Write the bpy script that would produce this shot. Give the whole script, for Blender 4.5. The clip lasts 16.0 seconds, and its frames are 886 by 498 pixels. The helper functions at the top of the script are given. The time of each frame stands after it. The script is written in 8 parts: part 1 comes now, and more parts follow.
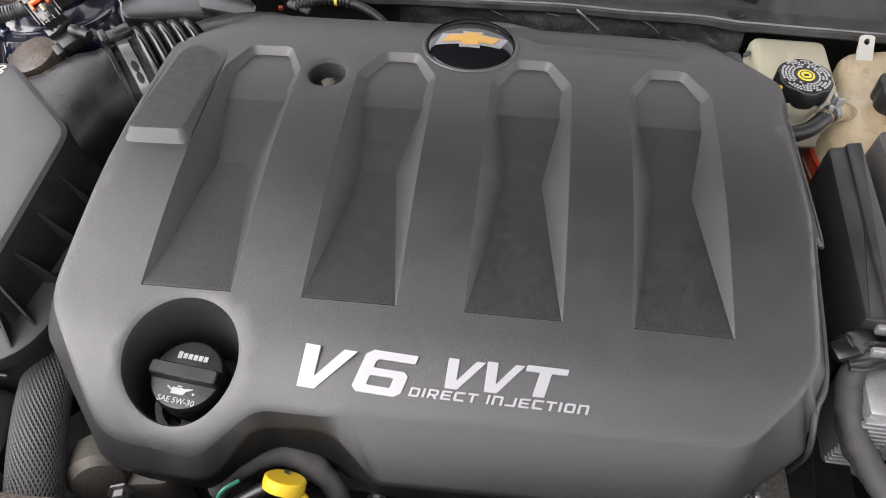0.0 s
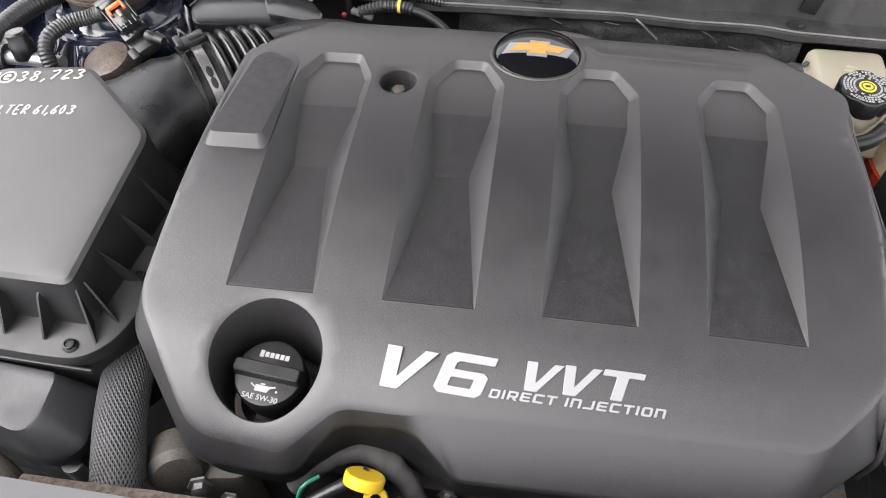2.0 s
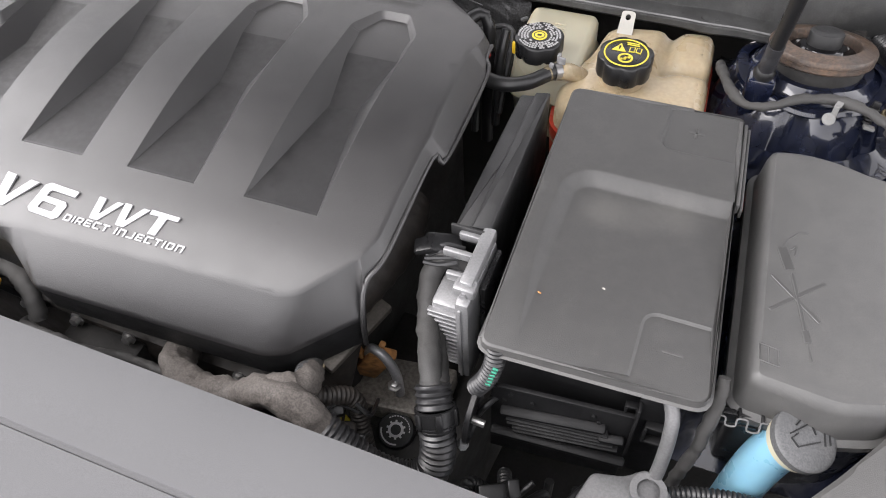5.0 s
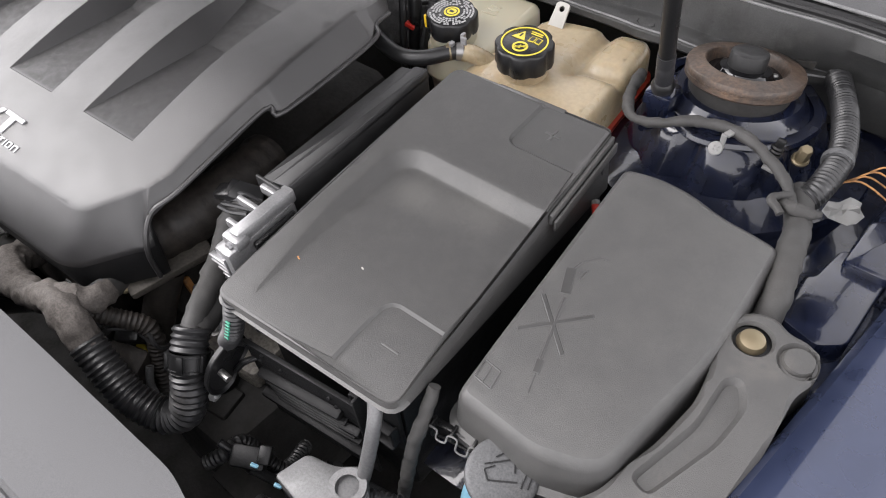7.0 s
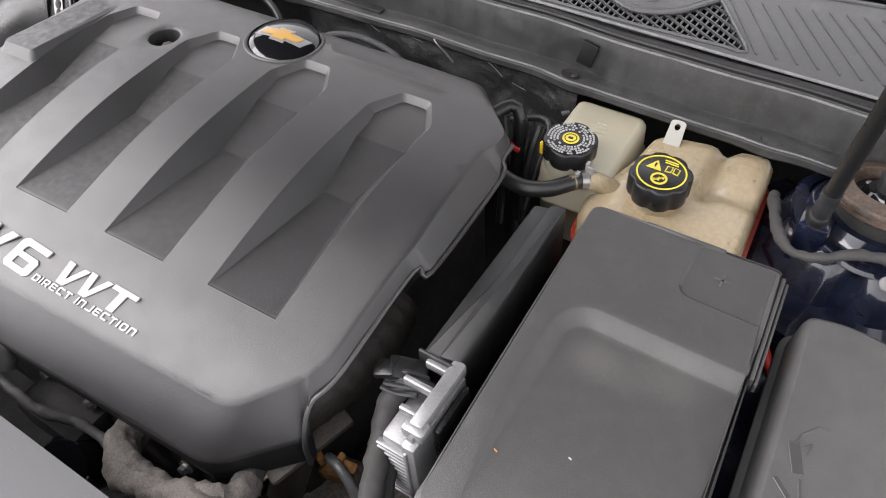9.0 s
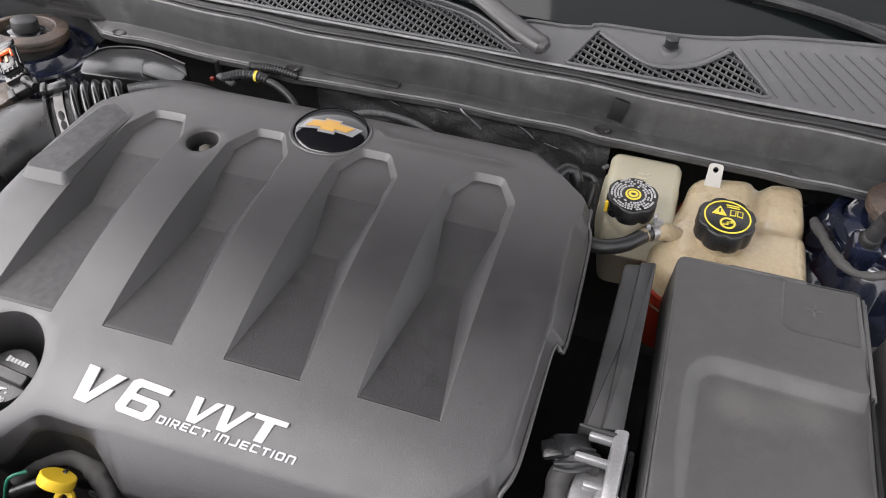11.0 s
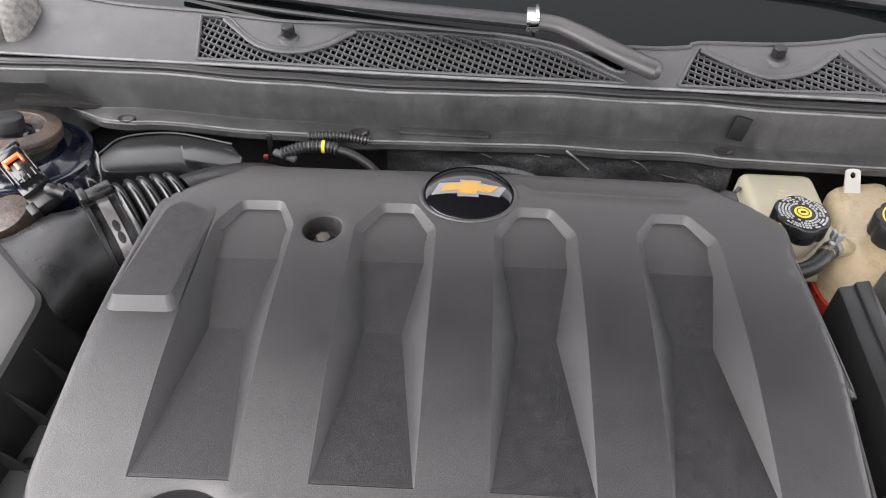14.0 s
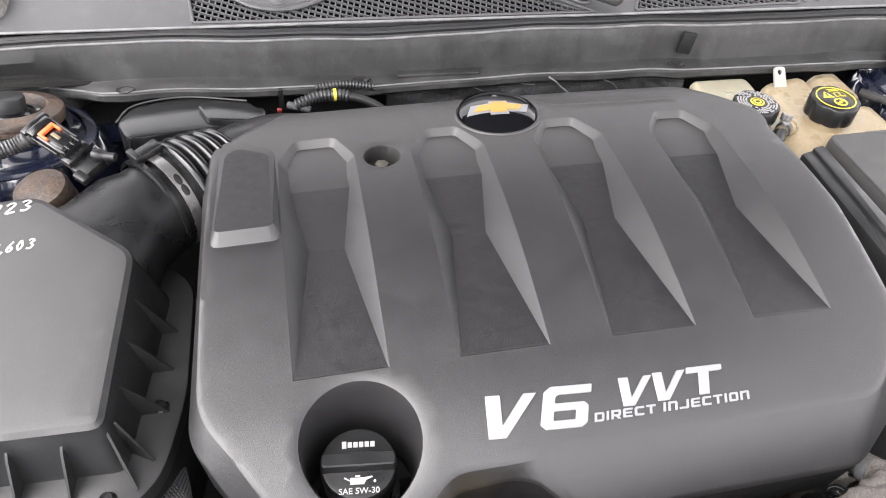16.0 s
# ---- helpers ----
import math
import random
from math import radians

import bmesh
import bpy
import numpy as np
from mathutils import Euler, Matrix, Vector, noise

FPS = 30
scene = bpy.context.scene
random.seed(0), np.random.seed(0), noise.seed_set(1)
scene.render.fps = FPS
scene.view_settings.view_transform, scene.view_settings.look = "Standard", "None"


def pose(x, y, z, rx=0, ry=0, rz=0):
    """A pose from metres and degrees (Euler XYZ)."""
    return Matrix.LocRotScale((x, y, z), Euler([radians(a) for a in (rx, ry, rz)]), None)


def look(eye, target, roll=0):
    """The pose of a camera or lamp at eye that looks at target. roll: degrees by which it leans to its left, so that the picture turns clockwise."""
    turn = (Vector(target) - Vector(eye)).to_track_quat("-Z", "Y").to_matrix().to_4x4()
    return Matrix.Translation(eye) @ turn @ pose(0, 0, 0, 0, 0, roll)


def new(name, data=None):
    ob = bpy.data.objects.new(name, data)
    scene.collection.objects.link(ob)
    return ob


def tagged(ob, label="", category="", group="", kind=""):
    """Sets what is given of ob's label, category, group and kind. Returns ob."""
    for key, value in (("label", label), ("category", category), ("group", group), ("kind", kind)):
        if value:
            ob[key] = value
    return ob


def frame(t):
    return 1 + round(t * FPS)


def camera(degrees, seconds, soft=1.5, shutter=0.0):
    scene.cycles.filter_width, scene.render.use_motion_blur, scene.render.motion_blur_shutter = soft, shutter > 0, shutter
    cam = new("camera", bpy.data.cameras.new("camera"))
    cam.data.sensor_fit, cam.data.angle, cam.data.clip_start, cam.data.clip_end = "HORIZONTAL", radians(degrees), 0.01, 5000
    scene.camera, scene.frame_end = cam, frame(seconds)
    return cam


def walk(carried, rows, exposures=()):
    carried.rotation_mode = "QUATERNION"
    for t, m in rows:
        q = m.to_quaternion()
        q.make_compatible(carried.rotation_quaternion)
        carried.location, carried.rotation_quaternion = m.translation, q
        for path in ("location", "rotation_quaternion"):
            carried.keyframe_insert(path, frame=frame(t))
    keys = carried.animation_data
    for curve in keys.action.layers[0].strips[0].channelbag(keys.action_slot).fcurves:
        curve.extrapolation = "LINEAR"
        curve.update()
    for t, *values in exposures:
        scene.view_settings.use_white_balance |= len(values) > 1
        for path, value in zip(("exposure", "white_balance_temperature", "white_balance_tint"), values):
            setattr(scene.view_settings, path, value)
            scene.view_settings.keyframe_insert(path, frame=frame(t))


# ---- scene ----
cam = camera(61.4, 16.0, soft=1.0)
PATH = [
    (0, (0.004, 0.0, 1.403), (-0.179, 1.191, -0.194), -0.4),
    (0.5, (-0.078, -0.009, 1.421), (-0.271, 1.176, -0.179), -0.8),
    (1, (-0.105, -0.01, 1.419), (-0.311, 1.17, -0.182), -1.0),
    (1.5, (-0.077, -0.012, 1.424), (-0.296, 1.17, -0.175), -1.2),
    (2, (-0.048, -0.015, 1.42), (-0.267, 1.169, -0.177), -1.0),
    (2.5, (-0.009, -0.021, 1.411), (-0.228, 1.166, -0.184), -1.0),
    (3, (0.046, -0.025, 1.41), (-0.17, 1.164, -0.184), -0.8),
    (3.5, (0.127, -0.02, 1.411), (-0.096, 1.178, -0.175), -1.1),
    (4, (0.252, -0.025, 1.411), (-0.022, 1.172, -0.168), -1.8),
    (4.5, (0.368, -0.03, 1.408), (-0.027, 1.142, -0.164), -3.0),
    (5, (0.483, -0.049, 1.414), (-0.039, 1.083, -0.15), -4.0),
    (5.2, (0.533, -0.059, 1.42), (-0.047, 1.052, -0.139), -4.5),
    (7.3, (0.775, 0.13, 1.351), (-0.124, 1.03, -0.193), -6.4),
    (7.5, (0.76, 0.131, 1.357), (-0.148, 1.019, -0.189), -6.4),
    (8, (0.664, 0.136, 1.385), (-0.245, 1.017, -0.164), -6.4),
    (8.5, (0.579, 0.112, 1.406), (-0.298, 1.056, -0.123), -5.9),
    (8.7, (0.554, 0.106, 1.409), (-0.278, 1.101, -0.113), -5.2),
    (10.8, (0.354, 0.048, 1.471), (-0.128, 1.277, -0.032), -1.4),
    (11, (0.301, 0.029, 1.48), (-0.163, 1.269, -0.018), -1.3),
    (11.5, (0.093, 0.024, 1.456), (-0.277, 1.296, -0.042), -0.6),
    (12, (-0.027, 0.037, 1.397), (-0.276, 1.345, -0.096), 0.4),
    (12.5, (-0.1, 0.047, 1.377), (-0.284, 1.383, -0.101), 0.8),
    (13, (-0.079, 0.064, 1.38), (-0.232, 1.436, -0.067), 0.8),
    (13.5, (-0.049, 0.061, 1.384), (-0.173, 1.465, -0.035), 0.9),
    (14, (-0.047, 0.054, 1.404), (-0.146, 1.473, -0.002), 1.0),
    (14.5, (-0.066, 0.046, 1.411), (-0.096, 1.477, 0.013), 1.5),
    (15, (-0.102, 0.027, 1.4), (-0.009, 1.455, 0.003), 2.6),
    (15.5, (-0.156, -0.019, 1.408), (0.043, 1.398, 0.011), 3.4),
    (16, (-0.266, -0.053, 1.391), (0.045, 1.34, -0.01), 4.3),
]
walk(cam, [(t, look(eye, target, roll)) for t, eye, target, roll in PATH], [(0.0, 2.58), (2.0, 2.86), (5.0, 2.80), (8.5, 2.55), (11.0, 2.56), (13.5, 2.68), (16.0, 3.20)])

# ---- light ----
world = bpy.data.worlds.new("overcast_sky")
scene.world = world
world.use_nodes = True
wn = world.node_tree.nodes
sky = wn.new("ShaderNodeTexSky")
sky.sky_type = 'NISHITA'
sky.sun_disc = False
sky.sun_elevation, sky.sun_rotation = radians(52), radians(251)
sky.air_density, sky.dust_density, sky.ozone_density = 1.2, 0.5, 1.0
grey = wn.new("ShaderNodeHueSaturation")
grey.inputs["Saturation"].default_value = 0.03
world.node_tree.links.new(sky.outputs[0], grey.inputs["Color"])
haze = wn.new("ShaderNodeMix")
haze.data_type, haze.blend_type = 'RGBA', 'MULTIPLY'
haze.inputs[0].default_value = 1.0
haze.inputs[7].default_value = (1.015, 0.985, 1.01, 1.0)
world.node_tree.links.new(grey.outputs[0], haze.inputs[6])
world.node_tree.links.new(haze.outputs[2], wn["Background"].inputs[0])
wn["Background"].inputs[1].default_value = 0.115
sun = new("sun", bpy.data.lights.new("sun", 'SUN'))
sun.data.energy, sun.data.angle, sun.data.color = 0.85, radians(55), (1.0, 0.955, 0.945)
sun.matrix_world = look((-3.0, -1.0, 4.0), (0, 0, 0))


# ---- materials ----
def material(name, base, rough=0.5, metal=0.0, grain=0.0, grain_scale=600.0, dirt=0.0, dirt_col=(0.25, 0.22, 0.18), dirt_scale=18.0,
             vary=0.15, coat=0.0, spec=0.5, subsurface=0.0, rough_vary=0.12, vary_scale=9.0, dirt_lo=0.55, dirt_hi=0.72, specks=0.0, dust_spots=(), painted_sheen=None, streak=None):
    """A surface with cloudy tone, dust or wear in patches, and a fine grain of bumps."""
    m = bpy.data.materials.new(name)
    m.use_nodes = True
    nt = m.node_tree
    n, link = nt.nodes, nt.links.new
    b = n["Principled BSDF"]
    co = n.new("ShaderNodeTexCoord")
    n1 = n.new("ShaderNodeTexNoise")
    n1.inputs["Scale"].default_value, n1.inputs["Detail"].default_value = vary_scale, 6
    link(co.outputs["Object"], n1.inputs["Vector"])
    r1 = n.new("ShaderNodeMapRange")
    r1.inputs[1].default_value, r1.inputs[2].default_value = 0.3, 0.7
    r1.inputs[3].default_value, r1.inputs[4].default_value = 1 - vary, 1 + vary
    link(n1.outputs[0], r1.inputs[0])
    mul = n.new("ShaderNodeMix")
    mul.data_type, mul.blend_type = 'RGBA', 'MULTIPLY'
    mul.inputs[0].default_value = 1
    mul.inputs[6].default_value = (*base[:3], 1)
    link(r1.outputs[0], mul.inputs[7])
    last = mul.outputs[2]
    rr = n.new("ShaderNodeMapRange")
    rr.inputs[1].default_value, rr.inputs[2].default_value = 0.3, 0.7
    rr.inputs[3].default_value, rr.inputs[4].default_value = max(rough - rough_vary, 0.02), min(rough + rough_vary, 1)
    n3 = n.new("ShaderNodeTexNoise")
    n3.inputs["Scale"].default_value, n3.inputs["Detail"].default_value = vary_scale * 4, 5
    link(co.outputs["Object"], n3.inputs["Vector"])
    link(n3.outputs[0], rr.inputs[0])
    rough_out = rr.outputs[0]
    if dirt > 0:
        n2 = n.new("ShaderNodeTexNoise")
        n2.inputs["Scale"].default_value, n2.inputs["Detail"].default_value, n2.inputs["Roughness"].default_value = dirt_scale, 9, 0.68
        link(co.outputs["Object"], n2.inputs["Vector"])
        r2 = n.new("ShaderNodeMapRange")
        r2.inputs[1].default_value, r2.inputs[2].default_value, r2.inputs[4].default_value = dirt_lo, dirt_hi, dirt
        link(n2.outputs[0], r2.inputs[0])
        mx = n.new("ShaderNodeMix")
        mx.data_type = 'RGBA'
        mx.inputs[7].default_value = (*dirt_col[:3], 1)
        link(r2.outputs[0], mx.inputs[0])
        link(last, mx.inputs[6])
        last = mx.outputs[2]
    if specks > 0:
        vo = n.new("ShaderNodeTexVoronoi")
        vo.inputs["Scale"].default_value = 26.0
        link(co.outputs["Object"], vo.inputs["Vector"])
        rs = n.new("ShaderNodeMapRange")
        rs.inputs[1].default_value, rs.inputs[2].default_value = 0.06, 0.03
        rs.inputs[3].default_value, rs.inputs[4].default_value = 0.0, specks
        link(vo.outputs["Distance"], rs.inputs[0])
        ms = n.new("ShaderNodeMix")
        ms.data_type = 'RGBA'
        ms.inputs[7].default_value = (base[0] * 0.35, base[1] * 0.35, base[2] * 0.35, 1)
        link(rs.outputs[0], ms.inputs[0])
        link(last, ms.inputs[6])
        last = ms.outputs[2]
    if streak:
        amount, streak_col, stretch = streak
        squeeze = n.new("ShaderNodeMapping")
        squeeze.inputs["Scale"].default_value = stretch
        link(co.outputs["Object"], squeeze.inputs["Vector"])
        run = n.new("ShaderNodeTexNoise")
        run.inputs["Scale"].default_value, run.inputs["Detail"].default_value, run.inputs["Roughness"].default_value = 1.0, 8, 0.65
        link(squeeze.outputs[0], run.inputs["Vector"])
        edge = n.new("ShaderNodeMapRange")
        edge.inputs[1].default_value, edge.inputs[2].default_value, edge.inputs[4].default_value = 0.52, 0.72, amount
        link(run.outputs[0], edge.inputs[0])
        mk = n.new("ShaderNodeMix")
        mk.data_type = 'RGBA'
        mk.inputs[7].default_value = (*streak_col, 1)
        link(edge.outputs[0], mk.inputs[0])
        link(last, mk.inputs[6])
        last = mk.outputs[2]
    # lighter base colour towards y1, painted in place of reflected light
    if painted_sheen:
        y0, y1, amount, sheen_col = painted_sheen
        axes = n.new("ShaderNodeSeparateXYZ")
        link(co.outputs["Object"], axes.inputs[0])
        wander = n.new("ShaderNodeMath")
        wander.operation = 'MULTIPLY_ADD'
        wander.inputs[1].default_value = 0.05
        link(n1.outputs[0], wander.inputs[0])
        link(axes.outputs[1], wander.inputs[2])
        sheen_ramp = n.new("ShaderNodeMapRange")
        sheen_ramp.inputs[1].default_value, sheen_ramp.inputs[2].default_value, sheen_ramp.inputs[4].default_value = y0 + 0.025, y1 + 0.025, amount
        link(wander.outputs[0], sheen_ramp.inputs[0])
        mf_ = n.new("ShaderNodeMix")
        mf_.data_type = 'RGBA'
        mf_.inputs[7].default_value = (*sheen_col, 1)
        link(sheen_ramp.outputs[0], mf_.inputs[0])
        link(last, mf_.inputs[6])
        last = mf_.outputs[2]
    for centre, reach, amount in dust_spots:
        gap = n.new("ShaderNodeVectorMath")
        gap.operation = 'DISTANCE'
        gap.inputs[1].default_value = centre
        link(co.outputs["Object"], gap.inputs[0])
        fade = n.new("ShaderNodeMapRange")
        fade.inputs[1].default_value, fade.inputs[2].default_value = reach, 0.0
        link(gap.outputs["Value"], fade.inputs[0])
        crumbs = n.new("ShaderNodeTexNoise")
        crumbs.inputs["Scale"].default_value, crumbs.inputs["Detail"].default_value, crumbs.inputs["Roughness"].default_value = 420.0, 8, 0.75
        link(co.outputs["Object"], crumbs.inputs["Vector"])
        both = n.new("ShaderNodeMath")
        both.operation = 'ADD'
        link(fade.outputs[0], both.inputs[0])
        link(crumbs.outputs[0], both.inputs[1])
        cut = n.new("ShaderNodeMapRange")
        cut.inputs[1].default_value, cut.inputs[2].default_value, cut.inputs[4].default_value = 0.85, 1.30, amount
        link(both.outputs[0], cut.inputs[0])
        md = n.new("ShaderNodeMix")
        md.data_type = 'RGBA'
        md.inputs[7].default_value = (*dirt_col[:3], 1)
        link(cut.outputs[0], md.inputs[0])
        link(last, md.inputs[6])
        last = md.outputs[2]
    link(last, b.inputs["Base Color"])
    link(rough_out, b.inputs["Roughness"])
    b.inputs["Metallic"].default_value = metal
    b.inputs["Coat Weight"].default_value = coat
    b.inputs["Coat Roughness"].default_value = 0.05
    b.inputs["Specular IOR Level"].default_value = spec
    if subsurface:
        b.inputs["Subsurface Weight"].default_value = subsurface
        b.inputs["Subsurface Radius"].default_value = (0.012, 0.008, 0.005)
    if grain > 0:
        g = n.new("ShaderNodeTexNoise")
        g.inputs["Scale"].default_value, g.inputs["Detail"].default_value = grain_scale, 3
        link(co.outputs["Object"], g.inputs["Vector"])
        sp = n.new("ShaderNodeMapRange")
        sp.inputs[1].default_value, sp.inputs[2].default_value = 0.35, 0.65
        sp.inputs[3].default_value, sp.inputs[4].default_value = 1 - 0.7 * grain, 1 + 0.7 * grain
        link(g.outputs[0], sp.inputs[0])
        m2 = n.new("ShaderNodeMix")
        m2.data_type, m2.blend_type = 'RGBA', 'MULTIPLY'
        m2.inputs[0].default_value = 1
        link(last, m2.inputs[6])
        link(sp.outputs[0], m2.inputs[7])
        link(m2.outputs[2], b.inputs["Base Color"])
        bp = n.new("ShaderNodeBump")
        bp.inputs["Strength"].default_value, bp.inputs["Distance"].default_value = grain, 0.001
        link(g.outputs[0], bp.inputs["Height"])
        link(bp.outputs[0], b.inputs["Normal"])
    return m


M = {}
# the cover's lighter rear is reflected light painted into its base colour
M["cover"] = material("cover_plastic", (0.0140, 0.0135, 0.0140), 0.40, specks=0.8, grain=0.32, grain_scale=1700, dirt=0.16, dirt_col=(0.030, 0.029, 0.028), dirt_scale=60, vary=0.10, spec=0.62, rough_vary=0.05, painted_sheen=(0.50, 0.65, 0.9, (0.040, 0.0385, 0.0385)))
# floors and pad top: darker base, rougher and grainier than the cover
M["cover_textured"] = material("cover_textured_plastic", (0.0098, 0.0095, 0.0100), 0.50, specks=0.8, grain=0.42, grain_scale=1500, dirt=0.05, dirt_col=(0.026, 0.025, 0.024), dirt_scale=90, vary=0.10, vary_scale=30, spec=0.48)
M["cover_dark"] = material("near_black_plastic", (0.007, 0.007, 0.0075), 0.55, grain=0.3, grain_scale=1500, dirt=0.2, dirt_col=(0.022, 0.021, 0.020), spec=0.24)
M["lid"] = material("box_plastic", (0.046, 0.0455, 0.045), 0.48, spec=0.55, grain=0.32, grain_scale=1600, dirt=0.5, dirt_col=(0.085, 0.083, 0.079), dirt_scale=40, dirt_lo=0.35, dirt_hi=0.85, vary=0.06, rough_vary=0.03)
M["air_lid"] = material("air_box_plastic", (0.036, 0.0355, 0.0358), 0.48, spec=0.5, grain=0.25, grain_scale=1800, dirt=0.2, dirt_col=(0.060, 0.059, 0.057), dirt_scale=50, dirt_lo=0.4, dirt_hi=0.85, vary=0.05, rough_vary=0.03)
M["black"] = material("black_plastic", (0.0085, 0.0085, 0.009), 0.33, spec=0.36, grain=0.2, grain_scale=1200, dirt=0.16, dirt_col=(0.04, 0.038, 0.034))
M["relay"] = material("dark_box_plastic", (0.017, 0.017, 0.019), 0.45, grain=0.3, grain_scale=1200, dirt=0.3, dirt_col=(0.038, 0.037, 0.037), spec=0.5)
M["gloss"] = material("gloss_black", (0.004, 0.004, 0.005), 0.07, vary=0.0, rough_vary=0.03)
M["rubber"] = material("rubber", (0.013, 0.013, 0.0135), 0.42, grain=0.2, grain_scale=400, dirt=0.22, dirt_col=(0.06, 0.056, 0.052), spec=0.45)
M["seal"] = material("seal_rubber", (0.010, 0.010, 0.0105), 0.5, grain=0.2, grain_scale=500, dirt=0.25, dirt_col=(0.04, 0.038, 0.036), spec=0.4)
M["hose"] = material("conduit", (0.016, 0.016, 0.017), 0.4, grain=0.15, grain_scale=200, dirt=0.3, dirt_col=(0.09, 0.085, 0.08))
M["tape"] = material("cloth_tape", (0.026, 0.0255, 0.025), 0.75, grain=0.15, grain_scale=900, dirt=0.35, dirt_col=(0.065, 0.06, 0.055), dirt_lo=0.4, dirt_hi=0.8)
M["dusty"] = material("dusty_tape", (0.058, 0.051, 0.046), 0.85, grain=0.4, grain_scale=500, dirt=0.5, dirt_col=(0.115, 0.103, 0.093), dirt_scale=26, dirt_lo=0.35, dirt_hi=0.85)
M["panel"] = material("radiator_cover_plastic", (0.092, 0.092, 0.095), 0.85, spec=0.15, grain=0.16, grain_scale=1500, vary=0.03, rough_vary=0.03)
M["cowl"] = material("cowl_plastic", (0.027, 0.0272, 0.0270), 0.5, grain=0.3, grain_scale=1000, dirt=0.5, dirt_col=(0.07, 0.07, 0.066), vary=0.30, vary_scale=14, dirt_scale=30, dirt_lo=0.5, dirt_hi=0.75, specks=0.6, streak=(0.75, (0.011, 0.011, 0.010), (34, 34, 9)))
M["cowl_top"] = material("cowl_top_plastic", (0.046, 0.046, 0.0475), 0.45, grain=0.2, grain_scale=900, vary=0.12, dirt=0.2, dirt_col=(0.11, 0.11, 0.11), dirt_scale=40)
M["tank"] = material("tank_plastic", (0.33, 0.275, 0.185), 0.34, vary=0.10, subsurface=0.35, dirt=0.2, dirt_col=(0.40, 0.25, 0.11), dirt_scale=4, dirt_lo=0.3, dirt_hi=0.9, grain=0.1, grain_scale=200)
M["brake"] = material("reservoir_plastic", (0.37, 0.345, 0.26), 0.4, vary=0.08, subsurface=0.35, dirt=0.25, dirt_col=(0.42, 0.36, 0.25), dirt_scale=14)
M["yellow"] = material("yellow_plastic", (0.60, 0.40, 0.02), 0.45, vary=0.06)
M["print"] = material("yellow_print", (0.52, 0.43, 0.04), 0.55, vary=0.08)
M["white"] = material("white_print", (0.28, 0.28, 0.28), 0.5, vary=0.12)
M["silver"] = material("satin_silver", (0.205, 0.205, 0.212), 0.34, metal=0.25, vary=0.05, rough_vary=0.08)
M["chrome"] = material("chrome", (0.78, 0.78, 0.78), 0.12, metal=1.0, vary=0.03, rough_vary=0.05)
M["gold"] = material("gold_enamel", (0.36, 0.205, 0.045), 0.4, vary=0.12)
M["alu"] = material("cast_aluminium", (0.27, 0.27, 0.275), 0.40, metal=0.6, grain=0.12, grain_scale=500, dirt=0.15, dirt_col=(0.25, 0.24, 0.23), dirt_scale=60, vary=0.08)
M["alloy_dull"] = material("dull_alloy", (0.13, 0.13, 0.132), 0.5, metal=0.5, grain=0.15, grain_scale=500, dirt=0.3, dirt_col=(0.08, 0.077, 0.073), dirt_scale=40)
M["steel"] = material("steel", (0.28, 0.275, 0.27), 0.38, metal=0.85, dirt=0.4, dirt_col=(0.20, 0.15, 0.10))
M["zinc"] = material("yellow_zinc", (0.20, 0.165, 0.105), 0.45, metal=0.6, dirt=0.5, dirt_col=(0.2, 0.15, 0.1))
M["paint"] = material("navy_paint", (0.022, 0.030, 0.065), 0.3, metal=0.6, coat=1.0, vary=0.1, dirt=0.15, dirt_col=(0.05, 0.05, 0.055), dirt_scale=22)
M["brace"] = material("brace_plastic", (0.052, 0.051, 0.050), 0.52, grain=0.3, grain_scale=1500, dirt=0.4, dirt_col=(0.13, 0.12, 0.105), vary=0.12)
M["coolant"] = material("coolant_orange", (0.34, 0.035, 0.018), 0.35, subsurface=0.2)
M["lid_smooth"] = material("polished_box_plastic", (0.041, 0.0405, 0.040), 0.40, vary=0.1)
M["dusty_rubber"] = material("dusty_rubber", (0.125, 0.118, 0.110), 0.85, grain=0.4, grain_scale=160, dirt=0.5, dirt_col=(0.22, 0.205, 0.185), dirt_scale=24)
M["bay_paint"] = material("bay_paint", (0.0056, 0.0075, 0.0175), 0.22, metal=0.0, coat=0.7, grain=0.5, grain_scale=60, vary=0.2, dirt=0.35, dirt_col=(0.018, 0.017, 0.017), dirt_scale=30, spec=0.35)
M["cast_light"] = material("grey_casting", (0.17, 0.158, 0.14), 0.65, metal=0.2, grain=0.4, grain_scale=260, dirt=0.6, dirt_col=(0.09, 0.078, 0.064), dirt_lo=0.35, dirt_hi=0.8)
M["battery_lid"] = material("dusty_box_plastic", (0.036, 0.0355, 0.035), 0.48, spec=0.55, grain=0.32, grain_scale=1600, dirt=0.35, dirt_col=(0.070, 0.068, 0.064), dirt_scale=60, dirt_lo=0.45, dirt_hi=0.85, vary=0.04, rough_vary=0.03,
                            dust_spots=(((0.430, 0.446, 0.864), 0.042, 0.6), ((0.495, 0.462, 0.864), 0.050, 0.5), ((0.46, 0.450, 0.864), 0.045, 0.35)))
M["dull_red"] = material("dull_red_plastic", (0.16, 0.015, 0.012), 0.5)
M["foam"] = material("brown_foam", (0.060, 0.046, 0.036), 0.9, grain=0.6, grain_scale=300, dirt=0.5, dirt_col=(0.12, 0.10, 0.08), dirt_lo=0.4, dirt_hi=0.8)
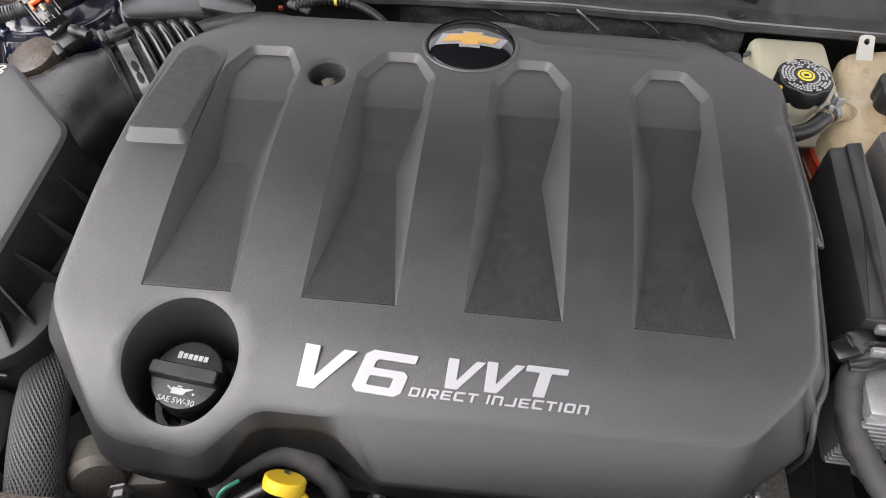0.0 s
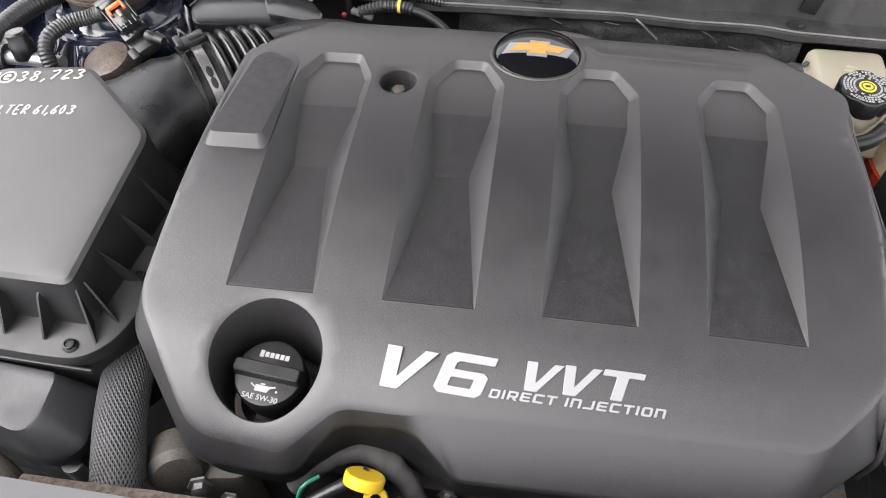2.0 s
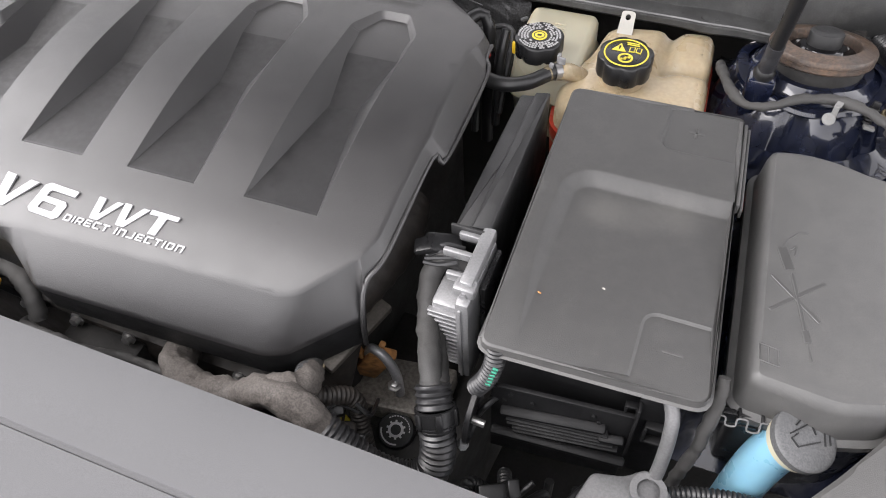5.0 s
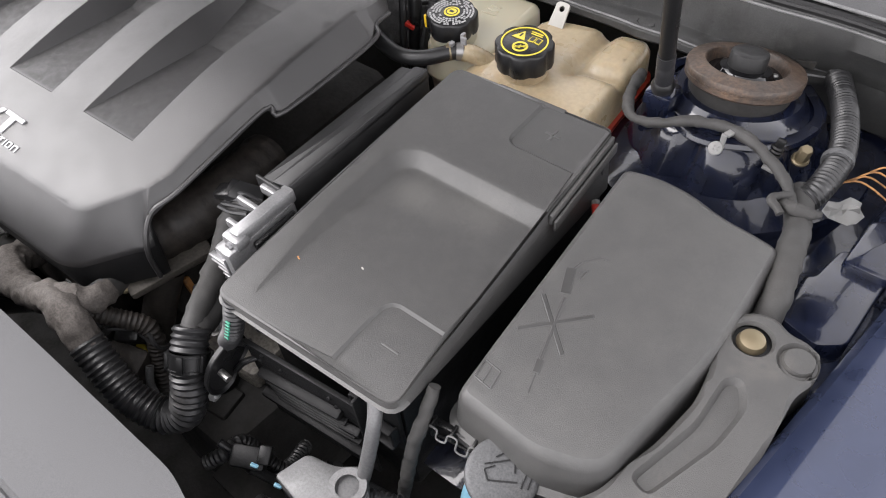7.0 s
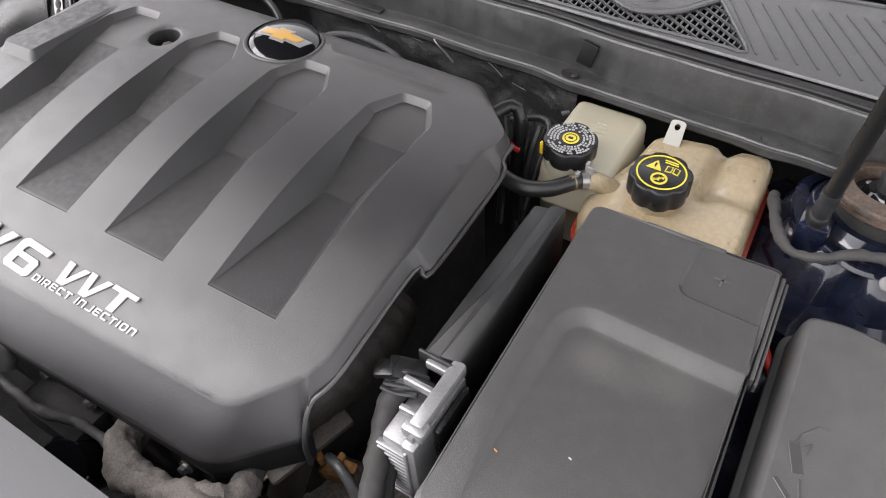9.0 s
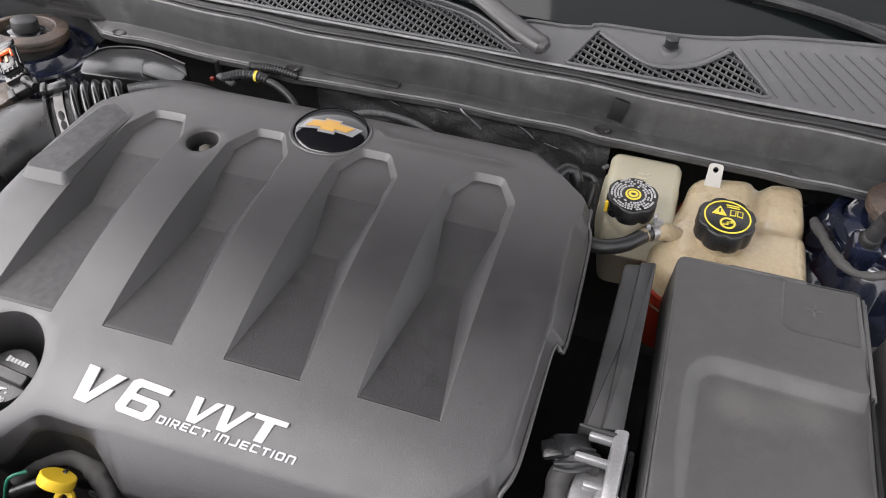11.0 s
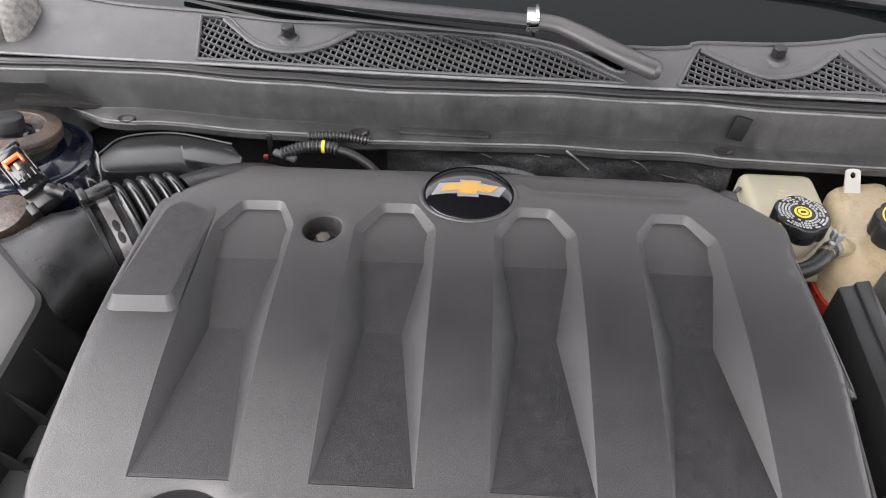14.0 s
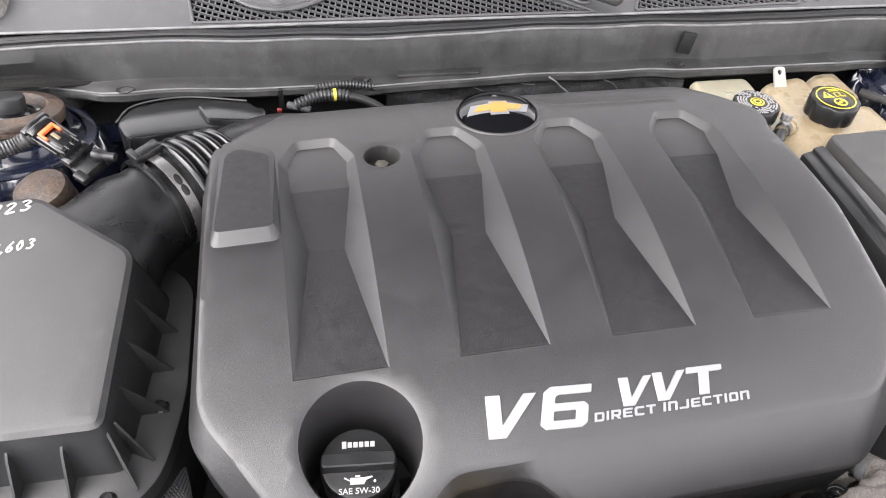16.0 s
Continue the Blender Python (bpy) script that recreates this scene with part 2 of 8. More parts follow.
M["rust"] = material("rusty_rubber_ring", (0.034, 0.0245, 0.019), 0.5, grain=0.5, grain_scale=300, dirt=0.8, dirt_col=(0.085, 0.052, 0.032), dirt_scale=26, dirt_lo=0.42, dirt_hi=0.66, vary=0.35, vary_scale=30)
M["cast"] = material("dirty_casting", (0.085, 0.077, 0.067), 0.65, metal=0.3, grain=0.25, grain_scale=400, dirt=0.35, dirt_col=(0.055, 0.046, 0.038), dirt_lo=0.35, dirt_hi=0.8)
# near-black: bay dirt, plus shade painted into pits, cups and gaps
M["dark"] = material("dirt_and_shade", (0.007, 0.0065, 0.006), 0.8, grain=0.5, grain_scale=200, dirt=0.5, dirt_col=(0.022, 0.019, 0.016), dirt_lo=0.4, dirt_hi=0.85)
M["brown"] = material("brown_hose", (0.015, 0.012, 0.010), 0.65, grain=0.6, grain_scale=150, dirt=0.5, dirt_col=(0.045, 0.034, 0.026))
M["orange"] = material("rusted_orange", (0.30, 0.14, 0.045), 0.7, grain=0.6, grain_scale=120, dirt=0.5, dirt_col=(0.14, 0.07, 0.03))
M["foil"] = material("heat_shield", (0.026, 0.026, 0.027), 0.55, metal=0.2, grain=0.8, grain_scale=420, dirt=0.5, dirt_col=(0.09, 0.09, 0.092), dirt_scale=70, dirt_lo=0.60, dirt_hi=0.72, vary=0.35, vary_scale=20)
M["satin_black"] = material("satin_black_plastic", (0.007, 0.007, 0.0075), 0.20, spec=0.5, grain=0.08, grain_scale=900, dirt=0.10, dirt_col=(0.03, 0.029, 0.027), rough_vary=0.06)
M["pale"] = material("pale_plastic", (0.15, 0.15, 0.146), 0.5, vary=0.1, dirt=0.3, dirt_col=(0.12, 0.11, 0.10), dirt_scale=80)
M["foil_edge"] = material("bare_foil", (0.16, 0.16, 0.165), 0.4, metal=0.5, vary=0.3, vary_scale=200)
M["worn_lit_edge"] = material("worn_lit_plastic_edge", (0.13, 0.13, 0.13), 0.45, grain=0.2, grain_scale=900, vary=0.3, vary_scale=40, dirt=0.5, dirt_col=(0.05, 0.05, 0.048), dirt_scale=30)
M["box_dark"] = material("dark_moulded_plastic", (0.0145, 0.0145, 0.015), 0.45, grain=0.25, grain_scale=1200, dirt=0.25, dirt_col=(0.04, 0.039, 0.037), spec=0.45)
M["red"] = material("red_plastic", (0.50, 0.03, 0.02), 0.4)
M["orangeclip"] = material("orange_clip", (0.75, 0.12, 0.03), 0.4)
M["green"] = material("green_tape", (0.02, 0.17, 0.11), 0.5)
M["bluefluid"] = material("blue_filler_neck", (0.20, 0.40, 0.52), 0.35, vary=0.2, subsurface=0.2)
M["glass"] = material("windscreen", (0.004, 0.005, 0.005), 0.03, vary=0.0, rough_vary=0.01, coat=0.0, spec=0.16)
M["cap_grey"] = material("cap_plastic", (0.062, 0.063, 0.065), 0.6, grain=0.3, dirt=0.4, dirt_col=(0.11, 0.107, 0.103))
M["braid"] = material("braided_sleeve", (0.05, 0.05, 0.052), 0.6, dirt=0.4, dirt_col=(0.11, 0.105, 0.10))
M["paperwhite"] = material("label_paper", (0.34, 0.33, 0.30), 0.6, dirt=0.5, dirt_col=(0.4, 0.37, 0.3))
M["ground"] = material("concrete", (0.30, 0.30, 0.29), 0.85, grain=0.8, grain_scale=120, dirt=0.3, vary=0.2, vary_scale=2)
M["yard_wall"] = material("weathered_render", (0.26, 0.25, 0.24), 0.9, grain=0.6, grain_scale=60, dirt=0.4, dirt_col=(0.17, 0.16, 0.15), dirt_scale=2, vary=0.2, vary_scale=1.5)
M["liner"] = material("bonnet_liner", (0.02, 0.02, 0.021), 0.9, grain=0.6, grain_scale=80)


# ---- builders ----
def shade(me, angle=35.0):
    for p in me.polygons:
        p.use_smooth = True
    me.set_sharp_from_angle(angle=radians(angle))


def mesh_of(name, verts, faces, angle=35.0):
    me = bpy.data.meshes.new(name)
    me.from_pydata([tuple(v) for v in verts], [], faces)
    bm = bmesh.new()
    bm.from_mesh(me)
    bmesh.ops.recalc_face_normals(bm, faces=bm.faces)
    bm.to_mesh(me)
    bm.free()
    shade(me, angle)
    return me


def part(name, geo, mat, parent=None, label="", angle=35.0, at=None):
    """One mesh object, from a bmesh, (verts, faces) or a mesh, under a thing or a part."""
    if isinstance(geo, tuple):
        me = mesh_of(name, geo[0], geo[1], angle)
    elif isinstance(geo, bpy.types.Mesh):
        me = geo
    else:
        bmesh.ops.recalc_face_normals(geo, faces=geo.faces)
        me = bpy.data.meshes.new(name)
        geo.to_mesh(me)
        geo.free()
        shade(me, angle)
    if mat is not None and not me.materials:
        me.materials.append(M[mat])
    ob = new(name, me)
    if at is not None:
        ob.matrix_world = at
    if parent is not None:
        ob.parent = parent
    if label:
        ob["label"] = label
    return ob


def thing(name, label, category, group="", kind=""):
    return tagged(new(name), label, category, group, kind)


def merge(*geos):
    vs, fs = [], []
    for v, f in geos:
        k = len(vs)
        vs += [tuple(p) for p in v]
        fs += [tuple(i + k for i in q) for q in f]
    return vs, fs


def moved(geo, m):
    return [tuple(m @ Vector(p)) for p in geo[0]], geo[1]


def rbox(cx, cy, cz, sx, sy, sz, r=0.004, m=None, seg=2):
    bm = bmesh.new()
    bmesh.ops.create_cube(bm, size=1.0, matrix=Matrix.LocRotScale((0, 0, 0), None, (sx, sy, sz)))
    if r > 0:
        bmesh.ops.bevel(bm, geom=bm.edges[:], offset=min(r, 0.45 * min(sx, sy, sz)), segments=seg, affect='EDGES', profile=0.5)
    mm = Matrix.Translation((cx, cy, cz)) @ (m or Matrix.Identity(4))
    v = [tuple(mm @ p.co) for p in bm.verts]
    bm.verts.index_update()
    f = [tuple(x.index for x in q.verts) for q in bm.faces]
    bm.free()
    return v, f


def lathe(profile, seg=32, m=None, cap=True):
    """profile: (radius, height) from the bottom up; turned about z."""
    v, f = [], []
    for r, z in profile:
        for k in range(seg):
            a = 2 * math.pi * k / seg
            v.append((r * math.cos(a), r * math.sin(a), z))
    for i in range(len(profile) - 1):
        for k in range(seg):
            k2 = (k + 1) % seg
            f.append((i * seg + k, i * seg + k2, (i + 1) * seg + k2, (i + 1) * seg + k))
    if cap:
        f.append(tuple(range(seg - 1, -1, -1)))
        f.append(tuple((len(profile) - 1) * seg + k for k in range(seg)))
    if m is not None:
        v = [tuple(m @ Vector(p)) for p in v]
    return v, f


def loft(rings, cap_top=True, cap_bottom=True):
    n = len(rings[0])
    v = [tuple(p) for r in rings for p in r]
    f = []
    for i in range(len(rings) - 1):
        for k in range(n):
            k2 = (k + 1) % n
            f.append((i * n + k, i * n + k2, (i + 1) * n + k2, (i + 1) * n + k))
    if cap_bottom:
        f.append(tuple(range(n - 1, -1, -1)))
    if cap_top:
        f.append(tuple((len(rings) - 1) * n + k for k in range(n)))
    return v, f


def smooth_path(pts, step=0.006):
    """A path through the points, rounded, in even steps."""
    p = [Vector(q) for q in pts]
    p = [2 * p[0] - p[1]] + p + [2 * p[-1] - p[-2]]
    out = []
    for i in range(1, len(p) - 2):
        a, b, c, d = p[i - 1:i + 3]
        n = max(2, int((c - b).length / step))
        for k in range(n):
            t = k / n
            out.append(0.5 * ((2 * b) + (c - a) * t + (2 * a - 5 * b + 4 * c - d) * t * t + (3 * b - a - 3 * c + d) * t ** 3))
    out.append(p[-2])
    return out


def sweep(pts, radius, seg=12, step=0.006, caps=True, flat=1.0):
    """A tube along a path. radius: a number, or a function of the length run and the whole length."""
    path = smooth_path(pts, step)
    run, total = [0.0], 0.0
    for a, b in zip(path, path[1:]):
        total += (b - a).length
        run.append(total)
    v, f = [], []
    up = Vector((0.13, 0.21, 0.97))
    for i, p in enumerate(path):
        d = (path[min(i + 1, len(path) - 1)] - path[max(i - 1, 0)]).normalized()
        side = d.cross(up).normalized()
        up = side.cross(d).normalized()
        r = radius(run[i], total) if callable(radius) else radius
        for k in range(seg):
            a = 2 * math.pi * k / seg
            v.append(tuple(p + side * (r * math.cos(a)) + up * (r * flat * math.sin(a))))
    for i in range(len(path) - 1):
        for k in range(seg):
            k2 = (k + 1) % seg
            f.append((i * seg + k, i * seg + k2, (i + 1) * seg + k2, (i + 1) * seg + k))
    if caps:
        f.append(tuple(range(seg - 1, -1, -1)))
        f.append(tuple((len(path) - 1) * seg + k for k in range(seg)))
    return v, f


def ribbed(pts, r, pitch=0.0046, depth=0.0016, seg=14):
    """A corrugated conduit: rings with grooves between."""
    def rad(s, total):
        return r - depth * (0.5 + 0.5 * math.cos(2 * math.pi * s / pitch)) ** 0.7
    return sweep(pts, rad, seg, pitch / 5)


def wrapped(pts, r, seed=0, seg=18, rough=0.0016):
    """A taped bundle: slanting overlapped turns of tape with wrinkles and lumps."""
    step = 0.0026
    v, f = sweep(pts, r, seg, step)
    out = []
    n = len(v) // seg
    for i in range(n):
        ring = [Vector(p) for p in v[i * seg:(i + 1) * seg]]
        c = sum(ring, Vector()) / seg
        for k, p in enumerate(ring):
            d = (p - c).normalized()
            turn = (i * step / 0.017 + k / seg + seed * 0.37 + 0.25 * noise.noise((p[0] * 40, p[1] * 40, seed))) % 1.0
            lump = rough * 1.3 * noise.noise((p[0] * 45, p[1] * 45, p[2] * 45 + seed)) + rough * 0.5 * noise.noise((p[0] * 160, p[1] * 160, p[2] * 160 + seed)) - rough * 0.7 * abs(noise.noise((p[0] * 75, p[1] * 75, p[2] * 75 + seed * 3)))
            out.append(tuple(p + d * (lump + 0.0011 * turn - 0.0006 * (turn > 0.93))))
    return out, f


def circle(cx, cy, rx, ry=None, n=40, turn=0.0):
    ry = ry or rx
    return [(cx + rx * math.cos(2 * math.pi * k / n + turn), cy + ry * math.sin(2 * math.pi * k / n + turn)) for k in range(n)]


def inside(p, poly):
    c, n = False, len(poly)
    for i in range(n):
        (x1, y1), (x2, y2) = poly[i], poly[(i + 1) % n]
        if (y1 > p[1]) != (y2 > p[1]) and p[0] < (x2 - x1) * (p[1] - y1) / (y2 - y1) + x1:
            c = not c
    return c


def rounded(poly, r, n=4):
    """A polygon with its corners rounded by r (a number, or one for each corner)."""
    out, m = [], len(poly)
    for i in range(m):
        p, a, b = Vector(poly[i]), Vector(poly[i - 1]), Vector(poly[(i + 1) % m])
        ri = r[i] if isinstance(r, (list, tuple)) else r
        ra, rb = min(ri, 0.45 * (a - p).length), min(ri, 0.45 * (b - p).length)
        if ri <= 0:
            out.append(tuple(p))
            continue
        s, e = p + (a - p).normalized() * ra, p + (b - p).normalized() * rb
        for k in range(n + 1):
            t = k / n
            out.append(tuple(s * (1 - t) ** 2 + p * 2 * t * (1 - t) + e * t * t))
    return out


def dense_as(poly, guide, step=0.015):
    """The outline cut into as many points as dense() gives its guide."""
    out = []
    n = len(poly)
    for i in range(n):
        a, b, c, d = poly[i], poly[(i + 1) % n], guide[i], guide[(i + 1) % n]
        m = max(1, int(math.hypot(d[0] - c[0], d[1] - c[1]) / step))
        out += [(a[0] + (b[0] - a[0]) * j / m, a[1] + (b[1] - a[1]) * j / m) for j in range(m)]
    return out


def dense(poly, step=0.015):
    """The same outline with extra points along its long edges."""
    out = []
    for a, b in zip(poly, poly[1:] + poly[:1]):
        m = max(1, int(math.hypot(b[0] - a[0], b[1] - a[1]) / step))
        out += [(a[0] + (b[0] - a[0]) * j / m, a[1] + (b[1] - a[1]) * j / m) for j in range(m)]
    return out


def dense3(loop, step):
    """A closed loop of (x, y, z) with its long edges cut to the step."""
    out = []
    for a, b in zip(loop, loop[1:] + loop[:1]):
        m = max(1, round(math.hypot(b[0] - a[0], b[1] - a[1]) / step))
        out += [tuple(p + (q - p) * j / m for p, q in zip(a, b)) for j in range(m)]
    return out


def offset(poly, d):
    """A closed polygon (anticlockwise) moved outwards by d."""
    out, n = [], len(poly)
    for i in range(n):
        p, a, b = Vector(poly[i]), Vector(poly[i - 1]), Vector(poly[(i + 1) % n])
        d1, d2 = (p - a).normalized(), (b - p).normalized()
        n1, n2 = Vector((d1.y, -d1.x)), Vector((d2.y, -d2.x))
        k = (n1 + n2)
        k = k / max(k.length_squared / 2, 0.35)
        out.append(tuple(p + k * d))
    return out


def pressed(outline, loops, height, holes=(), grid=0.02, keep_out=()):
    """A pressed sheet: the outline, feature loops of (x, y, dz) and holes, joined by triangles; height(x, y) is the ground form."""
    from mathutils.geometry import delaunay_2d_cdt
    pts, edges, dz = [], [], []

    def ring(poly, closed=True):
        k, n = len(pts), len(poly)
        for q in poly:
            pts.append(Vector((q[0], q[1])))
            dz.append(q[2] if len(q) > 2 else 0.0)
        for i in range(n - (0 if closed else 1)):
            edges.append((k + i, k + (i + 1) % n))
    ring(outline)
    for closed, loop in loops:
        ring(loop, closed)
    flat_out = [q[:2] for q in outline]
    xs, ys = [q[0] for q in outline], [q[1] for q in outline]
    y, row = min(ys) + grid * 0.5, 0
    while y < max(ys):
        x = min(xs) + grid * (0.25 if row % 2 else 0.75)
        while x < max(xs):
            if inside((x, y), flat_out) and not any(inside((x, y), z) for z in keep_out):
                if min((Vector((x, y)) - q).length_squared for q in pts[:len(dz)]) > (grid * 0.3) ** 2:
                    pts.append(Vector((x, y)))
                    dz.append(0.0)
            x += grid
        y, row = y + grid, row + 1
    v2, _, tris, orig, _, _ = delaunay_2d_cdt(pts, edges, [], 0, 1e-6)
    out = []
    for i, q in enumerate(v2):
        o = orig[i]
        out.append((q.x, q.y, height(q.x, q.y) + (dz[o[0]] if o else 0.0)))
    faces = []
    for t in tris:
        c = sum((Vector(v2[i]) for i in t), Vector((0, 0))) / len(t)
        if inside(c, flat_out) and not any(inside(c, h) for h in holes):
            faces.append(tuple(t))
    return out, faces


def lettering(text, size, parent, mat, place, name="lettering", label="", sx=1.0, shear=0.0, bold=0.0, depth=0.0006, align='LEFT', space=1.0, line=1.0):
    cu = bpy.data.curves.new("writing", 'FONT')
    cu.body, cu.size, cu.shear, cu.offset, cu.extrude = text, size, shear, bold, depth
    cu.align_x, cu.space_character, cu.space_line = align, space, line
    cu.resolution_u = 4
    tmp = bpy.data.objects.new("writing", cu)
    me = bpy.data.meshes.new_from_object(tmp)
    bpy.data.objects.remove(tmp)
    for q in me.vertices:
        q.co.x *= sx
    me.materials.clear()
    me.materials.append(M[mat])
    return part(name, me, None, parent, label, at=place)


def bolt(x, y, z, r=0.006, mat="steel", parent=None, name="bolt", tilt=None):
    head = lathe([(r * 1.5, 0), (r * 1.5, r * 0.3), (r * 0.95, r * 0.4), (r * 0.95, r * 1.2), (r * 0.7, r * 1.35)], 6 if mat != "black" else 16)
    return part(name, head, mat, parent, at=Matrix.Translation((x, y, z)) @ (tilt or Matrix.Identity(4)))

# ---- setting ----
def slab(poly, z, thick, r=0.01, edge=0.004, slope=None):
    """A flat moulded slab with rounded corners and edges."""
    o = rounded(poly, r, 4)
    if sum((b[0] - a[0]) * (b[1] + a[1]) for a, b in zip(o, o[1:] + o[:1])) > 0:
        o = list(reversed(o))
    s = slope or (lambda x, y: 0.0)
    rings = [[(x, y, z - thick + s(x, y)) for x, y in o], [(x, y, z - edge + s(x, y)) for x, y in o],
             [(x, y, z - edge * 0.3 + s(x, y)) for x, y in offset(o, -edge * 0.35)], [(x, y, z + s(x, y)) for x, y in offset(o, -edge)]]
    return loft(rings)


def extruded(profile, x0, x1, n=24, bow=None):
    """A (y, z) profile run along x; bow(x) gives a shift (dy, dz)."""
    v, f = [], []
    k = len(profile)
    for i in range(n + 1):
        x = x0 + (x1 - x0) * i / n
        dy, dz = bow(x) if bow else (0, 0)
        v += [(x, y + dy, z + dz) for y, z in profile]
    for i in range(n):
        for j in range(k - 1):
            f.append((i * k + j, i * k + j + 1, (i + 1) * k + j + 1, (i + 1) * k + j))
    return v, f


# unseen plain wall, added to block low light and reflections in front
yard = part("yard_wall", rbox(0, -9.0, 0.6, 30.0, 0.25, 1.2, 0.02), "yard_wall")
tagged(yard, "plain wall added out of view in front of the car to shape light", "wall", kind="structure")
# ground is out of view; its pale tone is chosen to bounce light
ground = part("ground", ([(-400, -400, 0), (400, -400, 0), (400, 400, 0), (-400, 400, 0)], [(0, 1, 2, 3)]), "ground")
tagged(ground, "pale grey concrete ground under the car", "ground", kind="structure")

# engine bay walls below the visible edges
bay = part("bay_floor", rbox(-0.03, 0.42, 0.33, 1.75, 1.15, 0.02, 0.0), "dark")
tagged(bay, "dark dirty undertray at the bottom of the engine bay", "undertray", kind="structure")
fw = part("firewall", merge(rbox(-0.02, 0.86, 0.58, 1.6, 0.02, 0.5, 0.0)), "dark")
tagged(fw, "dark steel bulkhead behind the engine", "bulkhead", kind="structure")

# padded heat shield on the bulkhead
def shield():
    v, f = [], []
    nx, nz = 170, 40
    for i in range(nx + 1):
        for j in range(nz + 1):
            x, z = -0.17 + 0.42 * i / nx, 0.72 + 0.128 * j / nz
            y = 0.790 + 0.007 * noise.noise((x * 18, z * 30, 3)) + 0.004 * abs(noise.noise((x * 40 + z * 30, z * 60, 8))) + 0.0007 * noise.noise((x * 260, z * 260, 5)) - 0.03 * (1 - j / nz) ** 2
            v.append((x, y, z))
    for i in range(nx):
        for j in range(nz):
            a = i * (nz + 1) + j
            f.append((a, a + 1, a + nz + 2, a + nz + 1))
    return v, f
hs = part("heat_shield", shield(), "foil")
part("torn_edge", sweep([(0.048, 0.783, 0.861), (0.056, 0.779, 0.857), (0.066, 0.781, 0.847), (0.078, 0.780, 0.837)], 0.0014, 6, 0.003), "foil_edge", hs, "bright torn foil edge")
# pale streaks paint glints onto the crumpled foil
for pts in ([(-0.062, 0.786, 0.853), (-0.052, 0.783, 0.849), (-0.040, 0.784, 0.843)], [(0.128, 0.784, 0.852), (0.140, 0.781, 0.848), (0.150, 0.782, 0.838)], [(0.012, 0.785, 0.851), (0.030, 0.783, 0.850)], [(0.165, 0.780, 0.836), (0.185, 0.779, 0.832)]):
    part("bright_crease", sweep(pts, 0.0010, 5, 0.003, True, 0.5), "foil_edge", hs, "pale streak painted as a glint on the foil")
tagged(hs, "crumpled grey foil insulation mat on the bulkhead", "heat shield", kind="structure")

# cowl: ledge, upright face and seal
def wave(x):
    return 0.003 * math.sin(x * 9) + 0.0012 * math.sin(x * 27 + 2), 0.0015 * math.sin(x * 13 + 1) + 0.0007 * math.sin(x * 41)
CLIPS = ((-0.493, 0.790), (-0.203, 0.790), (0.235, 0.795), (0.475, 0.790))


def cowl_sheet():
    """Upright face with a ledge in front, which tapers away to the strut towers and swells at its clips."""
    prof = [(0.812, 0.842), (0.792, 0.8465), (0.785, 0.8495), (0.7815, 0.8535), (0.7825, 0.860), (0.786, 0.8625), (0.8050, 0.8640), (0.8072, 0.8652), (0.8086, 0.876), (0.811, 0.895), (0.813, 0.914), (0.816, 0.920), (0.826, 0.921), (0.84, 0.918)]
    v, f, n, k = [], [], 164, len(prof)
    for i in range(n + 1):
        x = -0.82 + 1.64 * i / n
        dy, dz = wave(x)
        out = min(1.0, max(0.0, (x + 0.600) / 0.075)) * min(1.0, max(0.0, (0.680 - x) / 0.075))
        swell = sum(math.exp(-((x - cx_) / 0.026) ** 2) for cx_, cy_ in CLIPS)
        for y, z in prof:
            if y < 0.8085 and z < 0.87:
                y = 0.810 - (0.810 - y) * out - 0.005 * swell * out * (y < 0.79)
                z = z - 0.020 * (1 - out) + 0.0015 * swell * (z > 0.858)
            elif z < 0.85:
                z -= 0.05 * (1 - out)
            v.append((x, y + dy + 0.030 * (1 - out) * min(1.0, max(0.0, (0.888 - z) / 0.025)), z + dz))
    for i in range(n):
        for j in range(k - 1):
            f.append((i * k + j, i * k + j + 1, (i + 1) * k + j + 1, (i + 1) * k + j))
    return v, f, k
cv_, cf_, ck_ = cowl_sheet()
cowl = part("cowl_panel", (cv_, cf_), "cowl")
tagged(cowl, "dusty dark grey plastic cowl face with a flat ledge", "cowl panel", kind="structure")
part("ledge_pad", rbox(-0.10, 0.799, 0.8648, 0.11, 0.012, 0.004, 0.0015), "cowl", cowl)
# lip and ledge: the edge highlight is painted in as a pale bead
part("face_lip", sweep([(x, y - 0.0008, z) for x, y, z in cv_[10::ck_]], 0.0017, 8, 0.02), "worn_lit_edge", cowl, "upper lip of the cowl, its highlight painted pale")
part("ledge_edge", sweep([(x, y - 0.0002, z - 0.0003) for x, y, z in cv_[5::ck_]][21:150], 0.0013, 8, 0.01), "worn_lit_edge", cowl, "edge of the ledge, its highlight painted pale")
seal = part("cowl_seal", extruded([(0.8130, 0.9180), (0.8125, 0.9215), (0.8140, 0.9235), (0.8162, 0.9228), (0.8175, 0.9212), (0.8195, 0.9235), (0.8220, 0.9242), (0.8245, 0.9222), (0.825, 0.917)],
                                  -0.82, 0.82, 60, wave), "seal")
tagged(seal, "black rubber weather seal along the cowl edge", "weather seal", kind="structure")

# ---- engine cover ----
CV = Matrix.Translation((-0.056, 0.32, 0)) @ pose(0, 0, 0, 0, 0, 1.5) @ Matrix.Translation((0, -0.32, 0))


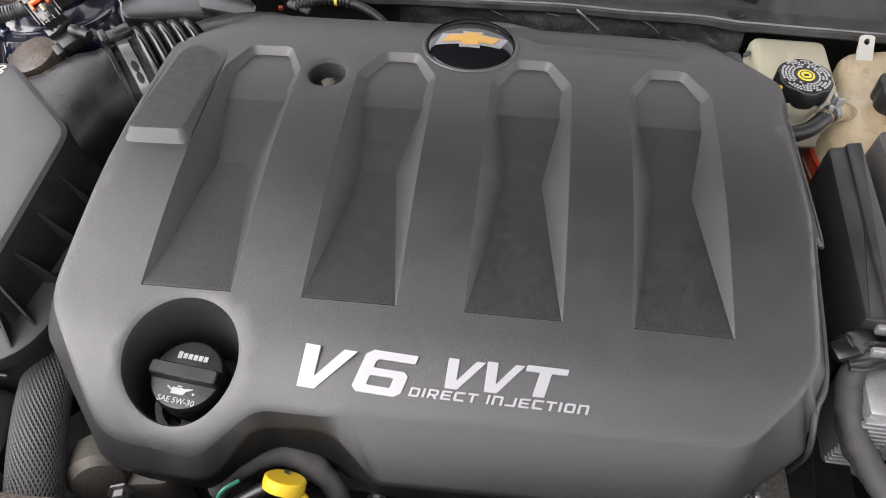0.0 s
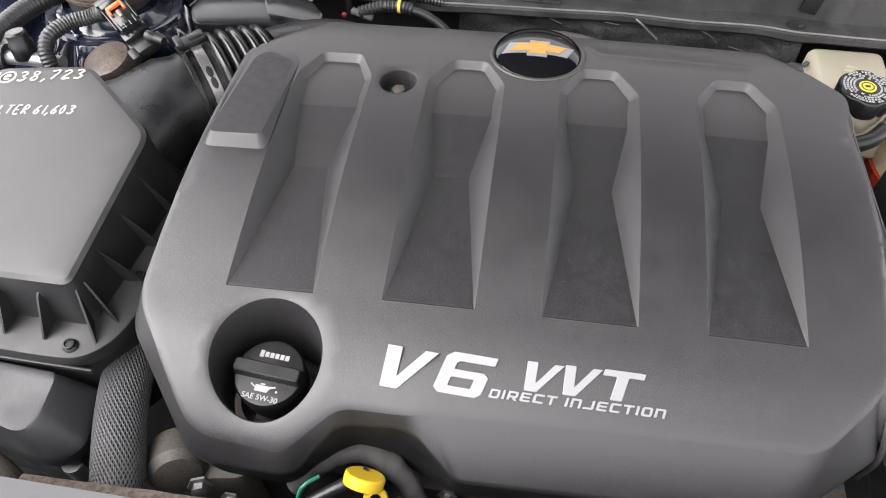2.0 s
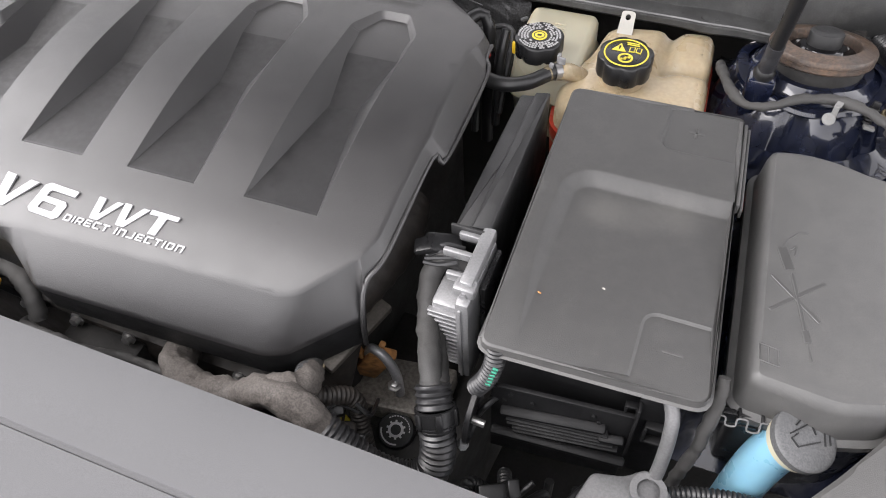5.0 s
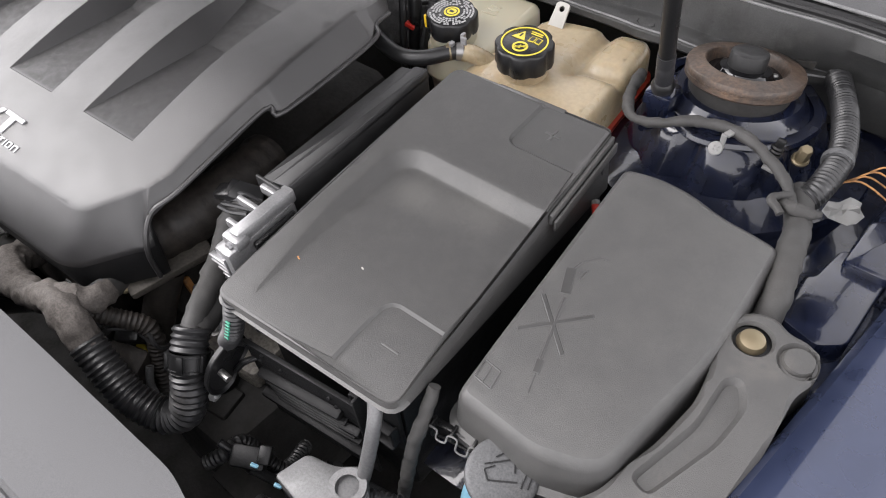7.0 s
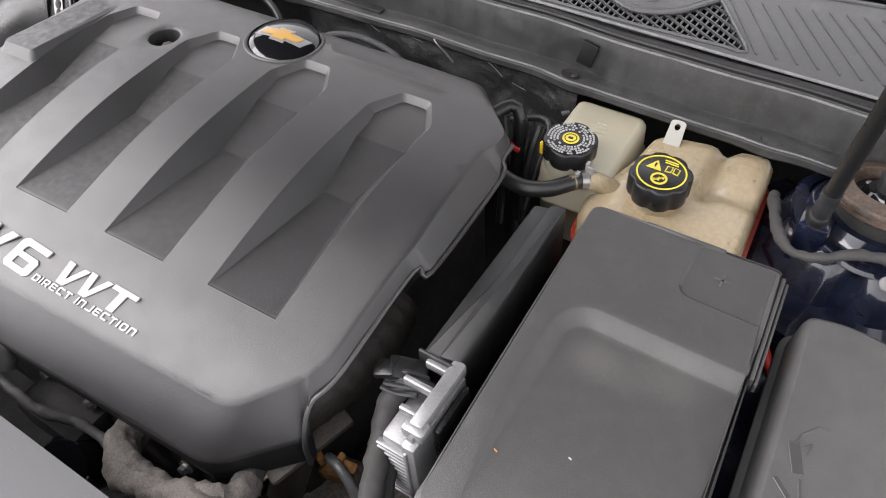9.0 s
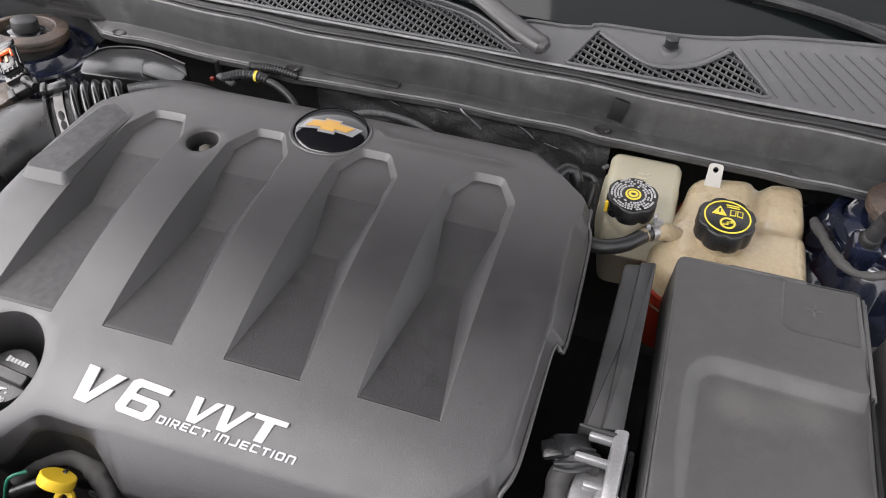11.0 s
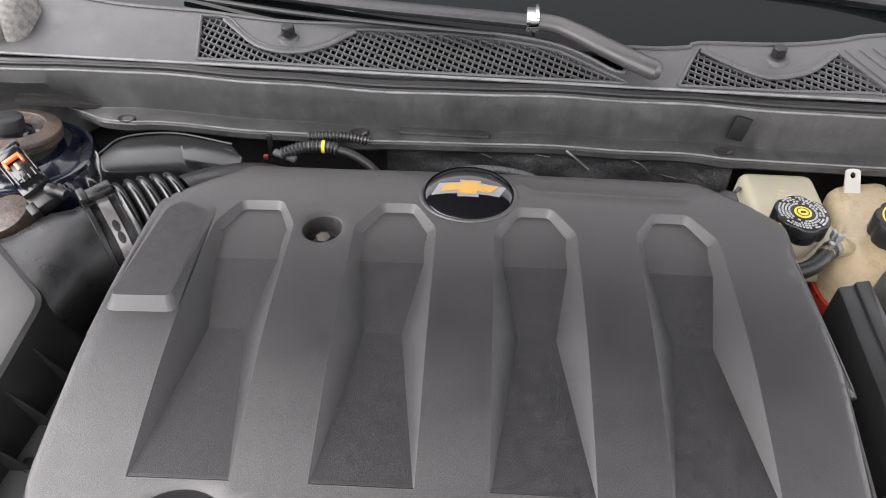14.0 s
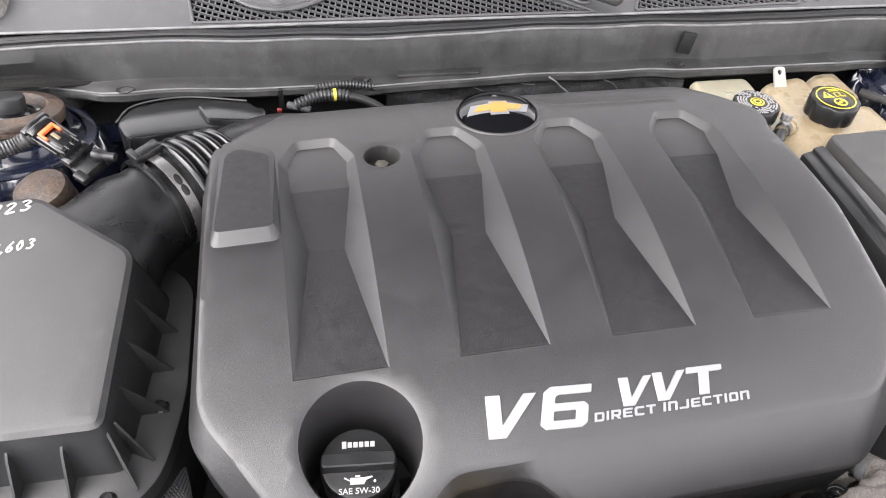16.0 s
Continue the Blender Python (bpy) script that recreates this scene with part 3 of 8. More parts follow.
# crown of the cover from front to back: (v, height)
CROWN = [(0.15, 0.815), (0.19, 0.846), (0.22, 0.8625), (0.25, 0.8755), (0.28, 0.8858), (0.32, 0.8945), (0.37, 0.9045), (0.42, 0.9125), (0.47, 0.9165), (0.52, 0.9170), (0.57, 0.9155), (0.61, 0.9135), (0.648, 0.9112), (0.70, 0.898), (0.75, 0.885)]


def top(u, v):
    k = max(1, min(len(CROWN) - 3, next((i for i in range(len(CROWN) - 1) if v < CROWN[i + 1][0]), len(CROWN) - 3)))
    (xa, za), (xb, zb), (xc, zc_), (xd, zd) = CROWN[k - 1:k + 3]
    t, mb, mc = (v - xb) / (xc - xb), (zc_ - za) / (xc - xa) * (xc - xb), (zd - zb) / (xd - xb) * (xc - xb)
    z = (2 * t ** 3 - 3 * t * t + 1) * zb + (t ** 3 - 2 * t * t + t) * mb + (3 * t * t - 2 * t ** 3) * zc_ + (t ** 3 - t * t) * mc
    z += 0.015 * u - 0.055 * u * u
    if v < 0.255 and u < -0.06:
        z -= 4.0 * (0.255 - v) ** 2 * min(1.0, (-0.06 - u) / 0.06)
    return z


cover = thing("engine_cover", "dark grey moulded plastic V6 engine cover with four pressed channels", "engine cover")
rad = [0.022, 0.02, 0.012, 0.012, 0.014, 0.006, 0.018, 0.010, 0.003, 0.006, 0.003, 0.003, 0.004, 0.004, 0.010, 0.010, 0.010, 0.012]
R0 = [(-0.3205, 0.303), (-0.252, 0.204), (-0.172, 0.1965), (-0.127, 0.2305), (-0.0694, 0.2295), (-0.052, 0.2335), (0.250, 0.240), (0.2860, 0.278), (0.2975, 0.293), (0.3055, 0.313), (0.3100, 0.419), (0.3110, 0.434), (0.305, 0.566), (0.3105, 0.584),
      (0.3115, 0.606), (0.2395, 0.674), (-0.2326, 0.678), (-0.311, 0.613)]
R1 = [(-0.331, 0.291), (-0.257, 0.192), (-0.168, 0.186), (-0.1245, 0.2265), (-0.0705, 0.2255), (-0.026, 0.1946), (0.235, 0.203), (0.3060, 0.257), (0.3040, 0.277), (0.3130, 0.309), (0.3165, 0.420), (0.3270, 0.432), (0.3240, 0.568), (0.3180, 0.586),
      (0.3170, 0.609), (0.2425, 0.681), (-0.2366, 0.690), (-0.322, 0.617)]
Z1 = [0.856, 0.808, 0.814, 0.844, 0.850, 0.830, 0.821, 0.840, 0.870, 0.880, 0.897, 0.889, 0.886, 0.897, 0.897, 0.898, 0.890, 0.880]
R2 = [(-0.327, 0.294), (-0.252, 0.199), (-0.171, 0.193), (-0.1205, 0.2275), (-0.073, 0.2265), (-0.029, 0.2005), (0.2315, 0.2085), (0.3010, 0.260), (0.2990, 0.279), (0.3080, 0.311), (0.3115, 0.422), (0.3220, 0.434), (0.3185, 0.566), (0.3120, 0.586),
      (0.3110, 0.605), (0.2385, 0.674), (-0.2366, 0.690), (-0.323, 0.617)]
Z2 = [0.80, 0.765, 0.768, 0.765, 0.765, 0.784, 0.772, 0.790, 0.864, 0.875, 0.892, 0.884, 0.881, 0.892, 0.892, 0.893, 0.85, 0.82]
NR = 5
o0, o1, o2 = (rounded(r, rad, NR) for r in (R0, R1, R2))


def finer(loop, heights, k=7):
    """The loop with its long edges cut into k, heights running evenly along them."""
    out, n = [], len(loop)
    for i in range(n):
        a, b, za, zb = loop[i], loop[(i + 1) % n], heights[i // (NR + 1)], heights[((i + 1) % n) // (NR + 1)]
        m = k if i % (NR + 1) == NR else 1
        out += [(a[0] + (b[0] - a[0]) * j / m, a[1] + (b[1] - a[1]) * j / m, za + (zb - za) * j / m) for j in range(m)]
    return out
f0 = [(x, y) for x, y, z in finer(o0, Z1)]
inner = offset(f0, -0.005)
FLOORS, CHANNELS = [], []
chan, loops, keep = [-0.205, -0.067, 0.067, 0.2012], [], []
for c in chan:
    wt = 0.0215 if c == chan[0] else 0.0178
    outer = [(c - 0.0395, 0.3180), (c + 0.0395, 0.3180), (c + 0.0395, 0.5770), (c + wt, 0.6130), (c - wt, 0.6130), (c - 0.0395, 0.5770)]
    waist, bend = [(c + d, 0.4620, -0.0214) for d in (-0.0166, 0.0166)], [(c + d, 0.5400, -0.0131) for d in (-0.0300, 0.0300)]
    head = [(c + 0.0326, 0.5735), (c + wt - 0.0030, 0.6066), (c - wt + 0.0030, 0.6066), (c - 0.0326, 0.5735)]
    head = [(x, y, -0.0076 - 0.0012 * (0.6066 - y) / 0.0331) for x, y in rounded(head, 0.0045, 3)]
    floor_loop = [(c - 0.0380, 0.3215, -0.0012), (c + 0.0380, 0.3215, -0.0012), waist[1], bend[1]] + head + [bend[0], waist[0]]
    floor_loop = [(x, y, z - top(x, y)) for x, y, z in dense3([(x, y, top(x, y) + dz) for x, y, dz in floor_loop], 0.014)]
    outer = rounded(outer, [0, 0, 0.006, 0.006, 0.006, 0.006], 3)
    brim = [(x, y, -0.0007) for x, y in dense(offset(outer, -0.0009), 0.014)]
    FLOORS.append([(p[0], p[1]) for p in floor_loop])
    CHANNELS.append(outer)
    loops += [(True, dense(outer, 0.014)), (True, brim), (True, floor_loop),
              (False, waist), (False, bend)]
    keep.append(offset(outer, 0.004))
OIL, BOLT, BADGE = (-0.196, 0.263), (-0.1375, 0.5725), (0.0022, 0.6310)
h_oil, h_bolt, h_badge = circle(*OIL, 0.0485, n=48), circle(*BOLT, 0.0195, n=32), circle(*BADGE, 0.0455, 0.0400, n=48)
loops += [(True, circle(*OIL, 0.0525, n=48)), (True, [(x, y, -0.002) for x, y in h_oil])]
loops += [(True, circle(*BOLT, 0.0225, n=32)), (True, [(x, y, -0.0015) for x, y in h_bolt])]
loops += [(True, [(x, y, z) for x, y in circle(*BADGE, 0.0455 + d, 0.0400 + d, n=48)]) for d, z in ((0.0050, 0.0), (0.0043, 0.0014), (0.0034, 0.0018), (0.0020, 0.0014), (0.0008, 0.0006), (0.0, 0.0002))]
keep += [circle(*OIL, 0.056), circle(*BOLT, 0.026), circle(*BADGE, 0.055, 0.0495)]
# raised pad in the corner
pad_o = rounded([(-0.3095, 0.461), (-0.2460, 0.461), (-0.2475, 0.60), (-0.285, 0.625), (-0.303, 0.607)], 0.008, 3)
pad_i = [(x, y, 0.0095 * min(1, max(0, (0.615 - y) / 0.12))) for x, y in rounded([(-0.3050, 0.471), (-0.2515, 0.471), (-0.2535, 0.592), (-0.285, 0.61), (-0.2975, 0.598)], 0.006, 3)]
loops += [(True, pad_o), (True, pad_i)]
keep += [offset(pad_o, 0.002)]
loops += [(True, inner)]
# low ridge behind the badge
for gap, dz in ((0.0, 0.0), (0.0016, 0.0013), (0.005, 0.0013), (0.009, 0.0)):
    loops += [(False, [(0.055, 0.648 + gap, dz), (0.070, 0.634 + gap, dz), (0.12, 0.633 + gap, dz), (0.17, 0.632 + gap, dz), (0.215, 0.632 + gap, dz)])]
keep += [[(0.05, 0.63), (0.22, 0.63), (0.22, 0.645), (0.05, 0.660)]]
sheet = pressed([(x, y, -0.0008) for x, y in f0], loops, top, holes=(h_oil, h_bolt, h_badge), grid=0.012, keep_out=keep)
sv, sf = sheet
floors, heads, walls, pad_faces, rest = [[] for c in chan], [[] for c in chan], [[] for c in chan], [], []
for q in sf:
    mx_, my_ = sum(sv[i][0] for i in q) / len(q), sum(sv[i][1] for i in q) / len(q)
    hit = [k for k, fl in enumerate(FLOORS) if inside((mx_, my_), fl)]
    near = [k for k, fl in enumerate(CHANNELS) if inside((mx_, my_), fl)]
    ((floors if my_ < 0.540 else heads)[hit[0]] if hit else walls[near[0]] if near else pad_faces if inside((mx_, my_), pad_o) else rest).append(q)


def only(faces):
    used = sorted({i for q in faces for i in q})
    at = {i: k for k, i in enumerate(used)}
    return [sv[i] for i in used], [tuple(at[i] for i in q) for q in faces]
TOP = only(rest)
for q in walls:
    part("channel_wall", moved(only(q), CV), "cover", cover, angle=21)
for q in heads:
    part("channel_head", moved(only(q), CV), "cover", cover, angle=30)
pad_in = offset([q[:2] for q in pad_i], 0.0004)


def in_pad(q):
    return inside((sum(sv[i][0] for i in q) / 3, sum(sv[i][1] for i in q) / 3), pad_in)
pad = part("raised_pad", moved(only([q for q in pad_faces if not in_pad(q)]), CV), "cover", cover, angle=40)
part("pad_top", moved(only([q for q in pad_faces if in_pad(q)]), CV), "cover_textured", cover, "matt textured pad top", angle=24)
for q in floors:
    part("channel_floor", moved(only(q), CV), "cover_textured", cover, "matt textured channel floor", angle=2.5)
r0 = [(x, y, top(x, y) - 0.0008) for x, y in f0]
r1, r2 = finer(o1, Z1), finer(o2, Z2)


def between(a, b, t, u):
    return [(p[0] + (q[0] - p[0]) * t, p[1] + (q[1] - p[1]) * t, p[2] + (q[2] - p[2]) * u) for p, q in zip(a, b)]
rm, rn, ro_ = between(r0, r1, 0.06, 0.048), between(r0, r1, 0.55, 0.53), between(r0, r1, 0.95, 0.94)
r1b = [(p[0] * 0.97 + q[0] * 0.03, p[1] * 0.97 + q[1] * 0.03, p[2] - 0.005) for p, q in zip(r1, r2)]
cy = 0.43
r3 = [(x * 0.985, cy + (y - cy) * 0.985, z) for x, y, z in r2]
r4 = [(x * 0.965, cy + (y - cy) * 0.965, min(z + 0.02, top(x * 0.965, cy + (y - cy) * 0.965) - 0.014)) for x, y, z in r2]

def welded(a, b, rim):
    """Geometry a joined to b, whose last vertices are the rim they share."""
    (va, fa), (vb, fb) = a, b
    first = len(vb) - len(rim)
    at = {}
    for i, p in enumerate(rim):
        at[first + i] = min(range(len(va)), key=lambda k: (va[k][0] - p[0]) ** 2 + (va[k][1] - p[1]) ** 2 + (va[k][2] - p[2]) ** 2)
    new_at = [at.get(i, len(va) + i) for i in range(len(vb))]
    return va + vb[:first], fa + [tuple(new_at[i] for i in q) for q in fb]
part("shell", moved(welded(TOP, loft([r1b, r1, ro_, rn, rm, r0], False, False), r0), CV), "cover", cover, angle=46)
# shade on the near-vertical skirt is painted in as near-black
part("skirt", moved(loft([r4, r3, r2, r1b], False, False), CV), "cover_dark", cover, "lower skirt of the cover, near-black with painted shade", angle=38)
# rolled lip along the side that faces the battery
lip_pts = [tuple(CV @ Vector((x + 0.0006, y, z - 0.0015))) for (x, y), z in [((0.3045, 0.2555), 0.800)] + list(zip(R1, Z1))[7:15]]
part("rolled_lip", sweep(lip_pts, 0.0026, 8, 0.003), "cover", cover, "thin rolled edge of the cover")
# well round the filler, bolt cup
zo = top(*OIL)
well = [[(x, y, top(x, y) - 0.002) for x, y in h_oil]] + [[(x, y, top(x, y) * (1 - k) + (zo - 0.08) * k) for x, y in circle(*OIL, r, n=48)] for r, k in ((0.047, 0.08), (0.0445, 0.6), (0.043, 1.0))]
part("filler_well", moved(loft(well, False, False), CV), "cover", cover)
zb = top(*BOLT)
cup = [[(x, y, top(x, y) - 0.0015) for x, y in h_bolt]] + [[(x, y, zb - d) for x, y in circle(*BOLT, r, n=32)] for r, d in ((0.0185, 0.003), (0.0165, 0.020), (0.009, 0.0215))]
cup = loft(cup, False, False)
# cup is cover plastic; near-black paints in the shade inside it
part("bolt_cup", moved((cup[0], cup[1] + [tuple(range(96, 128))]), CV), "dark", cover)
bolt(*(CV @ Vector((BOLT[0], BOLT[1], zb - 0.0215))), 0.0078, "cast", cover, "fixing_bolt")
# badge: recessed ring, domed black face, plain gold cross shape with a bright rim
zc = top(*BADGE)
badge_m = CV @ Matrix.Translation((BADGE[0], BADGE[1], zc)) @ pose(0, 0, 0, 3.2, 0.7, 0)
DOME = ((1.0, 0.0015), (0.985, 0.0), (0.97, 0.0006), (0.93, 0.0018), (0.75, 0.0046), (0.5, 0.0068), (0.25, 0.0080), (0.05, 0.0084))
rings = [[(x, y, z) for x, y in circle(0, 0, 0.0455 * s, 0.0400 * s, n=48)] for s, z in DOME]
face = part("badge_face", moved(loft(rings, True, False), badge_m), "gloss", cover, "domed gloss black badge", angle=60)


def dome(x, y):
    q = math.sqrt((x / 0.0455) ** 2 + (y / 0.0400) ** 2)
    for (s0, z0), (s1, z1) in zip(DOME[2:], DOME[3:]):
        if q >= s1:
            return z1 + (z0 - z1) * (q - s1) / (s0 - s1)
    return DOME[-1][1]


def badge_piece(poly, lift, mat, name):
    poly = [(x, y) for x, y in poly]
    v, f = pressed(poly, [], lambda x, y: dome(x, y) + lift, grid=0.006)
    n = len(v)
    bottom = [(x, y, z - 0.0012) for x, y, z in v]
    edge = [(i, (i + 1) % len(poly), n + (i + 1) % len(poly), n + i) for i in range(len(poly))]
    part(name, moved((v + bottom, f + edge), badge_m), mat, face)


def cross(s, w=0.0258, h=0.0046, a=0.0088, b=0.0086, slant=0.0035):
    return [(-w - slant - s, -h - s), (-a - s * 0.6 - 0.001, -h - s), (-a - s * 0.6 - 0.001, -b - s), (a - 0.001 + s * 0.6, -b - s), (a - 0.001 + s * 0.6, -h - s), (w - slant + s, -h - s),
            (w + slant + s, h + s), (a + 0.001 + s * 0.6, h + s), (a + 0.001 + s * 0.6, b + s), (-a + 0.001 - s * 0.6, b + s), (-a + 0.001 - s * 0.6, h + s), (-w + slant - s, h + s)]
badge_piece(cross(0.0030, 0.0310), 0.0010, "silver", "badge_rim")
badge_piece(cross(0.0), 0.0020, "gold", "badge_shape")


# raised lettering
def on_cover(u, v, lift=0.0003):
    e = 0.004
    n = Vector(((top(u - e, v) - top(u + e, v)) / (2 * e), (top(u, v - e) - top(u, v + e)) / (2 * e), 1)).normalized()
    return CV @ Matrix.Translation((u, v, top(u, v) + lift)) @ n.to_track_quat('Z', 'Y').to_matrix().to_4x4()
def glyph(outline, size, wide, shear, place, holes=(), thick=0.0009, soft=0.0009, edge=0.0004):
    """One raised letter: a bevelled plate cut to its outline."""
    def sh(poly):
        return [((x * wide + shear * y) * size, y * size) for x, y in poly]
    o = rounded(list(sh(outline)), soft, 2)
    hs = [rounded(sh(h), soft, 2) for h in holes]
    oi, hi = offset(o, -edge), [offset(h, edge) for h in hs]
    geos = [pressed(oi, [(True, h) for h in hi], lambda x, y: thick, holes=hi, grid=0.05),
            loft([[(x, y, -0.001) for x, y in o], [(x, y, thick - 0.0004) for x, y in o], [(x, y, thick) for x, y in oi]], False, False)]
    geos += [loft([[(x, y, -0.001) for x, y in h], [(x, y, thick - 0.0004) for x, y in h], [(x, y, thick) for x, y in g]], False, False) for h, g in zip(hs, hi)]
    part("raised_letter", moved(merge(*geos), place), "silver", cover, "satin silver raised letter")


G_V = [(0.14, 0.0), (0.50, 0.0), (1.02, 1.0), (0.74, 1.0), (0.39, 0.30), (0.26, 1.0), (-0.05, 1.0)]
G_6 = [(0.14, 0), (1.0, 0), (1.12, 0.10), (1.12, 0.50), (1.0, 0.60), (0.30, 0.60), (0.30, 0.74), (0.36, 0.79), (1.16, 0.79), (1.16, 1.0), (0.14, 1.0), (0, 0.88), (0, 0.12)]
H_6 = [(0.30, 0.41), (0.82, 0.41), (0.82, 0.20), (0.30, 0.20)]
G_T = [(0.30, 0), (0.60, 0), (0.60, 0.78), (0.98, 0.78), (0.98, 1.0), (-0.06, 1.0), (-0.06, 0.78), (0.30, 0.78)]
glyph(G_V, 0.0345, 1.16, 0.24, on_cover(-0.1022, 0.2488))
glyph(G_6, 0.0345, 1.02, 0.26, on_cover(-0.0545, 0.2490), (list(reversed(H_6)),))
glyph(G_V, 0.0240, 1.16, 0.24, on_cover(0.0150, 0.2575))
glyph(G_V, 0.0240, 1.16, 0.24, on_cover(0.0455, 0.2577))
glyph(G_T, 0.0240, 1.30, 0.24, on_cover(0.0770, 0.2580))
# small square-cut capitals, each a bevelled plate: outline and counter on a unit cell
RING, EYE = [(0.13, 0), (0.87, 0), (1, 0.14), (1, 0.86), (0.87, 1), (0.13, 1), (0, 0.86), (0, 0.14)], [(0.26, 0.24), (0.74, 0.24), (0.74, 0.76), (0.26, 0.76)]
CAPS = {"D": ([(0, 0)] + RING[1:5] + [(0, 1)], (EYE,)), "O": (RING, (EYE,)), "I": ([(0, 0), (0.27, 0), (0.27, 1), (0, 1)], ()),
        "R": ([(0, 0), (0.26, 0), (0.26, 0.30), (0.46, 0.30), (0.70, 0), (1.03, 0), (0.78, 0.31), (0.88, 0.31), (1, 0.44), (1, 0.88), (0.88, 1), (0, 1)], ([(0.26, 0.52), (0.74, 0.52), (0.74, 0.77), (0.26, 0.77)],)),
        "E": ([(0.12, 0), (1, 0), (1, 0.23), (0.28, 0.23), (0.28, 0.39), (0.93, 0.39), (0.93, 0.61), (0.28, 0.61), (0.28, 0.77), (1, 0.77), (1, 1), (0.12, 1), (0, 0.88), (0, 0.12)], ()),
        "C": ([(0.12, 0), (1, 0), (1, 0.24), (0.28, 0.24), (0.28, 0.76), (1, 0.76), (1, 1), (0.12, 1), (0, 0.88), (0, 0.12)], ()),
        "T": ([(0.37, 0), (0.63, 0), (0.63, 0.76), (1, 0.76), (1, 1), (0, 1), (0, 0.76), (0.37, 0.76)], ()),
        "N": ([(0, 0), (0.26, 0), (0.26, 0.76), (0.74, 0.76), (0.74, 0), (1, 0), (1, 0.86), (0.87, 1), (0, 1)], ()),
        "J": ([(0, 0), (0.87, 0), (1, 0.14), (1, 1), (0.72, 1), (0.72, 0.24), (0, 0.24)], ())}
pen = -0.0085
for ch in "DIRECT INJECTION":
    if ch != " ":
        glyph(CAPS[ch][0], 0.0075, 1.11, 0.22, on_cover(pen, 0.2492), CAPS[ch][1], 0.0007, 0.0005, 0.00022)
    pen += {" ": 0.0050, "I": 0.0042}.get(ch, 0.01015)


# ---- front, sides and back of the bay ----
front_outline = [(-0.60, -0.34), (-0.63, -0.10), (-0.62, -0.02), (-0.595, 0.07), (-0.555, 0.115), (-0.50, 0.1275), (-0.29, 0.1295), (-0.21, 0.138), (-0.10, 0.143), (0.0, 0.143), (0.30, 0.1425), (0.46, 0.141), (0.52, 0.125), (0.56, 0.09), (0.60, 0.02), (0.62, -0.10), (0.60, -0.34)]


def front_height(x, y):
    return 0.866 - 0.020 * max(0, 0.10 - y) - 0.55 * max(0, 0.02 - y) ** 2 - 2.2 * max(0, y - 0.128) ** 1.5


groove = [(True, [(x, 0.063, 0.0) for x in (-0.53, -0.4, -0.2, 0.0, 0.3, 0.50)] + [(x, 0.057, 0.0) for x in (0.50, 0.3, 0.0, -0.2, -0.4, -0.53)]),
          (True, [(x, 0.0615, -0.0025) for x in (-0.525, -0.4, -0.2, 0.0, 0.3, 0.495)] + [(x, 0.0585, -0.0025) for x in (0.495, 0.3, 0.0, -0.2, -0.4, -0.525)])]
fo = rounded(list(reversed(front_outline)), 0.012, 3)
front_sheet = pressed(fo, groove, front_height, grid=0.03)
k = len(fo)
front = part("radiator_cover", front_sheet, "panel", angle=30)
tagged(front, "light grey textured plastic cover over the radiator", "radiator cover", kind="structure")
lip = loft([[(x, y, front_height(x, y) - 0.05) for x, y in offset(fo, -0.006)], [(x, y, front_height(x, y) - 0.003) for x, y in offset(fo, -0.0005)], [(x, y, front_height(x, y)) for x, y in fo]], False, False)
tagged(part("radiator_cover_edge", lip, "panel"), "folded edge of the radiator cover", "radiator cover", kind="structure")
nose = part("nose", rbox(-0.02, -0.15, 0.55, 1.5, 0.22, 0.5, 0.05), "paint")
tagged(nose, "navy painted nose of the car", "car front", kind="structure")

# open bonnet, held high on its hinge arms
bonnet = thing("bonnet", "open navy bonnet with a dark liner, propped high", "bonnet")
hood_m = Matrix.Translation((0, 0.985, 1.00)) @ pose(0, 0, 0, -53, 0, 0)
part("skin", moved(rbox(0, -0.68, 0.012, 1.62, 0.94, 0.012, 0.004), hood_m), "paint", bonnet)
part("liner", moved(rbox(0, -0.68, -0.006, 1.56, 0.92, 0.02, 0.008), hood_m), "liner", bonnet)
for x in (-0.77, 0.77):
    part("hinge", merge(rbox(x, 0.95, 0.95, 0.02, 0.12, 0.12, 0.004), moved(rbox(x, -0.17, 0.0, 0.02, 0.40, 0.03, 0.004), hood_m)), "paint", bonnet)

# wings
def wing(side):
    prof = [(0.742, 0.60), (0.744, 0.77), (0.752, 0.80), (0.775, 0.812), (0.787, 0.815), (0.791, 0.850), (0.797, 0.858), (0.806, 0.860), (0.86, 0.856), (0.90, 0.835), (0.925, 0.78), (0.93, 0.45)]
    v, f = [], []
    n = 26
    for i in range(n + 1):
        y = -0.15 + 1.25 * i / n
        for x, z in prof:
            bow = 0.06 * max(0, 0.32 - y) ** 1.5 * 2
            xx = x - 0.004 - bow + (0.15 * (y - 0.45) if y < 0.58 else 0.0195 + 0.02 * (y - 0.58))
            if side < 0:
                xx = -(xx - 0.01) - 0.02
            v.append((xx, y, z + 0.02 * (y - 0.45) - 0.05 * max(0, 0.35 - y)))
    k = len(prof)
    for i in range(n):
        for j in range(k - 1):
            f.append((i * k + j, i * k + j + 1, (i + 1) * k + j + 1, (i + 1) * k + j))
    return v, f
for nm, s in (("wing_right", 1), ("wing_left", -1)):
    tagged(part(nm, wing(s), "paint", angle=25), "glossy navy painted front wing of the car", "wing", kind="structure")


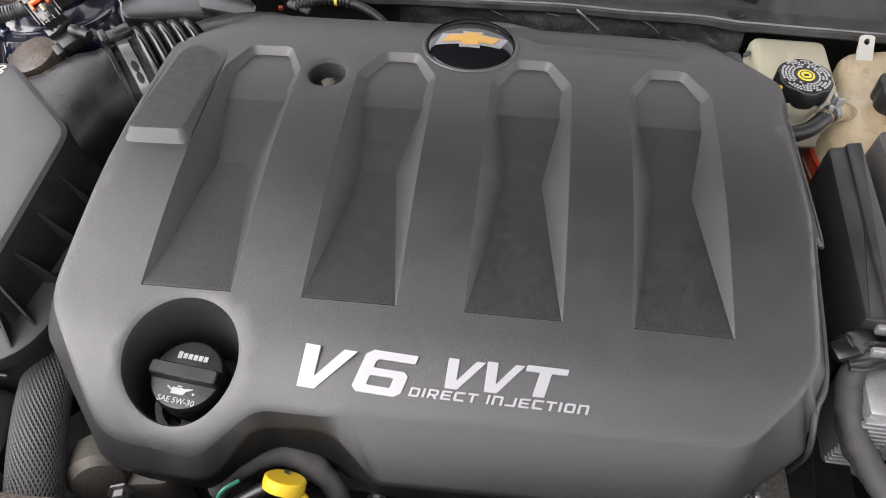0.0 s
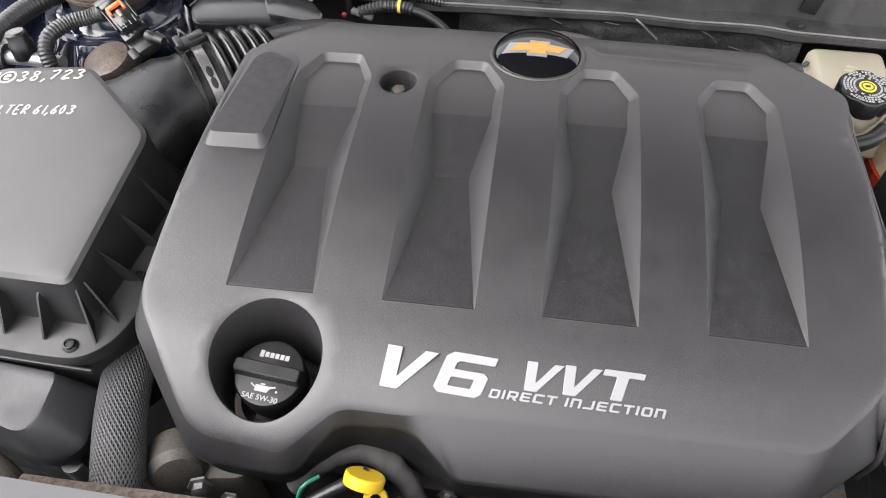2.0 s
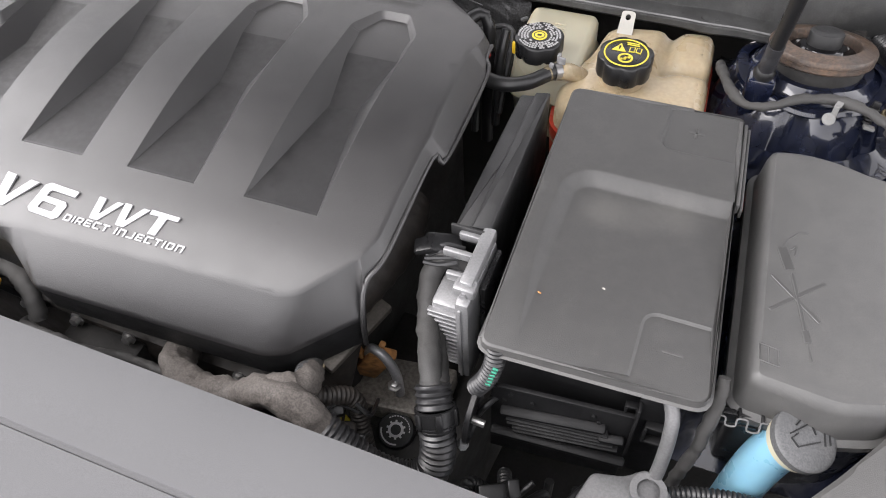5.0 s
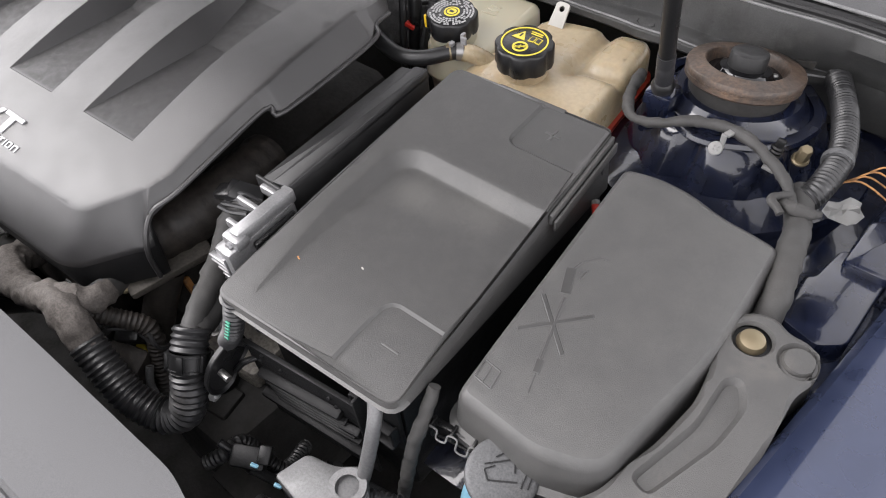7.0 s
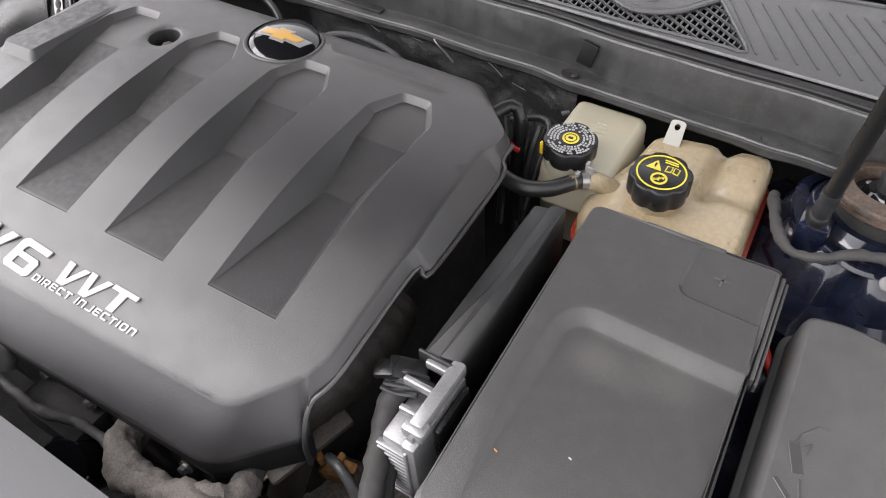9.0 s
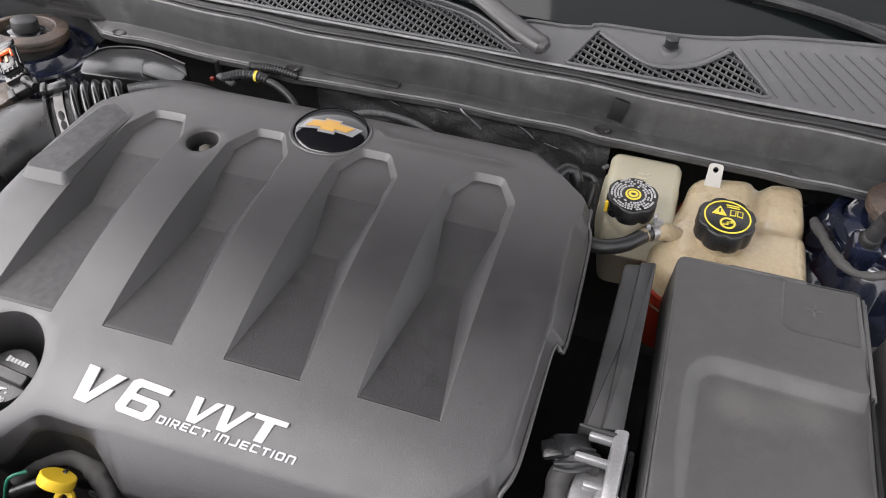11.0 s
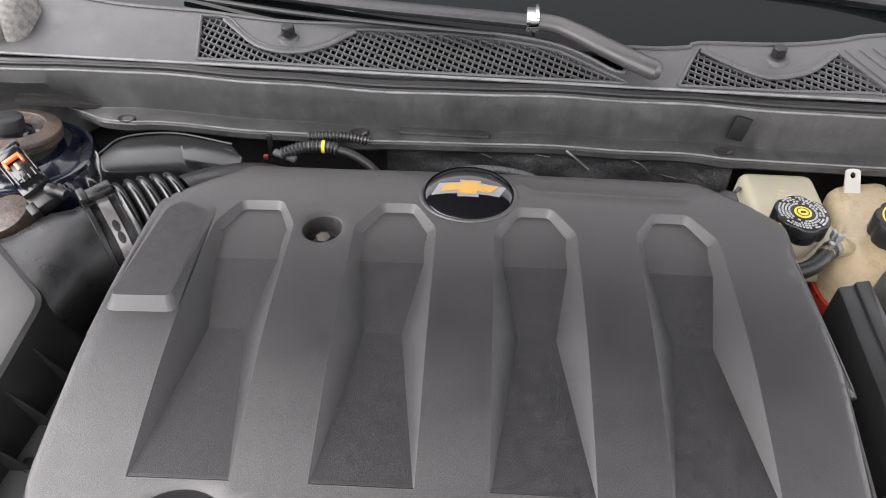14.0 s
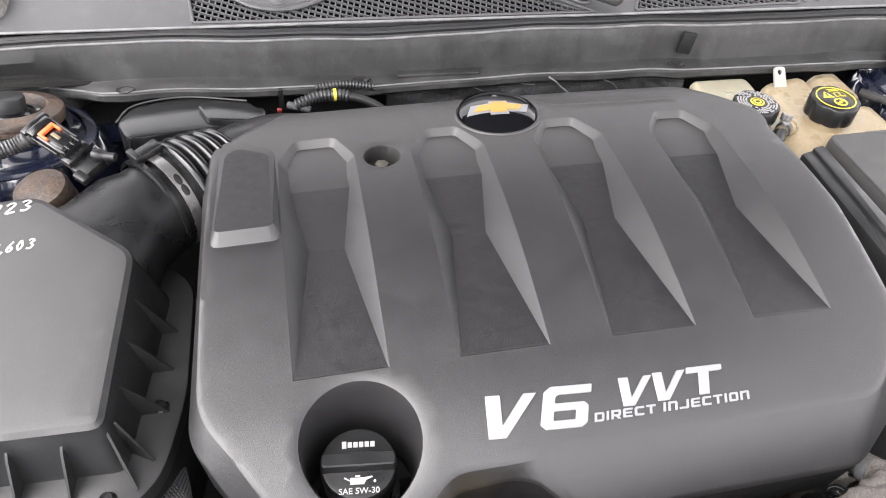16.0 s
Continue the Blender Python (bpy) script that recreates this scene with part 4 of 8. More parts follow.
def apron(x0, x1, side):
    v, f = [], []
    nx, ny = 16, 40
    for i in range(nx + 1):
        for j in range(ny + 1):
            x, y = x0 + (x1 - x0) * i / nx, 0.30 + 0.62 * j / ny
            z = 0.765 + 0.02 * noise.noise((x * 12, y * 9, side)) + 0.012 * math.tanh(12 * (y - 0.62)) - 0.25 * max(0, 0.50 - y)
            v.append((x, y, z))
    for i in range(nx):
        for j in range(ny):
            a = i * (ny + 1) + j
            f.append((a, a + 1, a + ny + 2, a + ny + 1))
    return v, f
tagged(part("inner_wing_right", apron(0.50, 0.78, 1), "bay_paint", angle=60), "navy painted inner wing panel", "inner wing", kind="structure")
tagged(part("inner_wing_left", apron(-0.80, -0.50, 5), "bay_paint", angle=60), "navy painted inner wing panel", "inner wing", kind="structure")


def strut_tower(x, y, tilt, lean, seed, label):
    t = thing("suspension_strut", label, "strut mount", "suspension strut mounts")
    m = Matrix.Translation((x, y, 0.887)) @ pose(0, 0, 0, tilt, lean, 0) @ Matrix.Diagonal((0.93, 0.93, 1, 1))
    n = 96
    rings = []
    for r, z, dent, amp in ((0.170, -0.190, 0, 0.012), (0.158, -0.115, 0, 0.010), (0.150, -0.098, 0, 0.008), (0.128, -0.092, 0, 0.004), (0.112, -0.084, 1, 0.002), (0.103, -0.062, 1, 0.0), (0.094, -0.044, 1, 0.0),
                            (0.086, -0.038, 0.5, 0.0), (0.076, -0.035, 0, 0.0), (0.070, -0.030, 0, 0.0), (0.066, -0.022, 0, 0.0), (0.03, -0.020, 0, 0.0)):
        ring = []
        for k in range(n):
            a = 2 * math.pi * k / n
            q = r - 0.015 * dent * max(0.0, math.cos(5 * (a + seed))) ** 6 - 0.004 * dent * max(0.0, math.cos(9 * a + 1)) ** 3 + amp * math.sin(3 * a + seed)
            ring.append((q * math.cos(a), q * math.sin(a), z))
        rings.append(ring)
    mt2 = Matrix.Translation((x, y, 0.880)) @ pose(0, 0, 0, tilt * 0.45, lean * 0.5, 0) @ Matrix.Diagonal((0.93, 0.93, 1, 1))
    part("tower", moved(loft(rings, True, False), mt2), "bay_paint", t, "navy painted steel tower", angle=38)
    lip = [[((r + 0.0015 * math.sin(7 * a + seed)) * math.cos(a), (r + 0.0015 * math.sin(7 * a + seed)) * math.sin(a), z + 0.0012 * math.sin(5 * a)) for a in (2 * math.pi * k / 72 for k in range(72))] for r, z in ((0.0895, -0.042), (0.0925, -0.0385), (0.0905, -0.0345), (0.085, -0.0335), (0.078, -0.0345))]
    part("flange_lip", moved(loft(lip, False, False), mt2), "bay_paint", t, angle=40)
    part("mount_ring", moved(lathe([(0.048, -0.020), (0.0590, -0.0190), (0.0612, -0.0170), (0.0612, -0.0130), (0.0604, -0.0124), (0.0604, -0.0112), (0.0618, -0.0104), (0.0618, -0.0060), (0.0606, -0.0044), (0.056, -0.0030), (0.050, -0.0016), (0.0440, -0.0006), (0.0425, -0.0014), (0.0415, -0.0040), (0.0385, -0.014)], 72, None, False), m), "rust", t, "brown rusty rubber-faced ring")
    part("mount_dish", moved(lathe([(0.040, -0.012), (0.036, -0.015), (0.031, -0.012), (0.027, -0.006), (0.0215, -0.0045)], 40), m), "gloss", t)
    part("under_collar", moved(lathe([(0.053, -0.036), (0.054, -0.028), (0.052, -0.019)], 64, None, False), m), "dark", t)
    part("dust_cap", moved(lathe([(0.0200, -0.008), (0.0198, 0.0080), (0.0192, 0.0098), (0.0178, 0.0108), (0.010, 0.0112), (0.003, 0.0112)], 36), m), "seal", t, "black plastic cap")
    for a in (0.5, 2.6, 4.7):
        bolt(*(m @ Vector((0.031 * math.cos(a), 0.031 * math.sin(a), -0.015))), 0.0040, "steel", t, "nut")
    return t
strut_tower(0.601, 0.755, -13, -2, 0.4, "navy strut tower topped by a rusty brown ring and black cap")
strut_tower(-0.608, 0.734, -12, 3, 1.9, "navy strut tower topped by a rusty brown ring and black cap")
tagged(part("wing_bracket", merge(slab([(0.741, 0.525), (0.743, 0.577), (0.750, 0.582), (0.757, 0.621), (0.80, 0.630), (0.795, 0.53), (0.776, 0.515)], 0.842, 0.05, 0.006, 0.003), slab([(0.762, 0.60), (0.766, 0.66), (0.80, 0.67), (0.80, 0.60)], 0.850, 0.04, 0.006, 0.004)), "bay_paint"), "navy painted folded bracket on the wing edge", "bracket", kind="structure")

# gas strut of the bonnet
gs = thing("bonnet_strut", "black gas strut holding the bonnet, on a ball joint", "gas strut")
g0, gd = Vector((0.546, 0.690, 0.878)), Vector((0.045, -0.24, 0.97)).normalized()
part("rod", sweep([g0 + gd * 0.03, g0 + gd * 0.30, g0 + gd * 0.62], 0.0078, 18, 0.05), "black", gs)
part("end_fitting", sweep([g0 - gd * 0.005, g0 + gd * 0.01, g0 + gd * 0.034], lambda s, t: 0.0068 + 0.0022 * (s < 0.03), 14, 0.004), "relay", gs, "dull socket")
part("collar", sweep([g0 + gd * 0.030, g0 + gd * 0.037, g0 + gd * 0.044], 0.0088, 18, 0.003), "relay", gs, "dull steel collar")
part("ball_joint", lathe([(0.004, -0.012), (0.010, -0.010), (0.012, 0.0), (0.009, 0.007), (0.003, 0.011)], 20, Matrix.Translation(g0)), "black", gs)
part("foot", rbox(0.546, 0.693, 0.845, 0.03, 0.03, 0.055, 0.005), "bay_paint", gs)


# ---- battery and its cover ----
bc = thing("battery_cover", "dark grey dusty plastic battery cover with a stepped recess", "battery cover")
b_out = [(0.366, 0.262), (0.558, 0.270), (0.5375, 0.612), (0.472, 0.609), (0.3545, 0.606)]
bo = rounded(b_out, [0.012, 0.014, 0.008, 0.002, 0.012], 4)


def bat_z(x, y):
    return 0.8735 - 0.006 * max(0, (0.36 - y) / 0.1) ** 2


edge_in = offset(bo, -0.0022)


def clamp01(t):
    return min(1.0, max(0.0, t))


def corner_gap(x, y, cx_, cy_, up, r=0.014):
    """How far a spot lies inside a panel that opens to the right, and towards the back (up = 1) or the front (-1)."""
    dx, dy = x - cx_, (y - cy_) * up
    return r - math.hypot(r - dx, r - dy) if dx < r and dy < r else min(dx, dy)


def brow(y):
    """Upper edge of the recess slope; it runs in towards the foot at the front."""
    return 0.3805 + 0.0145 * clamp01((0.385 - y) / 0.10)


def bat_form(x, y):
    deep = 0.0105 * clamp01((y - 0.27) / 0.16)
    dx, dy = (x - brow(y)) * 0.0165 / (0.397 - brow(y)), 0.4890 - y
    d = clamp01((0.034 - math.hypot(0.034 - dx, 0.034 - dy) if dx < 0.034 and dy < 0.034 else min(dx, dy)) / 0.0165)
    z = bat_z(x, y) - deep * (0.55 * d + 0.45 * d * d * (3 - 2 * d))
    z -= 0.0024 * clamp01(corner_gap(x, y, 0.4615, 0.5400, 1) / 0.0028)
    return z - 0.0022 * clamp01(corner_gap(x, y, 0.4905, 0.3430, -1) / 0.0026)


def panel_line(cx_, cy_, up, d, far_x, far_y, r=0.014):
    """Left and near edge of a panel with its rounded corner, set in by d."""
    q = r - d
    arc = [(cx_ + r - q * math.cos(a), cy_ + up * (r - q * math.sin(a))) for a in (math.pi / 2 * k / 6 for k in range(7))]
    return [(cx_ + d, far_y), (cx_ + d, (far_y + cy_) / 2)] + arc + [((far_x + cx_) / 2, cy_ + up * d), (far_x, cy_ + up * d)]


def recess_line(d):
    """The recess outline, set in by d, with its rounded corner."""
    r = 0.034 - d
    arc = [(0.4145 - r * math.cos(a), 0.4550 + r * math.sin(a)) for a in (math.pi / 2 * k / 8 for k in range(9))]
    return [(brow(y) + (0.397 - brow(y)) * d / 0.0165, y) for y in (0.286, 0.30, 0.32, 0.34, 0.36, 0.385, 0.41, 0.43)] + arc + [(0.46, 0.4890 - d), (0.5425, 0.4890 - d)]
bl = [(True, edge_in)] + [(False, recess_line(d)) for d in (0.0, 0.002, 0.0055, 0.011, 0.0145, 0.0165)]
bl += [(False, panel_line(0.4615, 0.5400, 1, d, 0.5370, 0.6035)) for d in (0.0, 0.0028)] + [(False, panel_line(0.4905, 0.3430, -1, d, 0.5475, 0.2745)) for d in (0.0, 0.0026)]
b_sheet = pressed([(x, y, -0.0014) for x, y in bo], bl, bat_form, grid=0.010)
part("cover_top", b_sheet, "battery_lid", bc, angle=25)
part("cover_side", loft([[(x, y, 0.858 if y < 0.5 else 0.80) for x, y in offset(bo, 0.0035)], [(x, y, bat_z(x, y) - 0.009) for x, y in offset(bo, 0.0008)], [(x, y, bat_z(x, y) - 0.0014) for x, y in bo]], False, False), "lid", bc, angle=40)
for nm, pieces in (("plus_mark", [(0.494, 0.575, 0.016, 0.0026), (0.494, 0.575, 0.0028, 0.016)]), ("minus_mark", [(0.5215, 0.3075, 0.017, 0.0022)])):
    part(nm, merge(*[rbox(x, y, bat_form(x, y) + 0.0001, sx, sy, 0.0008, 0.0003) for x, y, sx, sy in pieces]), "lid", bc)
for x, z, w in ((0.5385, 0.8725, 0.004), (0.5440, 0.8695, 0.004), (0.5485, 0.8640, 0.003)):
    part("hinge_strip", rbox(x, 0.5485, z - 0.006, w, 0.118, 0.012, 0.0012, pose(0, 0, 0, 0, 0, 3.6)), "lid", bc)
part("back_lip", rbox(0.447, 0.6085, 0.868, 0.078, 0.006, 0.008, 0.0015, pose(0, 0, 0, 0, 0, 1.5)), "lid", bc)
bt = thing("battery_box", "black plastic battery box and tray under the cover", "battery box")
part("red_lead", sweep([(0.549, 0.570, 0.813), (0.556, 0.561, 0.809), (0.564, 0.551, 0.803)], 0.0042, 12, 0.004), "red", bt, "red terminal lead")
part("lead_tip", sweep([(0.547, 0.573, 0.814), (0.5495, 0.5695, 0.8127)], 0.0046, 12, 0.004), "pale", bt)
part("box", rbox(0.455, 0.445, 0.757, 0.172, 0.31, 0.200, 0.006), "cover_dark", bt)
TR = Matrix.Translation((0.4435, 0.268, 0.0)) @ pose(0, 0, 0, 0, 0, 5.5)
part("tray_front", moved(merge(rbox(0, 0, 0.742, 0.130, 0.0035, 0.130, 0.001), rbox(0, -0.001, 0.8065, 0.130, 0.0050, 0.0028, 0.001)), TR), "cover_dark", bt)
part("grip", moved(rbox(-0.006, -0.0055, 0.0, 0.098, 0.010, 0.0095, 0.0025), TR @ Matrix.Translation((0, 0, 0.775)) @ pose(0, 0, 0, 20, -6, 0)), "cover_dark", bt, "scuffed grey grip bar")
part("grip", moved(rbox(0.050, -0.0055, 0.0, 0.024, 0.009, 0.012, 0.003), TR @ Matrix.Translation((0, 0, 0.757)) @ pose(0, 0, 0, 20, -6, 0)), "cover_dark", bt)
for i in range(5):
    part("slat", moved(rbox(-0.004 + 0.003 * i, -0.0050, 0.0, 0.100 - 0.004 * (i % 2), 0.0075, 0.0022, 0.0007), TR @ Matrix.Translation((0, 0, 0.7665 - 0.0068 * i)) @ pose(0, 0, 0, 14, -3 - 0.6 * i, 0)), "cover_dark", bt)
part("low_bar", moved(rbox(0.002, -0.006, 0.0, 0.132, 0.010, 0.009, 0.003), TR @ Matrix.Translation((0, 0, 0.722)) @ pose(0, 0, 0, 10, 2, 0)), "cover_dark", bt)
for x, z in ((-0.046, 0.796), (-0.052, 0.783), (0.030, 0.792), (0.036, 0.782), (-0.026, 0.788)):
    part("rivet", moved(lathe([(0.0022, -0.001), (0.0022, 0.0016), (0.0012, 0.0022)], 10, pose(0, 0, 0, 90, 0, 0)), TR @ Matrix.Translation((x, -0.002, z))), "cover_dark", bt)
part("clip", moved(merge(rbox(-0.005, 0.004, 0.812, 0.0025, 0.008, 0.012, 0.0008), rbox(0.005, 0.004, 0.812, 0.0025, 0.008, 0.012, 0.0008), rbox(0, 0.004, 0.817, 0.011, 0.007, 0.0025, 0.0008)), TR @ Matrix.Translation((0.060, 0, 0))), "cover_dark", bt)
part("side_bracket", merge(rbox(0.524, 0.283, 0.79, 0.034, 0.005, 0.085, 0.002, pose(0, 0, 0, 0, 0, 12)), rbox(0.509, 0.276, 0.782, 0.003, 0.018, 0.090, 0.001)), "cover_dark", bt)
part("strap_loop", merge(rbox(0.519, 0.2745, 0.782, 0.0035, 0.009, 0.026, 0.0015), rbox(0.538, 0.2785, 0.782, 0.0035, 0.009, 0.026, 0.0015), rbox(0.5285, 0.276, 0.769, 0.022, 0.009, 0.0035, 0.0015), rbox(0.5285, 0.276, 0.795, 0.022, 0.009, 0.0035, 0.0015)), "cover_dark", bt)
# rounded ear with its pin at the end of the tray
ear = rounded([(0.266, 0.806), (0.246, 0.809), (0.226, 0.801), (0.214, 0.784), (0.213, 0.765), (0.224, 0.754), (0.238, 0.757), (0.250, 0.772), (0.266, 0.780)], 0.008, 3)
ears = [[(x, y + d * (0.24 - y), z + d * (0.783 - z)) for y, z in ear] for x, d in ((0.3665, 0.06), (0.3672, 0.0), (0.3715, 0.0), (0.3722, 0.05), (0.3700, 0.16))]
part("ear", loft(ears), "black", bt, angle=30)
part("ear_web", merge(sweep([(0.371, 0.262, 0.799), (0.376, 0.258, 0.803), (0.384, 0.264, 0.803)], 0.0035, 8, 0.004), sweep([(0.372, 0.244, 0.770), (0.378, 0.252, 0.779), (0.385, 0.264, 0.780)], 0.003, 8, 0.004)), "black", bt)
part("pin", sweep([(0.371, 0.2315, 0.7835), (0.383, 0.231, 0.783)], 0.0036, 10, 0.004), "steel", bt)
part("ear_bolt", moved(lathe([(0.0055, 0), (0.0055, 0.005), (0.004, 0.007)], 6), Matrix.Translation((0.366, 0.219, 0.755)) @ pose(0, 0, 0, 60, 0, 20)), "alu", bt)

# ---- fuse box ----
fb = thing("fuse_box", "dark grey plastic fuse box with a smooth domed lid", "fuse box")
f_poly = [(0.584, 0.308), (0.655, 0.303), (0.702, 0.318), (0.722, 0.45), (0.7195, 0.573), (0.668, 0.5755), (0.634, 0.5865), (0.600, 0.589), (0.568, 0.5815)]
fr = [0.010, 0.01, 0.02, 0.03, 0.011, 0.02, 0.02, 0.016, 0.010]
fo1 = dense(rounded(f_poly, fr, 5))


def fuse_z(x, y):
    return 0.868 - 0.9 * max(0, x - 0.685) ** 1.6 - 0.03 * max(0, 0.36 - y)
lid_r = [[(x, y, 0.812) for x, y in offset(fo1, 0.010)], [(x, y, 0.820) for x, y in offset(fo1, 0.010)], [(x, y, 0.8225) for x, y in offset(fo1, 0.004)], [(x, y, fuse_z(x, y) - 0.012) for x, y in offset(fo1, 0.0008)],
         [(x, y, fuse_z(x, y) - 0.004) for x, y in offset(fo1, -0.0015)], [(x, y, fuse_z(x, y) - 0.0006) for x, y in offset(fo1, -0.006)]]
part("lid_side", loft(lid_r, False, False), "lid", fb, angle=40)
lid_top = pressed([(x, y, -0.0006) for x, y in offset(fo1, -0.006)], [(True, offset(fo1, -0.012))], fuse_z, grid=0.02)
lid = part("lid", lid_top, "lid", fb, angle=25)
# embossed marks: crossed lines, a slim pump shape, a little book
def stroke(a, b, w=0.003, h=0.0004):
    a, b = Vector(a), Vector(b)
    d = (b - a)
    ang = math.degrees(math.atan2(d.y, d.x))
    c = (a + b) / 2
    return rbox(c.x, c.y, fuse_z(c.x, c.y) + 0.0001, d.length, w, 2 * h, 0.0006, pose(0, 0, 0, 0, 0, ang), 1)
for nm, a, b, w in (("cross_mark", (0.590, 0.379), (0.632, 0.423), 0.0036), ("cross_mark", (0.588, 0.418), (0.631, 0.379), 0.0036), ("pump_mark", (0.602, 0.428), (0.592, 0.453), 0.0085), ("pump_mark", (0.594, 0.453), (0.596, 0.463), 0.0022),
                    ("pump_mark", (0.604, 0.425), (0.620, 0.366), 0.0026), ("pump_mark", (0.596, 0.463), (0.606, 0.476), 0.0016), ("pump_mark", (0.606, 0.476), (0.614, 0.477), 0.0016), ("pump_mark", (0.600, 0.452), (0.605, 0.459), 0.0015), ("pump_mark", (0.605, 0.459), (0.604, 0.446), 0.0015),
                    ("pump_mark", (0.620, 0.367), (0.6235, 0.355), 0.0060), ("pump_mark", (0.6235, 0.355), (0.628, 0.338), 0.0014)):
    part(nm, stroke(a, b, w, 0.0004 + 0.00006 * (len(lid.children) % 5)), "lid_smooth", lid)
book = merge(*[stroke(a, b, 0.0012, 0.0005) for a, b in (((0.586, 0.343), (0.602, 0.341)), ((0.602, 0.341), (0.604, 0.325)), ((0.604, 0.325), (0.588, 0.327)), ((0.588, 0.327), (0.586, 0.343)), ((0.594, 0.342), (0.596, 0.326)))])
part("book_mark", book, "lid", lid)
part("body", loft([[(x, y, 0.66) for x, y in offset(fo1, -0.01)], [(x, y, 0.812) for x, y in offset(fo1, 0.006)]]), "black", fb)
for cxx, cyy, an in ((0.588, 0.300, 8), (0.603, 0.600, 8)):
    cm = Matrix.Translation((cxx, cyy, 0.812)) @ pose(0, 0, 0, 0, 0, an)
    part("latch", moved(merge(rbox(0, 0, 0, 0.040, 0.006, 0.018, 0.001), rbox(-0.019, -0.002, 0.002, 0.003, 0.010, 0.020, 0.001), rbox(0.019, -0.002, 0.002, 0.003, 0.010, 0.020, 0.001), rbox(0, -0.002, 0.006, 0.003, 0.010, 0.014, 0.001),
                         rbox(0, -0.005, -0.004, 0.034, 0.002, 0.002, 0.0005)), cm), "black", fb)
    part("latch_edge", moved(sweep([(-0.022, -0.007, 0.011), (-0.012, -0.008, 0.0115), (-0.011, -0.012, 0.006), (-0.003, -0.012, 0.006), (-0.002, -0.008, 0.0115), (0.006, -0.008, 0.0115), (0.007, -0.013, 0.004), (0.016, -0.013, 0.004), (0.017, -0.008, 0.011), (0.023, -0.007, 0.011)], 0.0009, 6, 0.002), cm), "worn_lit_edge", fb, "pale worn edge of the latch")

# ---- control unit and its hood ----
ec = thing("control_unit_cover", "long black plastic cover over the control unit", "cover")
e_poly = [(0.302, 0.372), (0.3375, 0.378), (0.3345, 0.584), (0.3025, 0.576)]
part("shell", slab(e_poly, 0.872, 0.11, 0.004, 0.003), "box_dark", ec)
part("rib", slab([(0.318, 0.374), (0.3375, 0.378), (0.3345, 0.584), (0.3185, 0.580)], 0.876, 0.01, 0.003, 0.002), "box_dark", ec)
part("end_flange", rbox(0.320, 0.3725, 0.865, 0.042, 0.004, 0.022, 0.002), "box_dark", ec)
eu = thing("control_unit", "finned cast aluminium engine control unit standing on edge", "control unit")
part("housing", rbox(0.338, 0.335, 0.800, 0.014, 0.082, 0.128, 0.004), "alu", eu)
part("face", rbox(0.318, 0.3315, 0.792, 0.028, 0.060, 0.104, 0.005), "alu", eu)
for i in range(13):
    part("fin", rbox(0.3175, 0.2995, 0.836 - 0.0068 * i, 0.030, 0.0065, 0.0026, 0.0009), "alu", eu)
part("side_flange", rbox(0.3365, 0.2960, 0.798, 0.003, 0.008, 0.116, 0.001), "alu", eu)
for i, (yy, ln) in enumerate(((0.368, 0.026), (0.346, 0.034), (0.322, 0.022))):
    part("lug", rbox(0.3235 - ln / 2 + 0.012, yy, 0.868 - 0.001 * i, ln, 0.006, 0.010, 0.002), "alu", eu)
part("top_rail", merge(rbox(0.3365, 0.345, 0.868, 0.013, 0.07, 0.016, 0.003), rbox(0.336, 0.312, 0.866, 0.022, 0.016, 0.014, 0.004)), "alu", eu)
bolt(0.337, 0.306, 0.866, 0.004, "alu", eu, "screw", pose(0, 0, 0, 90, 0, 0))
part("bracket", rbox(0.349, 0.345, 0.80, 0.006, 0.05, 0.12, 0.002), "black", eu)


# ---- coolant tank ----
ct = thing("coolant_tank", "cream translucent plastic coolant expansion tank", "coolant tank")
t_poly = [(0.352, 0.600), (0.497, 0.612), (0.4975, 0.655), (0.4885, 0.797), (0.405, 0.785), (0.356, 0.772), (0.349, 0.715), (0.323, 0.668), (0.330, 0.620)]
to = rounded(t_poly, [0.01, 0.02, 0.02, 0.02, 0.02, 0.02, 0.02, 0.016, 0.01], 5)
to = dense(to, 0.006)


def tank_z(x, y):
    z = 0.846 - 0.05 * max(0, 0.64 - y)
    z -= 0.013 * math.exp(-((x - 0.437) / 0.009) ** 2) * clamp01((y - 0.685) / 0.02)
    z -= 0.013 * math.exp(-((y - 0.71 - 0.1 * (x - 0.44)) / 0.009) ** 2) * clamp01((x - 0.43) / 0.02)
    z -= 0.35 * max(0, 0.36 - x)
    return z
ti = offset(to, -0.014)
tank_top = pressed([(x, y, -0.001) for x, y in ti], [], tank_z, grid=0.0055)
part("tank_top", tank_top, "tank", ct, angle=80)
part("tank_side", loft([[(x, y, 0.71) for x, y in offset(to, -0.006)], [(x, y, 0.775) for x, y in to], [(x, y, 0.778) for x, y in offset(to, 0.003)], [(x, y, 0.782) for x, y in offset(to, 0.003)], [(x, y, 0.785) for x, y in to],
                        [(x, y, tank_z(x, y) - 0.013) for x, y in offset(to, -0.001)], [(x, y, tank_z(x, y) - 0.005) for x, y in offset(to, -0.005)], [(x, y, tank_z(x, y) - 0.0015) for x, y in offset(to, -0.010)], [(x, y, tank_z(x, y) - 0.001) for x, y in ti]], False, False), "tank", ct, angle=80)
part("coolant", loft([[(x, y, 0.70) for x, y in offset(to, -0.003)], [(x, y, 0.800) for x, y in offset(to, 0.0042)]]), "coolant", ct, "red-orange coolant showing low in the tank")
